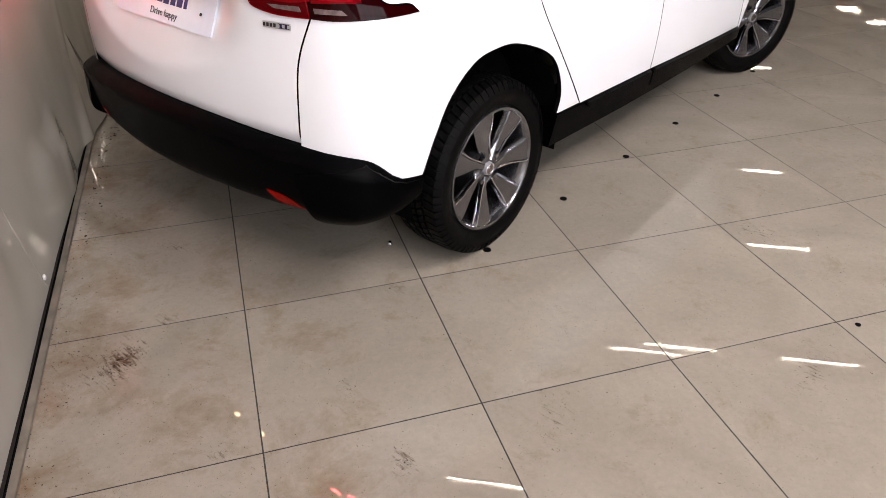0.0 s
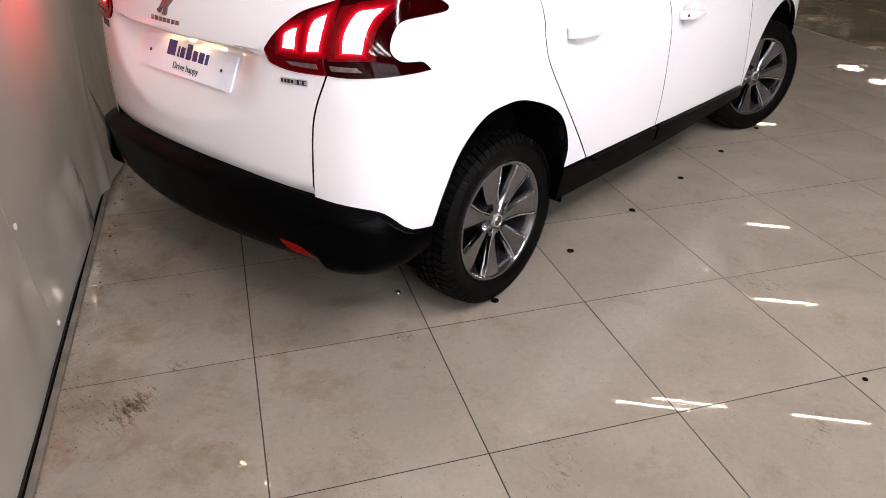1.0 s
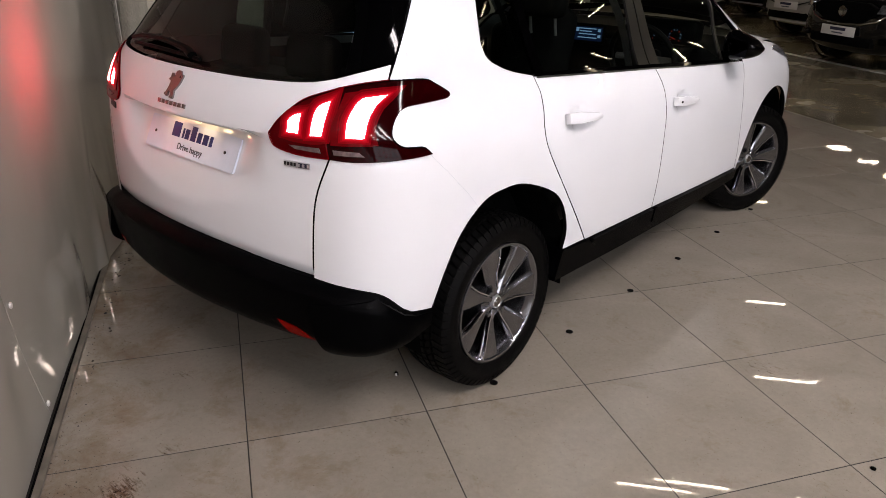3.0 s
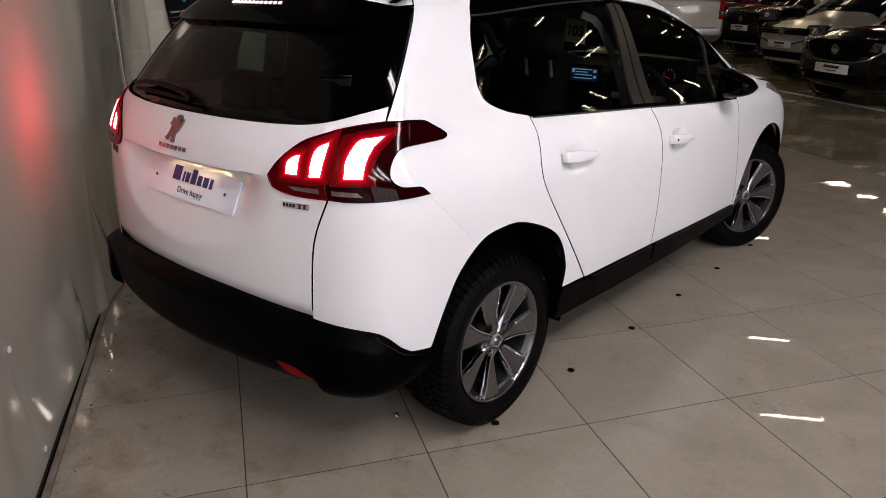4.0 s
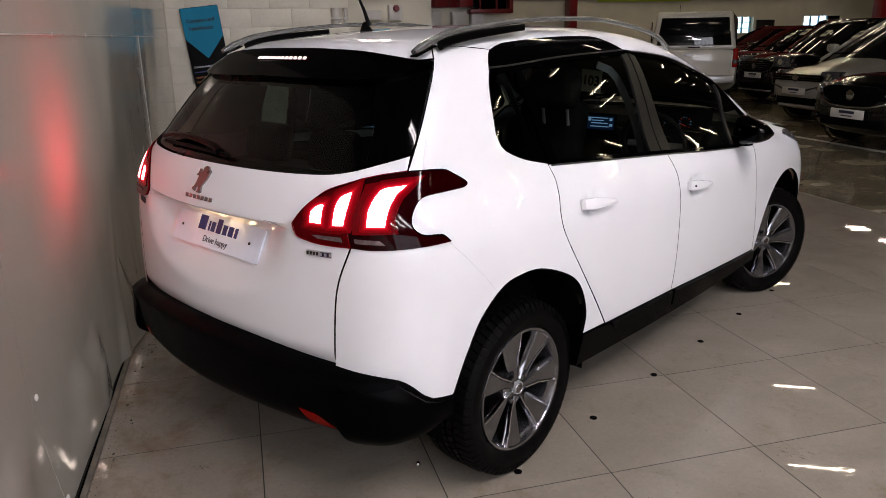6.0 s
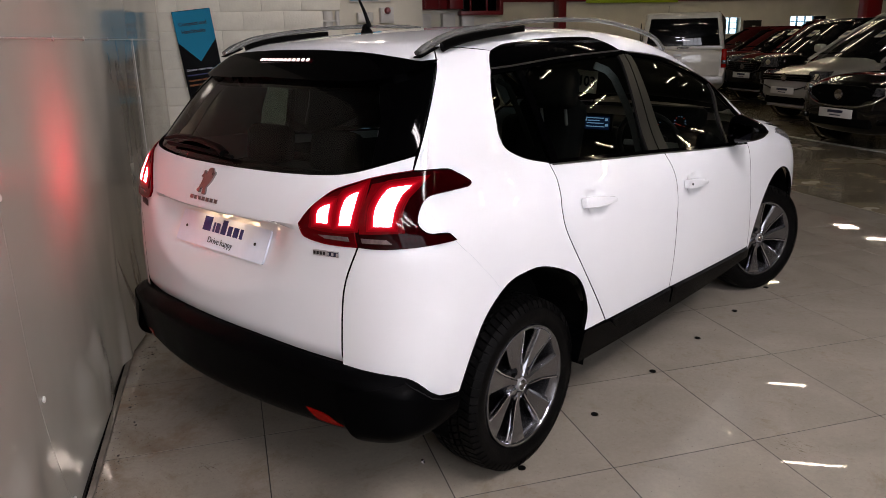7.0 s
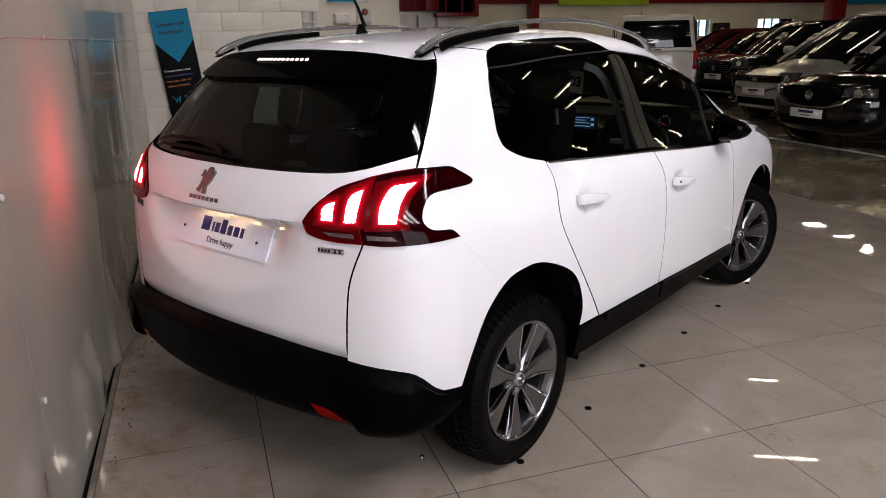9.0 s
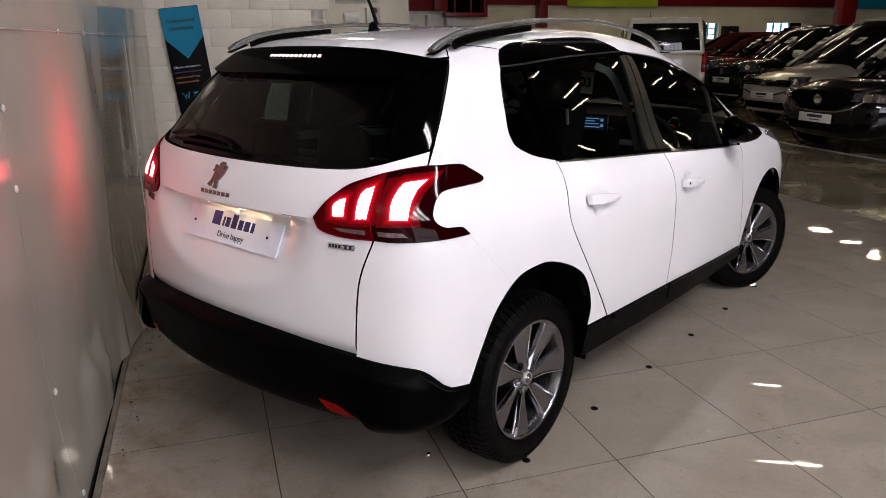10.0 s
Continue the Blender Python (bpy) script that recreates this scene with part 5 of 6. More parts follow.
for x, w in widths:
    tall = 0.044 if w in (0.052, 0.032) else 0.03
    part("blue_bar", bx((w * 0.9, tall * 1.1, 0.001), (0, 0, 0)), INK_BLUE, plate_ob, "plain blue bar").matrix_basis = plate_m @ pose(x, 0.003 + tall / 2, 0.0008)
part("lettering", text_mesh("Drive happy", 0.03, plate_m @ pose(0.006, -0.028, 0.0006)), INK_GREY, plate_ob, "grey slogan lettering")
for x in (-0.215, 0.195):
    part("plate_screw", rod(bmesh.new(), 0.005, 0.002, plate_m @ pose(x, 0.0, 0.001), 14), SATIN_GREY, plate_ob)
for x in (-0.09, 0.09):
    lamp = part("plate_lamp", bx((0.03, 0.014, 0.007), (x, -0.627, 0.9435), bevel=0.003), WARM_BULB, tailgate, "small warm lit plate lamp")
part("grip_lip", tube_along([(x, -0.652 + 0.25 * x * x, 0.954) for x in np.linspace(-0.33, 0.33, 20)], 0.006, 8), WHITE_PAINT, tailgate)


def stuck(outline, at, size, mat, name, label, height=0.006):
    """A small flat badge laid on the tail at (degrees, z)."""
    p, nrm = solve("tail", [at[0] * ROUND], [at[1]])
    m = look(Vector(p[0]), Vector(p[0] - nrm[0]))
    return part(name, prism([(x * size[0], -z * size[1]) for x, z in outline[::-1]], height, m @ pose(0, 0, 0, 90)), mat, tailgate, label)


SQUARE = [(-0.5, -0.5), (0.5, -0.5), (0.5, 0.5), (-0.5, 0.5)]
EMBLEM = [(0.28, 0.47), (0.39, 0.36), (0.28, 0.24), (0.41, 0.24), (0.47, 0.36), (0.53, 0.30), (0.41, 0.05), (0.29, -0.09), (0.15, -0.21), (0.22, -0.43), (0.15, -0.49), (-0.07, -0.47), (-0.02, -0.39), (-0.09, -0.21), (-0.25, -0.32), (-0.23, -0.40), (-0.32, -0.44), (-0.50, -0.38), (-0.46, -0.32), (-0.38, -0.29), (-0.28, -0.09), (-0.25, 0.09), (-0.45, 0.11), (-0.33, 0.20), (-0.32, 0.34), (-0.22, 0.35), (-0.15, 0.23), (-0.04, 0.29), (-0.02, 0.41), (0.11, 0.47)]
stuck(EMBLEM, (-1.4, 1.042), (0.078, 0.096), DARK_CHROME, "tailgate_emblem", "plain chrome emblem")
for i in range(7):
    stuck(SQUARE, (-6.6 + i * 1.82, 0.987), (0.0165, 0.013), DARK_CHROME, "emblem_bar", "plain chrome bar", 0.003)
tag = stuck(SQUARE, (37.1, 0.889), (0.088, 0.017), BRUSHED, "engine_badge", "small chrome badge with dark fields", 0.003)
for i in range(4):
    stuck(SQUARE, (34.75 + i * 0.68, 0.889), (0.0072, 0.0095), INK_BLACK, "badge_bar", "plain dark bar", 0.0045)
stuck(SQUARE, (38.55, 0.889), (0.036, 0.0125), NAVY, "badge_field", "plain dark blue field", 0.0045)
for i in range(3):
    stuck(SQUARE, (37.6 + i * 0.95, 0.889), (0.0075, 0.0085), BRUSHED, "badge_bar", "plain chrome bar", 0.006)
for i in range(4):
    stuck(SQUARE, (-38.6 + i * 1.2, 0.905 - i * 0.001), (0.013, 0.022), INK_BLACK, "model_bar", "plain dark bar", 0.004)

# rear wiper and aerial
p, nrm = solve("tail", np.array([a * ROUND for a in (-34, -28, -20, -10, -1, 3)]), np.array([1.132, 1.146, 1.15, 1.146, 1.136, 1.122]))
wiper = part("rear_wiper", tube_along([tuple(q + n * 0.016) for q, n in zip(p, nrm)], lambda f: 0.007 + 0.005 * f, 8, 1.3), SATIN_BLACK, car, "black rear wiper")
p, nrm = solve("tail", np.array([a * ROUND for a in (-32, -16, 0, 6)]), np.array([1.122, 1.126, 1.122, 1.118]))
part("wiper_blade", tube_along([tuple(q + n * 0.008) for q, n in zip(p, nrm)], 0.007, 6), RUBBER, wiper)
foot = prism([(-0.055, 0.0), (-0.046, 0.05), (-0.036, 0.056), (-0.024, 0.042), (0.0, 0.022), (0.035, 0.008), (0.05, 0.0)], 0.026, pose(-0.013, 0.13, 1.478, 0, 0, 90), 0.005)
for v in foot.verts:
    v.co.x *= 1 - 8 * max(0.0, v.co.z - 1.482)
aerial = part("aerial_foot", foot, SATIN_BLACK, car, "black fin-shaped aerial foot")
part("aerial_mast", tube_along([(0, 0.098, 1.52), (0, 0.075, 1.575), (0, 0.03, 1.655), (0, -0.06, 1.79)], lambda f: 0.0085 - 0.005 * min(1, f * 1.6), 8), RUBBER, aerial, "black rod aerial")

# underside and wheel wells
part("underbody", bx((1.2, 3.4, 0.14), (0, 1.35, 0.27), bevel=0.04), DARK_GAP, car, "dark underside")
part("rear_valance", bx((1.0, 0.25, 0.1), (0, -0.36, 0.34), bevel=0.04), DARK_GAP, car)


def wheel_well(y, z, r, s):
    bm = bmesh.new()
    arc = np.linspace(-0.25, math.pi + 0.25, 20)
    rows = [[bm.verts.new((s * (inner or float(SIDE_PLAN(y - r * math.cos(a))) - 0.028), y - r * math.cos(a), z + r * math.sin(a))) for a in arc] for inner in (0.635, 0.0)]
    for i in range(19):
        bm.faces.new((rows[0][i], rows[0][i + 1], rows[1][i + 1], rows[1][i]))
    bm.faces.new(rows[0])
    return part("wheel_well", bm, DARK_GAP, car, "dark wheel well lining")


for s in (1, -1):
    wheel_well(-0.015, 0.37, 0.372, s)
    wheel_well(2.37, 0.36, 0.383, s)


# ---- wheels ----
def tyre_mesh(r=0.325, rim=0.226, half=0.105):
    """Tyre, outside towards +x, and the tread blocks on it."""
    prof = [(rim, half - 0.022), (rim + 0.008, half - 0.006), (rim + 0.03, half + 0.004), (r - 0.045, half + 0.004), (r - 0.022, half - 0.004), (r - 0.014, half - 0.016)]
    cuts = [half - 0.018, 0.052, 0.046, 0.018, 0.012, -0.012, -0.018, -0.046, -0.052, -half + 0.018]
    for i, x in enumerate(cuts):
        low = r - 0.013
        prof += [(low if i else r - 0.012, x)]
    prof += [(r - 0.022, -half + 0.004), (r - 0.05, -half - 0.002), (rim, -half + 0.02)]
    carcass = revolve(prof, 72)
    bm = bmesh.new()
    n = 66
    lanes = [(half - 0.01, 0.054, 14, 0.0), (0.044, 0.02, -12, 0.3), (0.01, -0.01, 0, 0.6), (-0.02, -0.044, 12, 0.3), (-0.054, -half + 0.01, -14, 0.0)]
    for x0, x1, slant, ph in lanes:
        for j in range(n):
            a0 = 2 * math.pi * (j + ph) / n
            w = 2 * math.pi / n * 0.76
            sl = radians(slant) * 0.09
            edge = x0 > half - 0.02 or x1 < -half + 0.02
            corners = []
            for x, a in ((x0, a0 + sl), (x1, a0 - sl), (x1, a0 + w - sl), (x0, a0 + w + sl)):
                outer = abs(x) > half - 0.02
                corners.append((x, a, r - 0.007 if outer else r))
            top = [bm.verts.new((x, q * math.cos(a), q * math.sin(a))) for x, a, q in corners]
            bot = [bm.verts.new((x, (q - 0.012) * math.cos(a), (q - 0.012) * math.sin(a))) for x, a, q in corners]
            bm.faces.new(top)
            for i in range(4):
                bm.faces.new((top[i], bot[i], bot[(i + 1) % 4], top[(i + 1) % 4]))
            if edge:  # shoulder block running down the sidewall
                sx = 1 if x0 > 0 else -1
                xs = x0 if sx > 0 else x1
                aa = sorted((a0 + sl * sx, a0 + w + sl * sx))
                q1 = [bm.verts.new((xs, (r - 0.007) * math.cos(a), (r - 0.007) * math.sin(a))) for a in aa]
                q2 = [bm.verts.new((sx * (half + 0.005), (r - 0.034) * math.cos(a), (r - 0.034) * math.sin(a))) for a in aa]
                q3 = [bm.verts.new((xs - sx * 0.014, (r - 0.02) * math.cos(a), (r - 0.02) * math.sin(a))) for a in aa]
                bm.faces.new((q1[0], q2[0], q2[1], q1[1]))
                bm.faces.new((q1[0], q3[0], q2[0]))
                bm.faces.new((q1[1], q2[1], q3[1]))
    bmesh.ops.recalc_face_normals(bm, faces=bm.faces)
    for b in (carcass, bm):
        bmesh.ops.translate(b, verts=b.verts, vec=(-0.028, 0, 0))
    return carcass, bm


def blade_mesh():
    """One broad spoke: a flat machined face with a stepped flank, dished towards the hub."""
    bm = bmesh.new()
    rows = [(0.03, -0.016, 0.014, 0.012), (0.07, -0.018, 0.014, 0.008), (0.12, -0.034, 0.018, 0.013), (0.178, -0.05, 0.028, 0.024), (0.218, -0.062, 0.036, 0.027)]
    rings = []
    for rad, lo, hi, x in rows:
        rings.append([bm.verts.new(v) for v in ((x - 0.018, lo - 0.004, rad), (x - 0.012, lo - 0.004, rad), (x - 0.006, lo + 0.006, rad), (x, lo + 0.01, rad), (x, hi - 0.004, rad), (x - 0.004, hi, rad), (x - 0.018, hi, rad))])
    for a, b in zip(rings, rings[1:]):
        for i in range(6):
            bm.faces.new((a[i], a[i + 1], b[i + 1], b[i]))
        bm.faces.new((a[6], a[0], b[0], b[6]))
    bm.faces.new(rings[0][::-1])
    bm.faces.new(rings[-1])
    bmesh.ops.recalc_face_normals(bm, faces=bm.faces)
    return bm


tyre_me = tread_me = blade_me = ridge_me = None


def ridge_mesh():
    """The sloping bright flank along one side of a spoke, with a raised crest."""
    bm = bmesh.new()
    rows = [(0.045, 0.01, 0.014, 0.01), (0.075, 0.013, 0.019, 0.009), (0.12, 0.016, 0.027, 0.012), (0.165, 0.023, 0.038, 0.02), (0.2, 0.031, 0.047, 0.025), (0.219, 0.034, 0.056, 0.026)]
    rings = [[bm.verts.new(v) for v in ((x - 0.002, lo, rad), (x + 0.005, lo + 0.003, rad), (x + 0.004, lo + 0.007, rad), (x - 0.01, (lo + hi) / 2 + 0.003, rad), (x - 0.007, hi - 0.003, rad), (x - 0.012, hi, rad), (x - 0.018, hi, rad), (x - 0.018, lo, rad))] for rad, lo, hi, x in rows]
    for a, b in zip(rings, rings[1:]):
        for i in range(8):
            bm.faces.new((a[i], a[(i + 1) % 8], b[(i + 1) % 8], b[i]))
    bm.faces.new(rings[0][::-1])
    bm.faces.new(rings[-1])
    bmesh.ops.recalc_face_normals(bm, faces=bm.faces)
    return bm


def wheel(x, y, turn, spin):
    """A wheel whose outer face looks along +x of its own frame."""
    global tyre_me, tread_me, blade_me, ridge_me
    rim_bm = revolve([(0.215, -0.085), (0.2, -0.08), (0.196, -0.03), (0.202, 0.03), (0.21, 0.06), (0.2185, 0.072), (0.2265, 0.073), (0.229, 0.068), (0.226, 0.045)], 64)
    w = part("wheel", rim_bm, RIM_GREY, car, "grey alloy wheel with broad blades")
    w.matrix_basis = pose(x, y, 0.311, 0, 0, turn) @ pose(0, 0, 0, spin) @ Matrix.Diagonal((0.94, 0.956, 0.956, 1))
    if tyre_me is None:
        tyre_me, tread_me = tyre_mesh()
    t = part("tyre", tyre_me, RUBBER, w, "black tyre")
    tr = tagged(part("tyre_tread", tread_me, RUBBER, w, "blocks of the tyre tread"), kind="stuff")
    tyre_me, tread_me = t.data, tr.data
    for i in range(7):
        b = part("spoke", blade_me or blade_mesh(), RIM_GREY, w)
        blade_me = b.data
        b.matrix_basis = pose(0.04, 0, 0, i * 360 / 7)
        e = part("spoke_edge", ridge_me or ridge_mesh(), SPOKE_EDGE, w, "bright machined spoke edge")
        ridge_me = e.data
        e.matrix_basis = pose(0.04, 0, 0, i * 360 / 7)
    part("hub_cap", rod(bmesh.new(), 0.027, 0.014, pose(0.05, 0, 0, 0, 90), 28, 0.023), BRUSHED, w, "round bright hub cap")
    part("hub_emblem", revolve([(0.001, 0.0595), (0.009, 0.0595), (0.0105, 0.0575), (0.0165, 0.0575), (0.018, 0.0595), (0.0205, 0.057)], 24), DARK_CHROME, w, "plain ring emblem on the hub cap")
    part("hub", revolve([(0.001, 0.044), (0.05, 0.044), (0.068, 0.036), (0.075, 0.0), (0.07, -0.03)], 36), RIM_GREY, w)
    for i in range(4):
        a = math.pi / 2 * i + 0.5
        # dark disc paints in the shade of the bolt recess
        part("bolt_cup", rod(bmesh.new(), 0.0165, 0.004, pose(0.0465, 0.056 * math.cos(a), 0.056 * math.sin(a), 0, 90), 16), DARK_GAP, w)
        part("wheel_bolt", rod(bmesh.new(), 0.0095, 0.012, pose(0.05, 0.056 * math.cos(a), 0.056 * math.sin(a), 0, 90), 6), RIM_GREY, w)
    part("brake_disc", revolve([(0.06, -0.03), (0.128, -0.03), (0.128, -0.05), (0.06, -0.05), (0.06, -0.03)], 40), DISC, w, "steel brake disc")
    # near-black backing that supplies the shade between the spokes
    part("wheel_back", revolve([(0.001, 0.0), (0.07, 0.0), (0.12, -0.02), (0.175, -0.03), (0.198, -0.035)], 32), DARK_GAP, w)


wheel(0.731, 0.015, 0, 12)
wheel(0.708, 2.435, -22, 12)
wheel(-0.731, 0.015, 180, 10)
wheel(-0.708, 2.435, 158, 40)

# ---- cabin ----
for s in (1, -1):
    panel("door_lining", [(0.1, 1.02), (1.9, 0.9), (1.95, 0.45), (0.47, 0.5), (0.4, 0.8), (0.1, 0.82)], "side", CABIN_BLACK, car, off=-0.07, depth=0.0, mirror=s < 0, step=0.15)
panel("headlining", [(-0.45, -0.1), (0.45, -0.1), (0.45, 1.15), (-0.45, 1.15)], "top", HEADLINING, car, "pale grey headlining", off=-0.035, depth=0.01, step=0.12)
panel("tailgate_lining", tail([(-45, 0.6), (45, 0.6), (45, 1.09), (-45, 1.09)]), "tail", CABIN_BLACK, car, off=-0.12, depth=0.0, step=0.1)
for side in (False, True):
    panel("quarter_lining", bend(tail([(56, 1.1), (61, 1.28), (68, 1.39)]), 3) + bend(tail([(80, 1.4), (87, 1.39)]), 3) + bend(tail([(84.5, 1.3), (83.5, 1.2), (84, 1.13)]), 3) + tail([(86, 1.085), (70, 1.09)]), "tail", TRIM_PALE, car, "pale grey rear pillar lining", off=-0.05, depth=0.006, step=0.06, mirror=side)
part("cabin_floor", bx((1.2, 2.9, 0.1), (0, 0.85, 0.42), bevel=0.02), CABIN_BLACK, car)
part("parcel_shelf", bx((1.15, 0.42, 0.03), (0, -0.27, 0.98), (4, 0, 0), bevel=0.01), CABIN_BLACK, car, "black parcel shelf")
dash = part("dashboard", bx((1.36, 0.42, 0.34), (0, 1.98, 0.84), bevel=0.07, segments=4), CABIN_BLACK, car, "black dashboard")
part("centre_stack", bx((0.3, 0.2, 0.4), (0.02, 1.8, 0.78), (-8, 0, 0), bevel=0.03), CABIN_BLACK, dash)
scr = part("touch_screen", bx((0.19, 0.02, 0.1), (0.06, 1.7, 1.01), (-6, 0, 4), bevel=0.004), CABIN_BLACK, dash)
part("screen_face", bx((0.165, 0.002, 0.07), (0.06, 1.689, 1.01), (-6, 0, 4)), SCREEN, scr, "blue lit touch screen")
for z, w, x in ((1.036, 0.12, 0.05), (1.022, 0.07, 0.05), (1.008, 0.1, 0.06), (0.99, 0.11, 0.06)):
    part("screen_line", bx((w, 0.002, 0.005), (x, 1.686, z), (-6, 0, 4)), SCREEN_LINE, scr)
for x, z in ((0.0, 1.025), (0.13, 1.03), (0.0, 0.995), (0.13, 1.0)):
    part("screen_icon", bx((0.016, 0.002, 0.014), (x, 1.686, z), (-6, 0, 4)), SCREEN_LINE, scr)
hood = part("instrument_hood", bx((0.34, 0.12, 0.13), (0.44, 1.83, 1.04), (-10, 0, 0), bevel=0.03), CABIN_BLACK, dash)
for x in (0.37, 0.51):
    for i in range(10):
        a = radians(-40 + i * 29)
        part("dial_mark", bx((0.0025, 0.002, 0.006), (x + 0.03 * math.cos(a), 1.765, 1.03 + 0.03 * math.sin(a)), (0, -math.degrees(a) + 90, 0)), SCREEN_LINE if i % 3 else DIAL_RED, hood)
part("dial_needle", bx((0.03, 0.002, 0.003), (0.5, 1.764, 1.02), (0, 20, 0)), DIAL_RED, hood)
q = [(0.44 + 0.17 * math.cos(a), 1.58 - 0.06 * math.sin(a), 0.93 + 0.165 * math.sin(a)) for a in np.linspace(0, 2 * math.pi, 40)]
sw = part("steering_wheel", tube_along(q, 0.014, 10), CABIN_BLACK, car, "black steering wheel")
part("wheel_hub", bx((0.16, 0.05, 0.1), (0.44, 1.6, 0.93), (-20, 0, 0), bevel=0.02), CABIN_BLACK, sw)
part("wheel_spoke", bx((0.3, 0.02, 0.03), (0.44, 1.59, 0.935), (-20, 0, 0), bevel=0.006), BRUSHED, sw)


def seat(x, y, wide, parent_label, head=0.0):
    s = part("seat", bx((wide, 0.5, 0.16), (x, y, 0.62), (4, 0, 0), bevel=0.05, segments=3), SEAT_CLOTH, car, parent_label)
    drop = 0.0 if wide < 1 else 0.2
    part("seat_back", bx((wide * 0.96, 0.14, 0.62 - drop), (x, y - 0.3, 0.91 - drop / 2), (-14, 0, 0), bevel=0.06, segments=4), SEAT_CLOTH, s)
    for hx in ((x + head,) if wide < 1 else (x - 0.42, x, x + 0.42)):
        part("headrest", bx((0.25, 0.1, 0.17), (hx, y - 0.4, 1.265 - drop), (-10, 0, 0), bevel=0.045, segments=4), SEAT_CLOTH, s)
        for d in (-0.06, 0.06):
            part("headrest_post", rod(bmesh.new(), 0.007, 0.12, pose(hx + d, y - 0.38, 1.17 - drop, 10), 8), BRUSHED, s)


seat(0.29, 1.15, 0.34, "dark cloth front seat", 0.1)
seat(-0.37, 1.15, 0.5, "dark cloth front seat")
seat(0.0, 0.3, 1.26, "dark cloth rear bench")
for s in (1, -1):
    part("seat_belt", tube_along([(s * 0.51, 0.89, 1.352), (s * 0.54, 0.94, 1.33), (s * 0.565, 0.962, 1.295), (s * 0.62, 0.984, 1.177), (s * 0.65, 0.989, 1.094), (s * 0.69, 0.985, 0.97)], 0.017, 6, 0.3), BELT_GREY, car, "grey seat belt")
    part("seat_belt", tube_along([(s * 0.53, 0.2, 1.33), (s * 0.55, 0.235, 1.308), (s * 0.6, 0.255, 1.187), (s * 0.64, 0.257, 1.1)], 0.011, 6, 0.3), TRIM_BEAD, car, "grey seat belt")
    part("pillar_lining", tube_along([(s * 0.56, 1.03, 1.4), (s * 0.66, 1.035, 1.2), (s * 0.74, 1.035, 1.0)], 0.03, 8), CABIN_BLACK, car)
part("rear_view_mirror", bx((0.22, 0.03, 0.07), (0.02, 1.4, 1.38), bevel=0.015), CABIN_BLACK, car, "black inside mirror")
card = part("hanging_card", bx((0.125, 0.003, 0.115), (0.05, 1.6, 1.235), (0, 5, 0), bevel=0.001), PAPER, car, "paper card hanging in the windscreen")
part("lettering", text_mesh("103", 0.07, pose(0.05, 1.5975, 1.235, 90, 0, 0) @ pose(0, 0, 0, 0, 0, -5), bold=0.03), INK_BLACK, card, "black printed number")


# ---- parked cars across the hall ----
DARK_PAINT = shader("black_car_paint", (0.002, 0.002, 0.0023), 0.04, ior=1.5, spread=0.1, scale=4)
SILVER_PAINT = shader("silver_car_paint", (0.42, 0.41, 0.38), 0.3, metal=0.5, coat=1.0, spread=0.04, scale=4)
WINE_PAINT = shader("dark_red_car_paint", (0.006, 0.0012, 0.0015), 0.1, coat=0.2, spread=0.08, scale=4)
CREAM_PAINT = shader("white_pickup_paint", (0.6, 0.57, 0.5), 0.32, coat=1.0, spread=0.03, scale=4)
CAR_GLASS = shader("dark_car_glass", (0.003, 0.0035, 0.004), 0.03, spec=0.5, spread=0.1, scale=5)
HEADLAMP = shader("headlamp_glass", (0.1, 0.1, 0.105), 0.1, metal=0.6, spread=0.7, scale=30)


def loft(stations, n=28, power=3.2):
    """A closed hull from (y, half width, bottom, top) stations, each a rounded box in section."""
    ys = [s[0] for s in stations]
    fs = [curve([(s[0], s[i]) for s in stations]) for i in (1, 2, 3)]
    bm = bmesh.new()
    rings = []
    for y in np.unique(np.concatenate([np.linspace(ys[0], ys[-1], 26), np.linspace(ys[0], ys[0] + 0.4, 8)])):
        w, z0, z1 = (float(f(y)) for f in fs)
        ring = []
        for j in range(n):
            a = 2 * math.pi * (j + 0.5) / n
            c, s = math.cos(a), math.sin(a)
            ring.append(bm.verts.new((math.copysign(abs(c) ** (2 / power), c) * w, y, (z0 + z1) / 2 + math.copysign(abs(s) ** (2 / power), s) * (z1 - z0) / 2)))
        rings.append(ring)
    for a, b in zip(rings, rings[1:]):
        for j in range(n):
            bm.faces.new((a[j], a[(j + 1) % n], b[(j + 1) % n], b[j]))
    bm.faces.new(rings[0])
    bm.faces.new(rings[-1][::-1])
    bmesh.ops.recalc_face_normals(bm, faces=bm.faces)
    return bm


def cabin_mesh(base, top, z0, z1, wb, wt, bevel=0.06):
    bm = bmesh.new()
    lo = [bm.verts.new((s * wb, y, z0)) for s, y in ((-1, base[0]), (1, base[0]), (1, base[1]), (-1, base[1]))]
    hi = [bm.verts.new((s * wt, y, z1)) for s, y in ((-1, top[0]), (1, top[0]), (1, top[1]), (-1, top[1]))]
    bm.faces.new(lo[::-1])
    bm.faces.new(hi)
    for i in range(4):
        bm.faces.new((lo[i], lo[(i + 1) % 4], hi[(i + 1) % 4], hi[i]))
    bmesh.ops.recalc_face_normals(bm, faces=bm.faces)
    bmesh.ops.bevel(bm, geom=list(bm.edges), offset=bevel, segments=4, profile=0.6, affect="EDGES", clamp_overlap=True)
    return bm


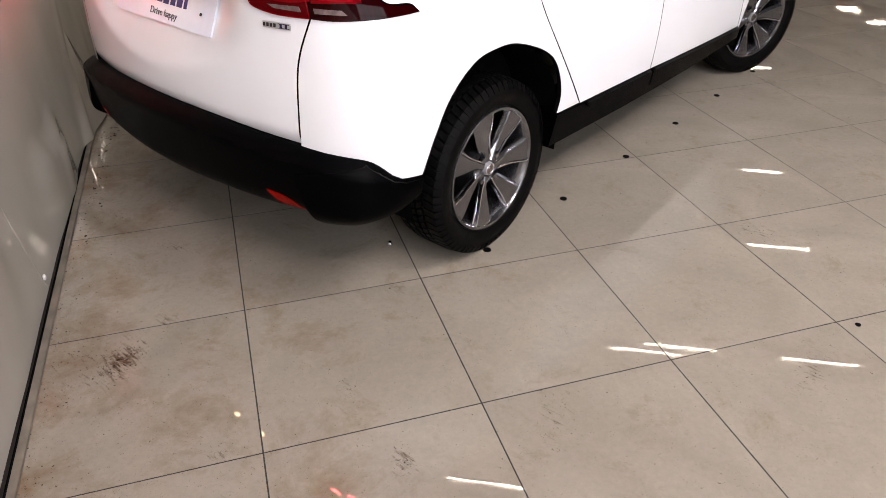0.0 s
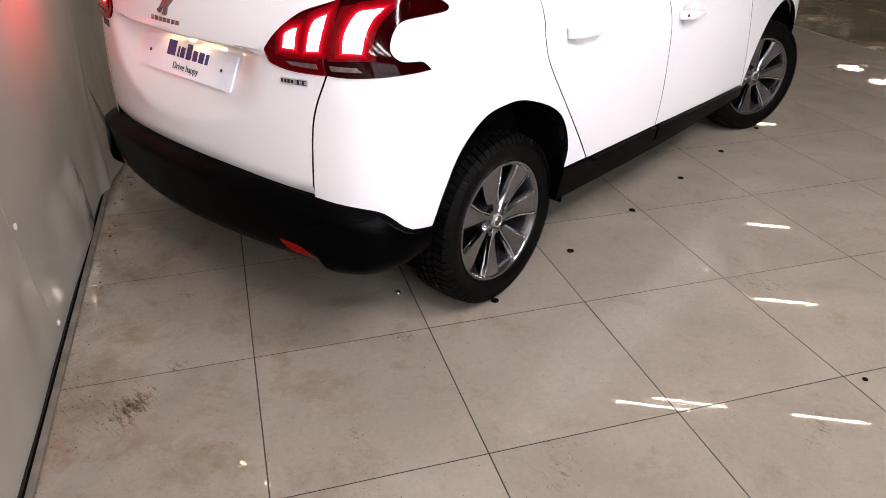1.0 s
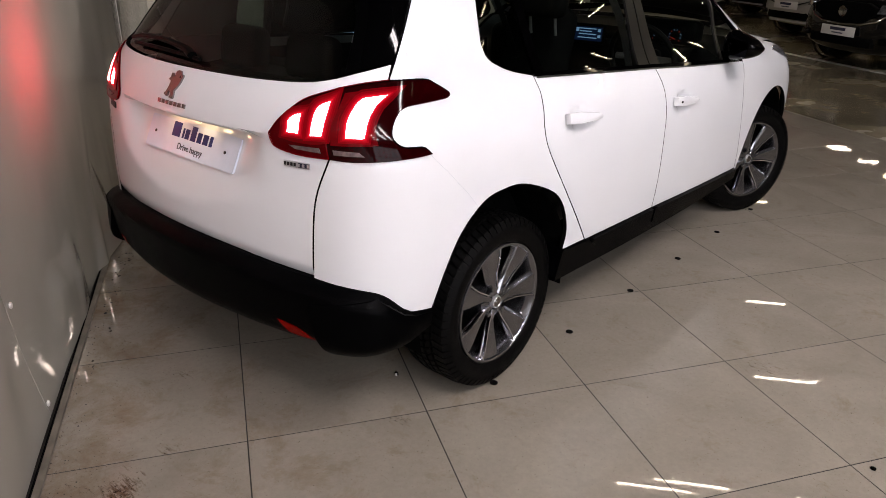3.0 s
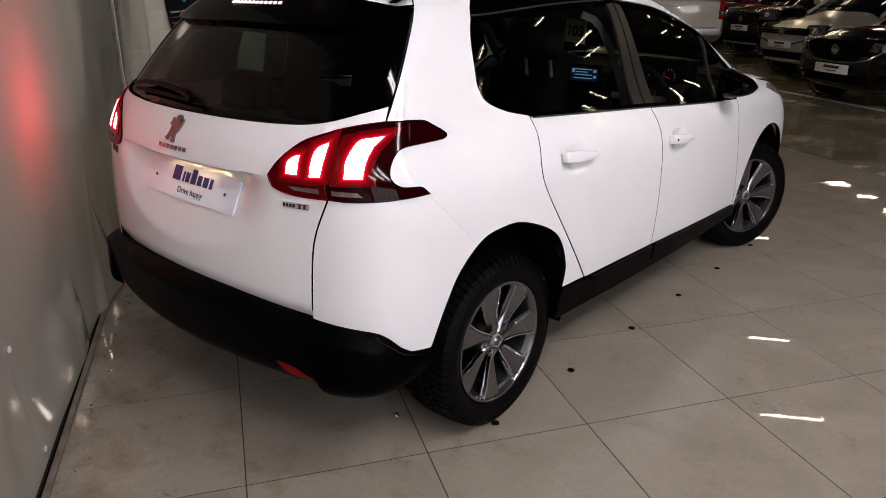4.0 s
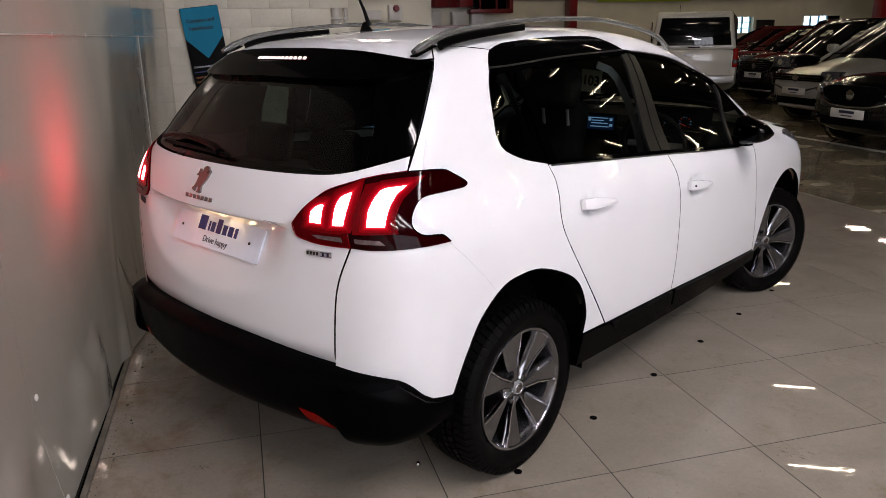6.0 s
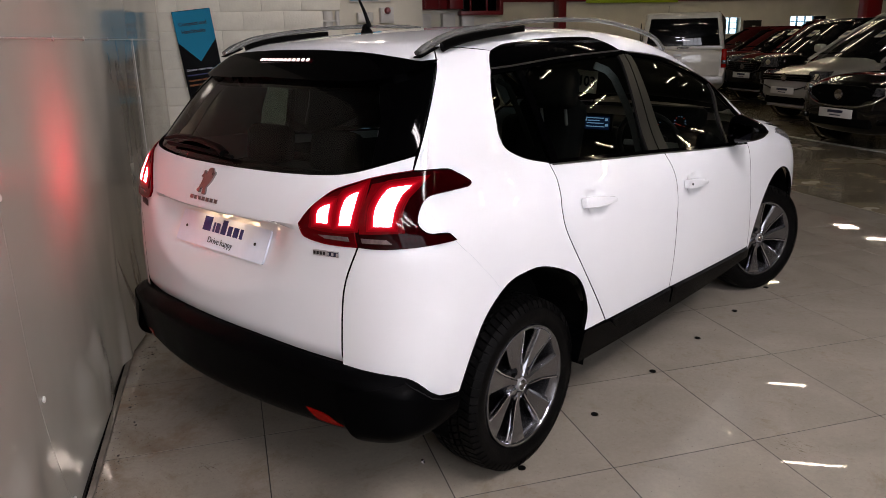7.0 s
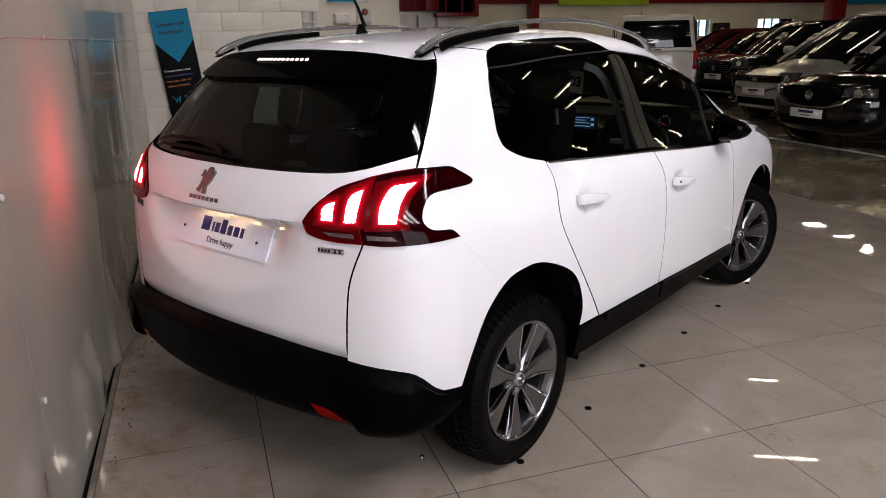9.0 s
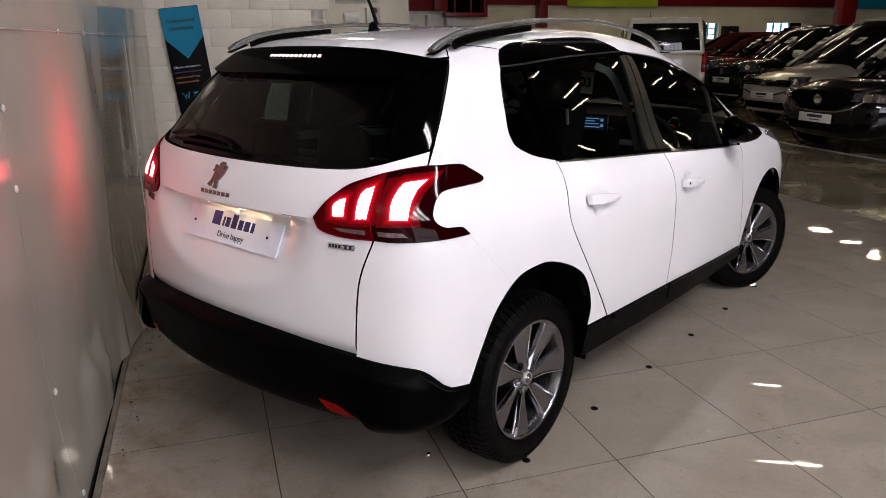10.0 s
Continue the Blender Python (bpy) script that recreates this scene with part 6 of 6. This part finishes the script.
def glasshouse(base, top, z0, z1, wb, wt, bow=0.17):
    """A glazed cabin whose windscreen and rear window bow outwards in plan and whose sides lean in."""
    bm = bmesh.new()
    rings = []
    for f in np.linspace(0, 1, 8):
        y0, y1, w, z = base[0] + (top[0] - base[0]) * f, base[1] + (top[1] - base[1]) * f, wb + (wt - wb) * f + 0.025 * math.sin(math.pi * f), z0 + (z1 - z0) * f
        y0 -= 0.03 * math.sin(math.pi * f)
        xs = np.linspace(-1, 1, 13)
        ring = [(w * x, y0 + bow * x * x) for x in xs] + [(w, y0 + bow + (y1 - y0 - 1.6 * bow) * g) for g in (0.25, 0.5, 0.75)]
        ring += [(-w * x, y1 - 0.6 * bow * x * x) for x in xs] + [(-w, y0 + bow + (y1 - y0 - 1.6 * bow) * g) for g in (0.75, 0.5, 0.25)]
        rings.append([bm.verts.new((x, y, z)) for x, y in ring])
    n = len(rings[0])
    for a, b in zip(rings, rings[1:]):
        for i in range(n):
            bm.faces.new((a[i], a[(i + 1) % n], b[(i + 1) % n], b[i]))
    bm.faces.new(rings[0][::-1])
    bm.faces.new(rings[-1])
    bmesh.ops.recalc_face_normals(bm, faces=bm.faces)
    return bm


def road_wheel(parent, x, y, r=0.34):
    w = part("wheel", revolve([(0.001, 0.03), (0.05, 0.035), (0.2, 0.05), (0.225, 0.07), (0.22, -0.08)], 28, pose(x, y, r, 0, 0, 0 if x > 0 else 180)), RIM_GREY, parent, "alloy wheel")
    part("tyre", revolve([(0.222, 0.07), (0.25, 0.1), (r - 0.03, 0.1), (r, 0.075), (r, -0.075), (r - 0.04, -0.1), (0.222, -0.08)], 32, pose(x, y, r, 0, 0, 0 if x > 0 else 180)), RUBBER, w)


def parked_car(label, at, turn, paint, L=4.5, W=0.92, H=1.66, belt=1.06, nose=0.98, screen=1.05, lean=0.95, tail_lean=0.35, grille=0.6, plate_z=0.48, silver_bar=False, rails=False, lamp=(0.34, 0.16), papers=(), gz=0.74, gh=0.2, bars=4, wing=False, post=0.035):
    """Nose at y = 0 looking along -y, body running along +y."""
    c = empty("parked_car", HALL @ pose(*at, 0, 0, 0, turn), label, "car", "parked cars across the hall")
    body = part("body", loft([(0.0, W * 0.5, 0.36, nose * 0.72), (0.05, W * 0.66, 0.28, nose * 0.83), (0.15, W * 0.81, 0.22, nose * 0.9), (0.34, W * 0.93, 0.19, nose * 0.955), (0.7, W, 0.19, nose), (screen, W, 0.19, belt - 0.07), (L * 0.6, W, 0.19, belt - 0.06), (L - 0.4, W * 0.97, 0.2, belt - 0.05), (L - 0.06, W * 0.88, 0.3, belt - 0.08), (L, W * 0.78, 0.4, belt - 0.14)]), paint, c)
    base, top = (screen - 0.1, L - 0.12), (screen + lean, L - 0.12 - tail_lean)
    part("window_glass", glasshouse(base, top, belt - 0.14, H - 0.03, W * 0.91, W * 0.71), CAR_GLASS, c, "dark glazed cabin")
    part("roof", cabin_mesh((top[0] - 0.02, top[1] + 0.08), (top[0] + 0.15, top[1] - 0.02), H - 0.07, H, W * 0.73, W * 0.66, 0.03), paint, c)
    for s in (1, -1):
        part("pillar", tube_along([(s * W * 0.92, base[0] + 0.1, belt - 0.12), (s * (W * 0.81 + 0.02), (base[0] + top[0]) / 2 + 0.14, (belt + H) / 2 - 0.05), (s * W * 0.71, top[0] + 0.17, H - 0.05), (s * W * 0.7, top[0] + 0.6, H - 0.03), (s * W * 0.7, top[1], H - 0.05), (s * W * 0.88, base[1] - 0.02, belt - 0.02)], post, 8), paint, c)
        part("centre_pillar", tube_along([(s * W * 0.91, screen + lean * 1.25, belt), (s * W * 0.71, screen + lean * 1.32, H - 0.06)], 0.03, 8), GLOSS_BLACK, c)
        m = part("door_mirror", bx((0.2, 0.14, 0.14), (s * (W + 0.07), screen + 0.35, belt + 0.07), bevel=0.05, segments=3), paint, c)
        part("mirror_glass", bx((0.15, 0.006, 0.1), (s * (W + 0.07), screen + 0.422, belt + 0.07)), CHROME, m)
        hl = part("headlamp", cabin_mesh((0.07, 0.42), (0.12, 0.46), nose * 0.74, nose * 0.74 + lamp[1], lamp[0] / 2, lamp[0] / 2 - 0.03, 0.02), HEADLAMP, c, "clear headlamp")
        hl.matrix_basis = pose(s * (W * 0.72), 0.02, 0.0, 0, 0, s * 24)
        part("lamp_lens", rod(bmesh.new(), 0.05, 0.05, pose(0, 0.085, nose * 0.74 + lamp[1] / 2, 90), 20), CHROME, hl)
        fog = part("fog_lamp", bx((0.16, 0.06, 0.07), (s * W * 0.68, 0.06, 0.4), (0, 0, s * 18), bevel=0.02), GLOSS_BLACK, c)
        for y in (0.85, L - 0.85):
            road_wheel(c, s * (W - 0.09), y)
            part("wheel_arch", revolve([(0.4, -0.02), (0.4, 0.03), (0.37, 0.03)], 32, pose(s * (W - 0.01), y, 0.36, 0, 0, 0 if s > 0 else 180)), GLOSS_BLACK, c)
        if rails:
            part("roof_rail", tube_along([(s * W * 0.66, top[0] + 0.25, H - 0.01), (s * W * 0.67, top[0] + 0.4, H + 0.04), (s * W * 0.67, top[1] - 0.3, H + 0.04), (s * W * 0.66, top[1] - 0.1, H)], 0.018, 8), BRUSHED, c)
    if wing:
        shield = [(-0.34, 0.11), (0.34, 0.11), (0.47, 0.06), (0.45, -0.02), (0.3, -0.11), (0.14, -0.135), (-0.14, -0.135), (-0.3, -0.11), (-0.45, -0.02), (-0.47, 0.06)]
        g = part("grille", prism(shield, 0.06, pose(0, -0.018, nose * gz), 0.006), DARK_GAP, c, "dark shield-shaped grille")
    else:
        g = part("grille", bx((grille * 2 * 0.8, 0.08, gh), (0, 0.015, nose * gz), bevel=0.03), GLOSS_BLACK, c, "dark grille")
    for i in range(bars):
        part("grille_bar", bx((grille * 1.5, 0.012, 0.008), (0, -0.028, nose * gz + gh * ((i + 0.5) / bars - 0.5) * 0.8), bevel=0.003), SATIN_GREY, g)
    part("front_emblem", revolve([(0.001, 0.0), (0.05, 0.0), (0.06, 0.006), (0.066, 0.0)], 24, pose(0, -0.035, nose * gz, 0, 0, -90)), DARK_CHROME, g, "plain round emblem")
    part("grille_surround", tube_along([(s * q, -0.03 + 0.22 * (q / 0.8) ** 3, nose * gz - 0.115 + h) for s, q, h in [(-1, 0.72, 0.17), (-1, 0.6, 0.12), (-1, 0.48, 0.03), (-1, 0.3, -0.015), (1, 0.0, -0.03), (1, 0.3, -0.015), (1, 0.48, 0.03), (1, 0.6, 0.12), (1, 0.72, 0.17)]] if wing else [(-grille * 0.95, 0.0, nose * 0.74 + 0.11), (-grille * 0.8, -0.03, nose * 0.74 - 0.06), (-grille * 0.4, -0.035, nose * 0.74 - 0.13), (0, -0.04, nose * 0.74 - 0.145), (grille * 0.4, -0.035, nose * 0.74 - 0.13), (grille * 0.8, -0.03, nose * 0.74 - 0.06), (grille * 0.95, 0.0, nose * 0.74 + 0.11)], 0.012, 8), CHROME if silver_bar else SATIN_GREY, g)
    part("lower_intake", bx((W * 1.05, 0.1, 0.13), (0, 0.045, 0.37), bevel=0.03), DARK_GAP, c)
    if not wing:
        part("skid_strip", bx((W * 1.0, 0.06, 0.03), (0, 0.06, 0.275), bevel=0.01), BRUSHED, c)
    pl = part("show_plate", bx((0.52, 0.012, 0.111), (0, -0.045, plate_z), bevel=0.003), STEEL_WHITE, c, "white show plate with plain bars")
    part("name_bar", bx((0.24, 0.002, 0.034), (0, -0.0525, plate_z + 0.02)), NAVY, pl, "plain dark bar")
    part("grey_bar", bx((0.17, 0.002, 0.014), (0, -0.0525, plate_z - 0.025)), INK_GREY, pl, "plain grey bar")
    for x, f in papers:
        y, z = base[0] + (top[0] - base[0]) * f, belt - 0.08 + (H - belt + 0.05) * f
        ang = math.degrees(math.atan2(top[0] - base[0], H - belt + 0.05))
        pc = part("window_card", bx((0.15, 0.004, 0.22), (x, y - 0.035, z + 0.03), (-ang, 0, 0)), PAPER, c, "paper price card in the windscreen")
        part("card_bar", bx((0.1, 0.002, 0.08), (x, y - 0.041, z + 0.04), (-ang, 0, 0)), INK_GREY, pc, "plain grey bar")
    for s in (1, -1):
        part("wiper", tube_along([(s * 0.1 - 0.3, base[0] - 0.02, belt - 0.01), (s * 0.1 + 0.2, base[0] + 0.05, belt + 0.03)], 0.01, 6), DARK_GAP, c)
    return c


# heading towards the tiled bay
parked_car("black parked SUV with a chrome-edged grille", (6.85, 4.65), -90, DARK_PAINT, L=4.55, W=0.92, H=1.63, screen=1.5, lean=1.0, plate_z=0.47, silver_bar=True, nose=0.94, belt=1.02, papers=(), wing=True, bars=0, gh=0.24, lamp=(0.4, 0.1))
parked_car("silver parked van with roof rails and a price card", (8.35, 7.35), -90, SILVER_PAINT, L=4.4, W=0.84, H=1.73, belt=1.08, nose=0.91, screen=1.12, lean=1.15, tail_lean=0.12, plate_z=0.52, rails=True, post=0.028, gz=0.8, gh=0.11, bars=2, grille=0.66, papers=((-0.5, 0.5), (0.25, 0.5)))
parked_car("black parked SUV with round headlamps and price cards", (10.0, 10.5), -90, DARK_PAINT, L=4.3, W=0.91, H=1.68, belt=1.08, nose=1.02, plate_z=0.58, lamp=(0.36, 0.2), papers=((-0.45, 0.6), (0.2, 0.55)))
parked_car("dark red parked hatchback car", (11.6, 13.6), -90, WINE_PAINT, L=4.2, W=0.9, H=1.55, plate_z=0.5, papers=((0.3, 0.6),))
parked_car("black parked hatchback car", (13.2, 16.6), -90, DARK_PAINT, L=4.2, W=0.9, H=1.58, plate_z=0.5)
parked_car("black parked car behind the first row", (15.6, 10.0), -90, DARK_PAINT, L=4.3, W=0.9, H=1.6, plate_z=0.5)
parked_car("dark parked car behind the first row", (17.2, 13.4), -90, WINE_PAINT, L=4.3, W=0.9, H=1.56, plate_z=0.5)
parked_car("black parked car behind the first row", (13.9, 7.0), -90, DARK_PAINT, L=4.4, W=0.91, H=1.66, plate_z=0.5)


def pickup():
    """Seen from behind: tail at y = 0 looking along -y, cab along +y."""
    c = empty("pickup_truck", HALL @ pose(8.82, 10.97, 0, 0, 0, -30), "white pickup truck with a white canopy over its bed", "pickup truck", "parked cars across the hall")
    W = 0.88
    part("body", loft([(0.0, W * 0.97, 0.5, 1.1), (0.1, W, 0.42, 1.12), (1.6, W, 0.35, 1.12), (4.3, W, 0.35, 1.1), (5.0, W * 0.95, 0.4, 1.0), (5.1, W * 0.9, 0.5, 0.9)], power=6), CREAM_PAINT, c)
    part("canopy", cabin_mesh((0.02, 1.75), (0.16, 1.75), 1.1, 1.86, W * 0.96, W * 0.84, 0.07), CREAM_PAINT, c, "white canopy")
    part("cab", cabin_mesh((1.8, 4.0), (1.95, 3.1), 1.05, 1.8, W * 0.95, W * 0.76, 0.08), CREAM_PAINT, c, "white cab")
    part("canopy_window", prism([(-0.74, 0), (0.74, 0), (0.66, 0.56), (-0.66, 0.56)], 0.03, pose(0, -0.012, 1.19, -10.5), 0.01), CAR_GLASS, c, "dark canopy window")
    for s in (1, -1):
        part("side_window", prism([(0, 0), (1.45, 0), (1.35, 0.42), (0.1, 0.42)], 0.02, pose(s * (W * 0.955 + (0.012 if s > 0 else 0)), 0.2, 1.27, 0, -s * 9, 90), 0.006), CAR_GLASS, c, "dark canopy side window")
        part("side_window", prism([(0, 0), (1.6, 0), (1.0, 0.42), (0.15, 0.42)], 0.02, pose(s * (W * 0.93 + 0.012), 2.1, 1.2, 0, -s * 12, 90), 0.006), CAR_GLASS, c, "dark cab window")
        tl = part("tail_lamp", bx((0.1, 0.12, 0.38), (s * (W - 0.05), 0.03, 0.93), bevel=0.02), REFLECTOR_RED, c, "red tail lamp")
        part("lamp_clear", bx((0.085, 0.02, 0.08), (s * (W - 0.05), -0.035, 0.86), bevel=0.006), HEADLAMP, tl)
        for y in (1.0, 4.1):
            road_wheel(c, s * (W - 0.1), y, 0.37)
    part("tailgate", bx((1.5, 0.05, 0.5), (0, -0.005, 0.83), bevel=0.02), CREAM_PAINT, c)
    part("tailgate_handle", bx((0.16, 0.04, 0.05), (-0.1, -0.04, 1.0), bevel=0.01), BRUSHED, c, "metal tailgate handle")
    part("canopy_handle", bx((0.24, 0.03, 0.025), (0, -0.02, 1.15), bevel=0.006), GLOSS_BLACK, c)
    part("rear_bumper", bx((1.66, 0.16, 0.16), (0, -0.08, 0.5), bevel=0.03), BRUSHED, c, "steel rear bumper")
    part("canopy_aerial", rod(bmesh.new(), 0.004, 0.16, pose(-0.3, 0.4, 1.93), 6), DARK_GAP, c)


pickup()

ORANGE_INK = shader("orange_ink", (0.55, 0.2, 0.06), 0.6, spread=0.05, scale=30)
# free-standing poster board leaning by the block wall
poster = empty("poster_board", HALL @ pose(-0.54, BLOCK_W - 0.12, 0, 0, -6, 0), "tall printed board in blue and black by the block wall", "poster")
part("board", bx((0.4, 0.02, 1.82), (0, 0, 0.91), bevel=0.004), DARK_BOARD, poster, "black printed board")
part("blue_field", prism([(-0.198, 1.815), (0.198, 1.815), (0.198, 1.5), (0.0, 1.28), (-0.198, 1.5)], 0.003, pose(0, -0.0135, 0)), BLUE_PANEL, poster, "blue arrow-shaped field")
for body, size, x, z, mat in (("Compact and", 0.054, -0.155, 1.68, INK_BLACK), ("Hatchbacks", 0.054, -0.14, 1.6, INK_BLACK), ("Choose reassurance.", 0.033, -0.17, 1.2, PLATE_WHITE), ("Used cars with the", 0.033, -0.17, 1.09, ORANGE_INK), ("highest standards.", 0.033, -0.17, 1.04, ORANGE_INK)):
    part("lettering", text_mesh(body, size, pose(x, -0.0145, z, 90), align="LEFT", bold=0.03 if size > 0.05 else 0.0), mat, poster, "printed lettering")
part("blue_bar", bx((0.29, 0.002, 0.011), (-0.03, -0.0145, 1.145)), INK_BLUE, poster, "plain blue bar")
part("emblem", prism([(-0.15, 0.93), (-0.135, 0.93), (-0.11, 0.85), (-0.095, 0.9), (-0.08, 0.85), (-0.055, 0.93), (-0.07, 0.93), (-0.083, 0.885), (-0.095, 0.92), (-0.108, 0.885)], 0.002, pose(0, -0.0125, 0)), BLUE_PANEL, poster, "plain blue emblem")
part("blue_bar", bx((0.14, 0.002, 0.02), (0.05, -0.0145, 0.915)), BLUE_PANEL, poster, "plain blue bar")
part("blue_bar", bx((0.14, 0.002, 0.02), (0.05, -0.0145, 0.875)), BLUE_PANEL, poster, "plain blue bar")
part("board_foot", bx((0.4, 0.3, 0.02), (0, 0, 0.01), bevel=0.004), DARK_BOARD, poster)


# ---- floor tiles, last ----
TILE_U, TILE_W, U_LINE, W_LINE = 0.588, 0.618, 0.14, -0.784
tiled = empty("floor_tiles", pose(0, 0, 0, 0, 0, 58.02), "pale beige-grey polished porcelain floor tiles with dark joints", "tiled floor", kind="structure")
part("bed", bx((TILE_EDGE + 1.2, BLOCK_W + 6.8, 0.006), ((TILE_EDGE - 1.2) / 2, (BLOCK_W - 6.8) / 2, -0.0038)), GROUT, tiled, "dark joint bed")


def tile_mesh(du, dw):
    bm = bx((du - 0.0039, dw - 0.0039, 0.008), (0, 0, -0.004), bevel=0.0004, segments=1)
    return bm


tile_me = {}
for i in range(-2, 8):
    u0, u1 = U_LINE + i * TILE_U, min(U_LINE + (i + 1) * TILE_U, TILE_EDGE)
    if u1 - u0 < 0.05:
        continue
    for j in range(-10, 12):
        w0, w1 = W_LINE + j * TILE_W, min(W_LINE + (j + 1) * TILE_W, BLOCK_W - 0.02)
        if w1 - w0 < 0.05:
            continue
        key = (round(u1 - u0, 3), round(w1 - w0, 3))
        ob = part("tile", tile_me.get(key) or tile_mesh(*key), TILE_MAT, tiled)
        tile_me[key] = ob.data
        ob.location = ((u0 + u1) / 2, (w0 + w1) / 2, 0)
hall(part("floor_edge_trim", bx((0.02, 12.6, 0.012), (TILE_EDGE + 0.012, -0.3, -0.003), bevel=0.002), TRIM_ALU, label="metal edge strip between tiles and concrete"), category="trim")

# dark drilled plugs in the tiles, a line of them beside the car
for i, y in enumerate((-0.01, 0.49, 1.0, 1.49, 1.975, 2.47)):
    p = empty("floor_plug", pose(0.803, y, 0.001), "round black plug set in the tiled floor", "floor plug", "floor plugs beside the car")
    part("cap", rod(bmesh.new(), 0.0145, 0.003, pose(0, 0, 0.0005), 20), DARK_GAP, p)
p = empty("floor_plug", pose(1.942, 0.402, 0.001), "round black plug set in the tiled floor", "floor plug", "floor plugs beside the car")
part("cap", rod(bmesh.new(), 0.0085, 0.003, pose(0, 0, 0.0005), 20), DARK_GAP, p)
stud = empty("floor_stud", pose(0.505, -0.207, 0), "small bright steel stud on a tile", "stud")
part("stud_head", rod(bmesh.new(), 0.009, 0.008, pose(0, 0, 0.004), 16, 0.006), CHROME, stud)
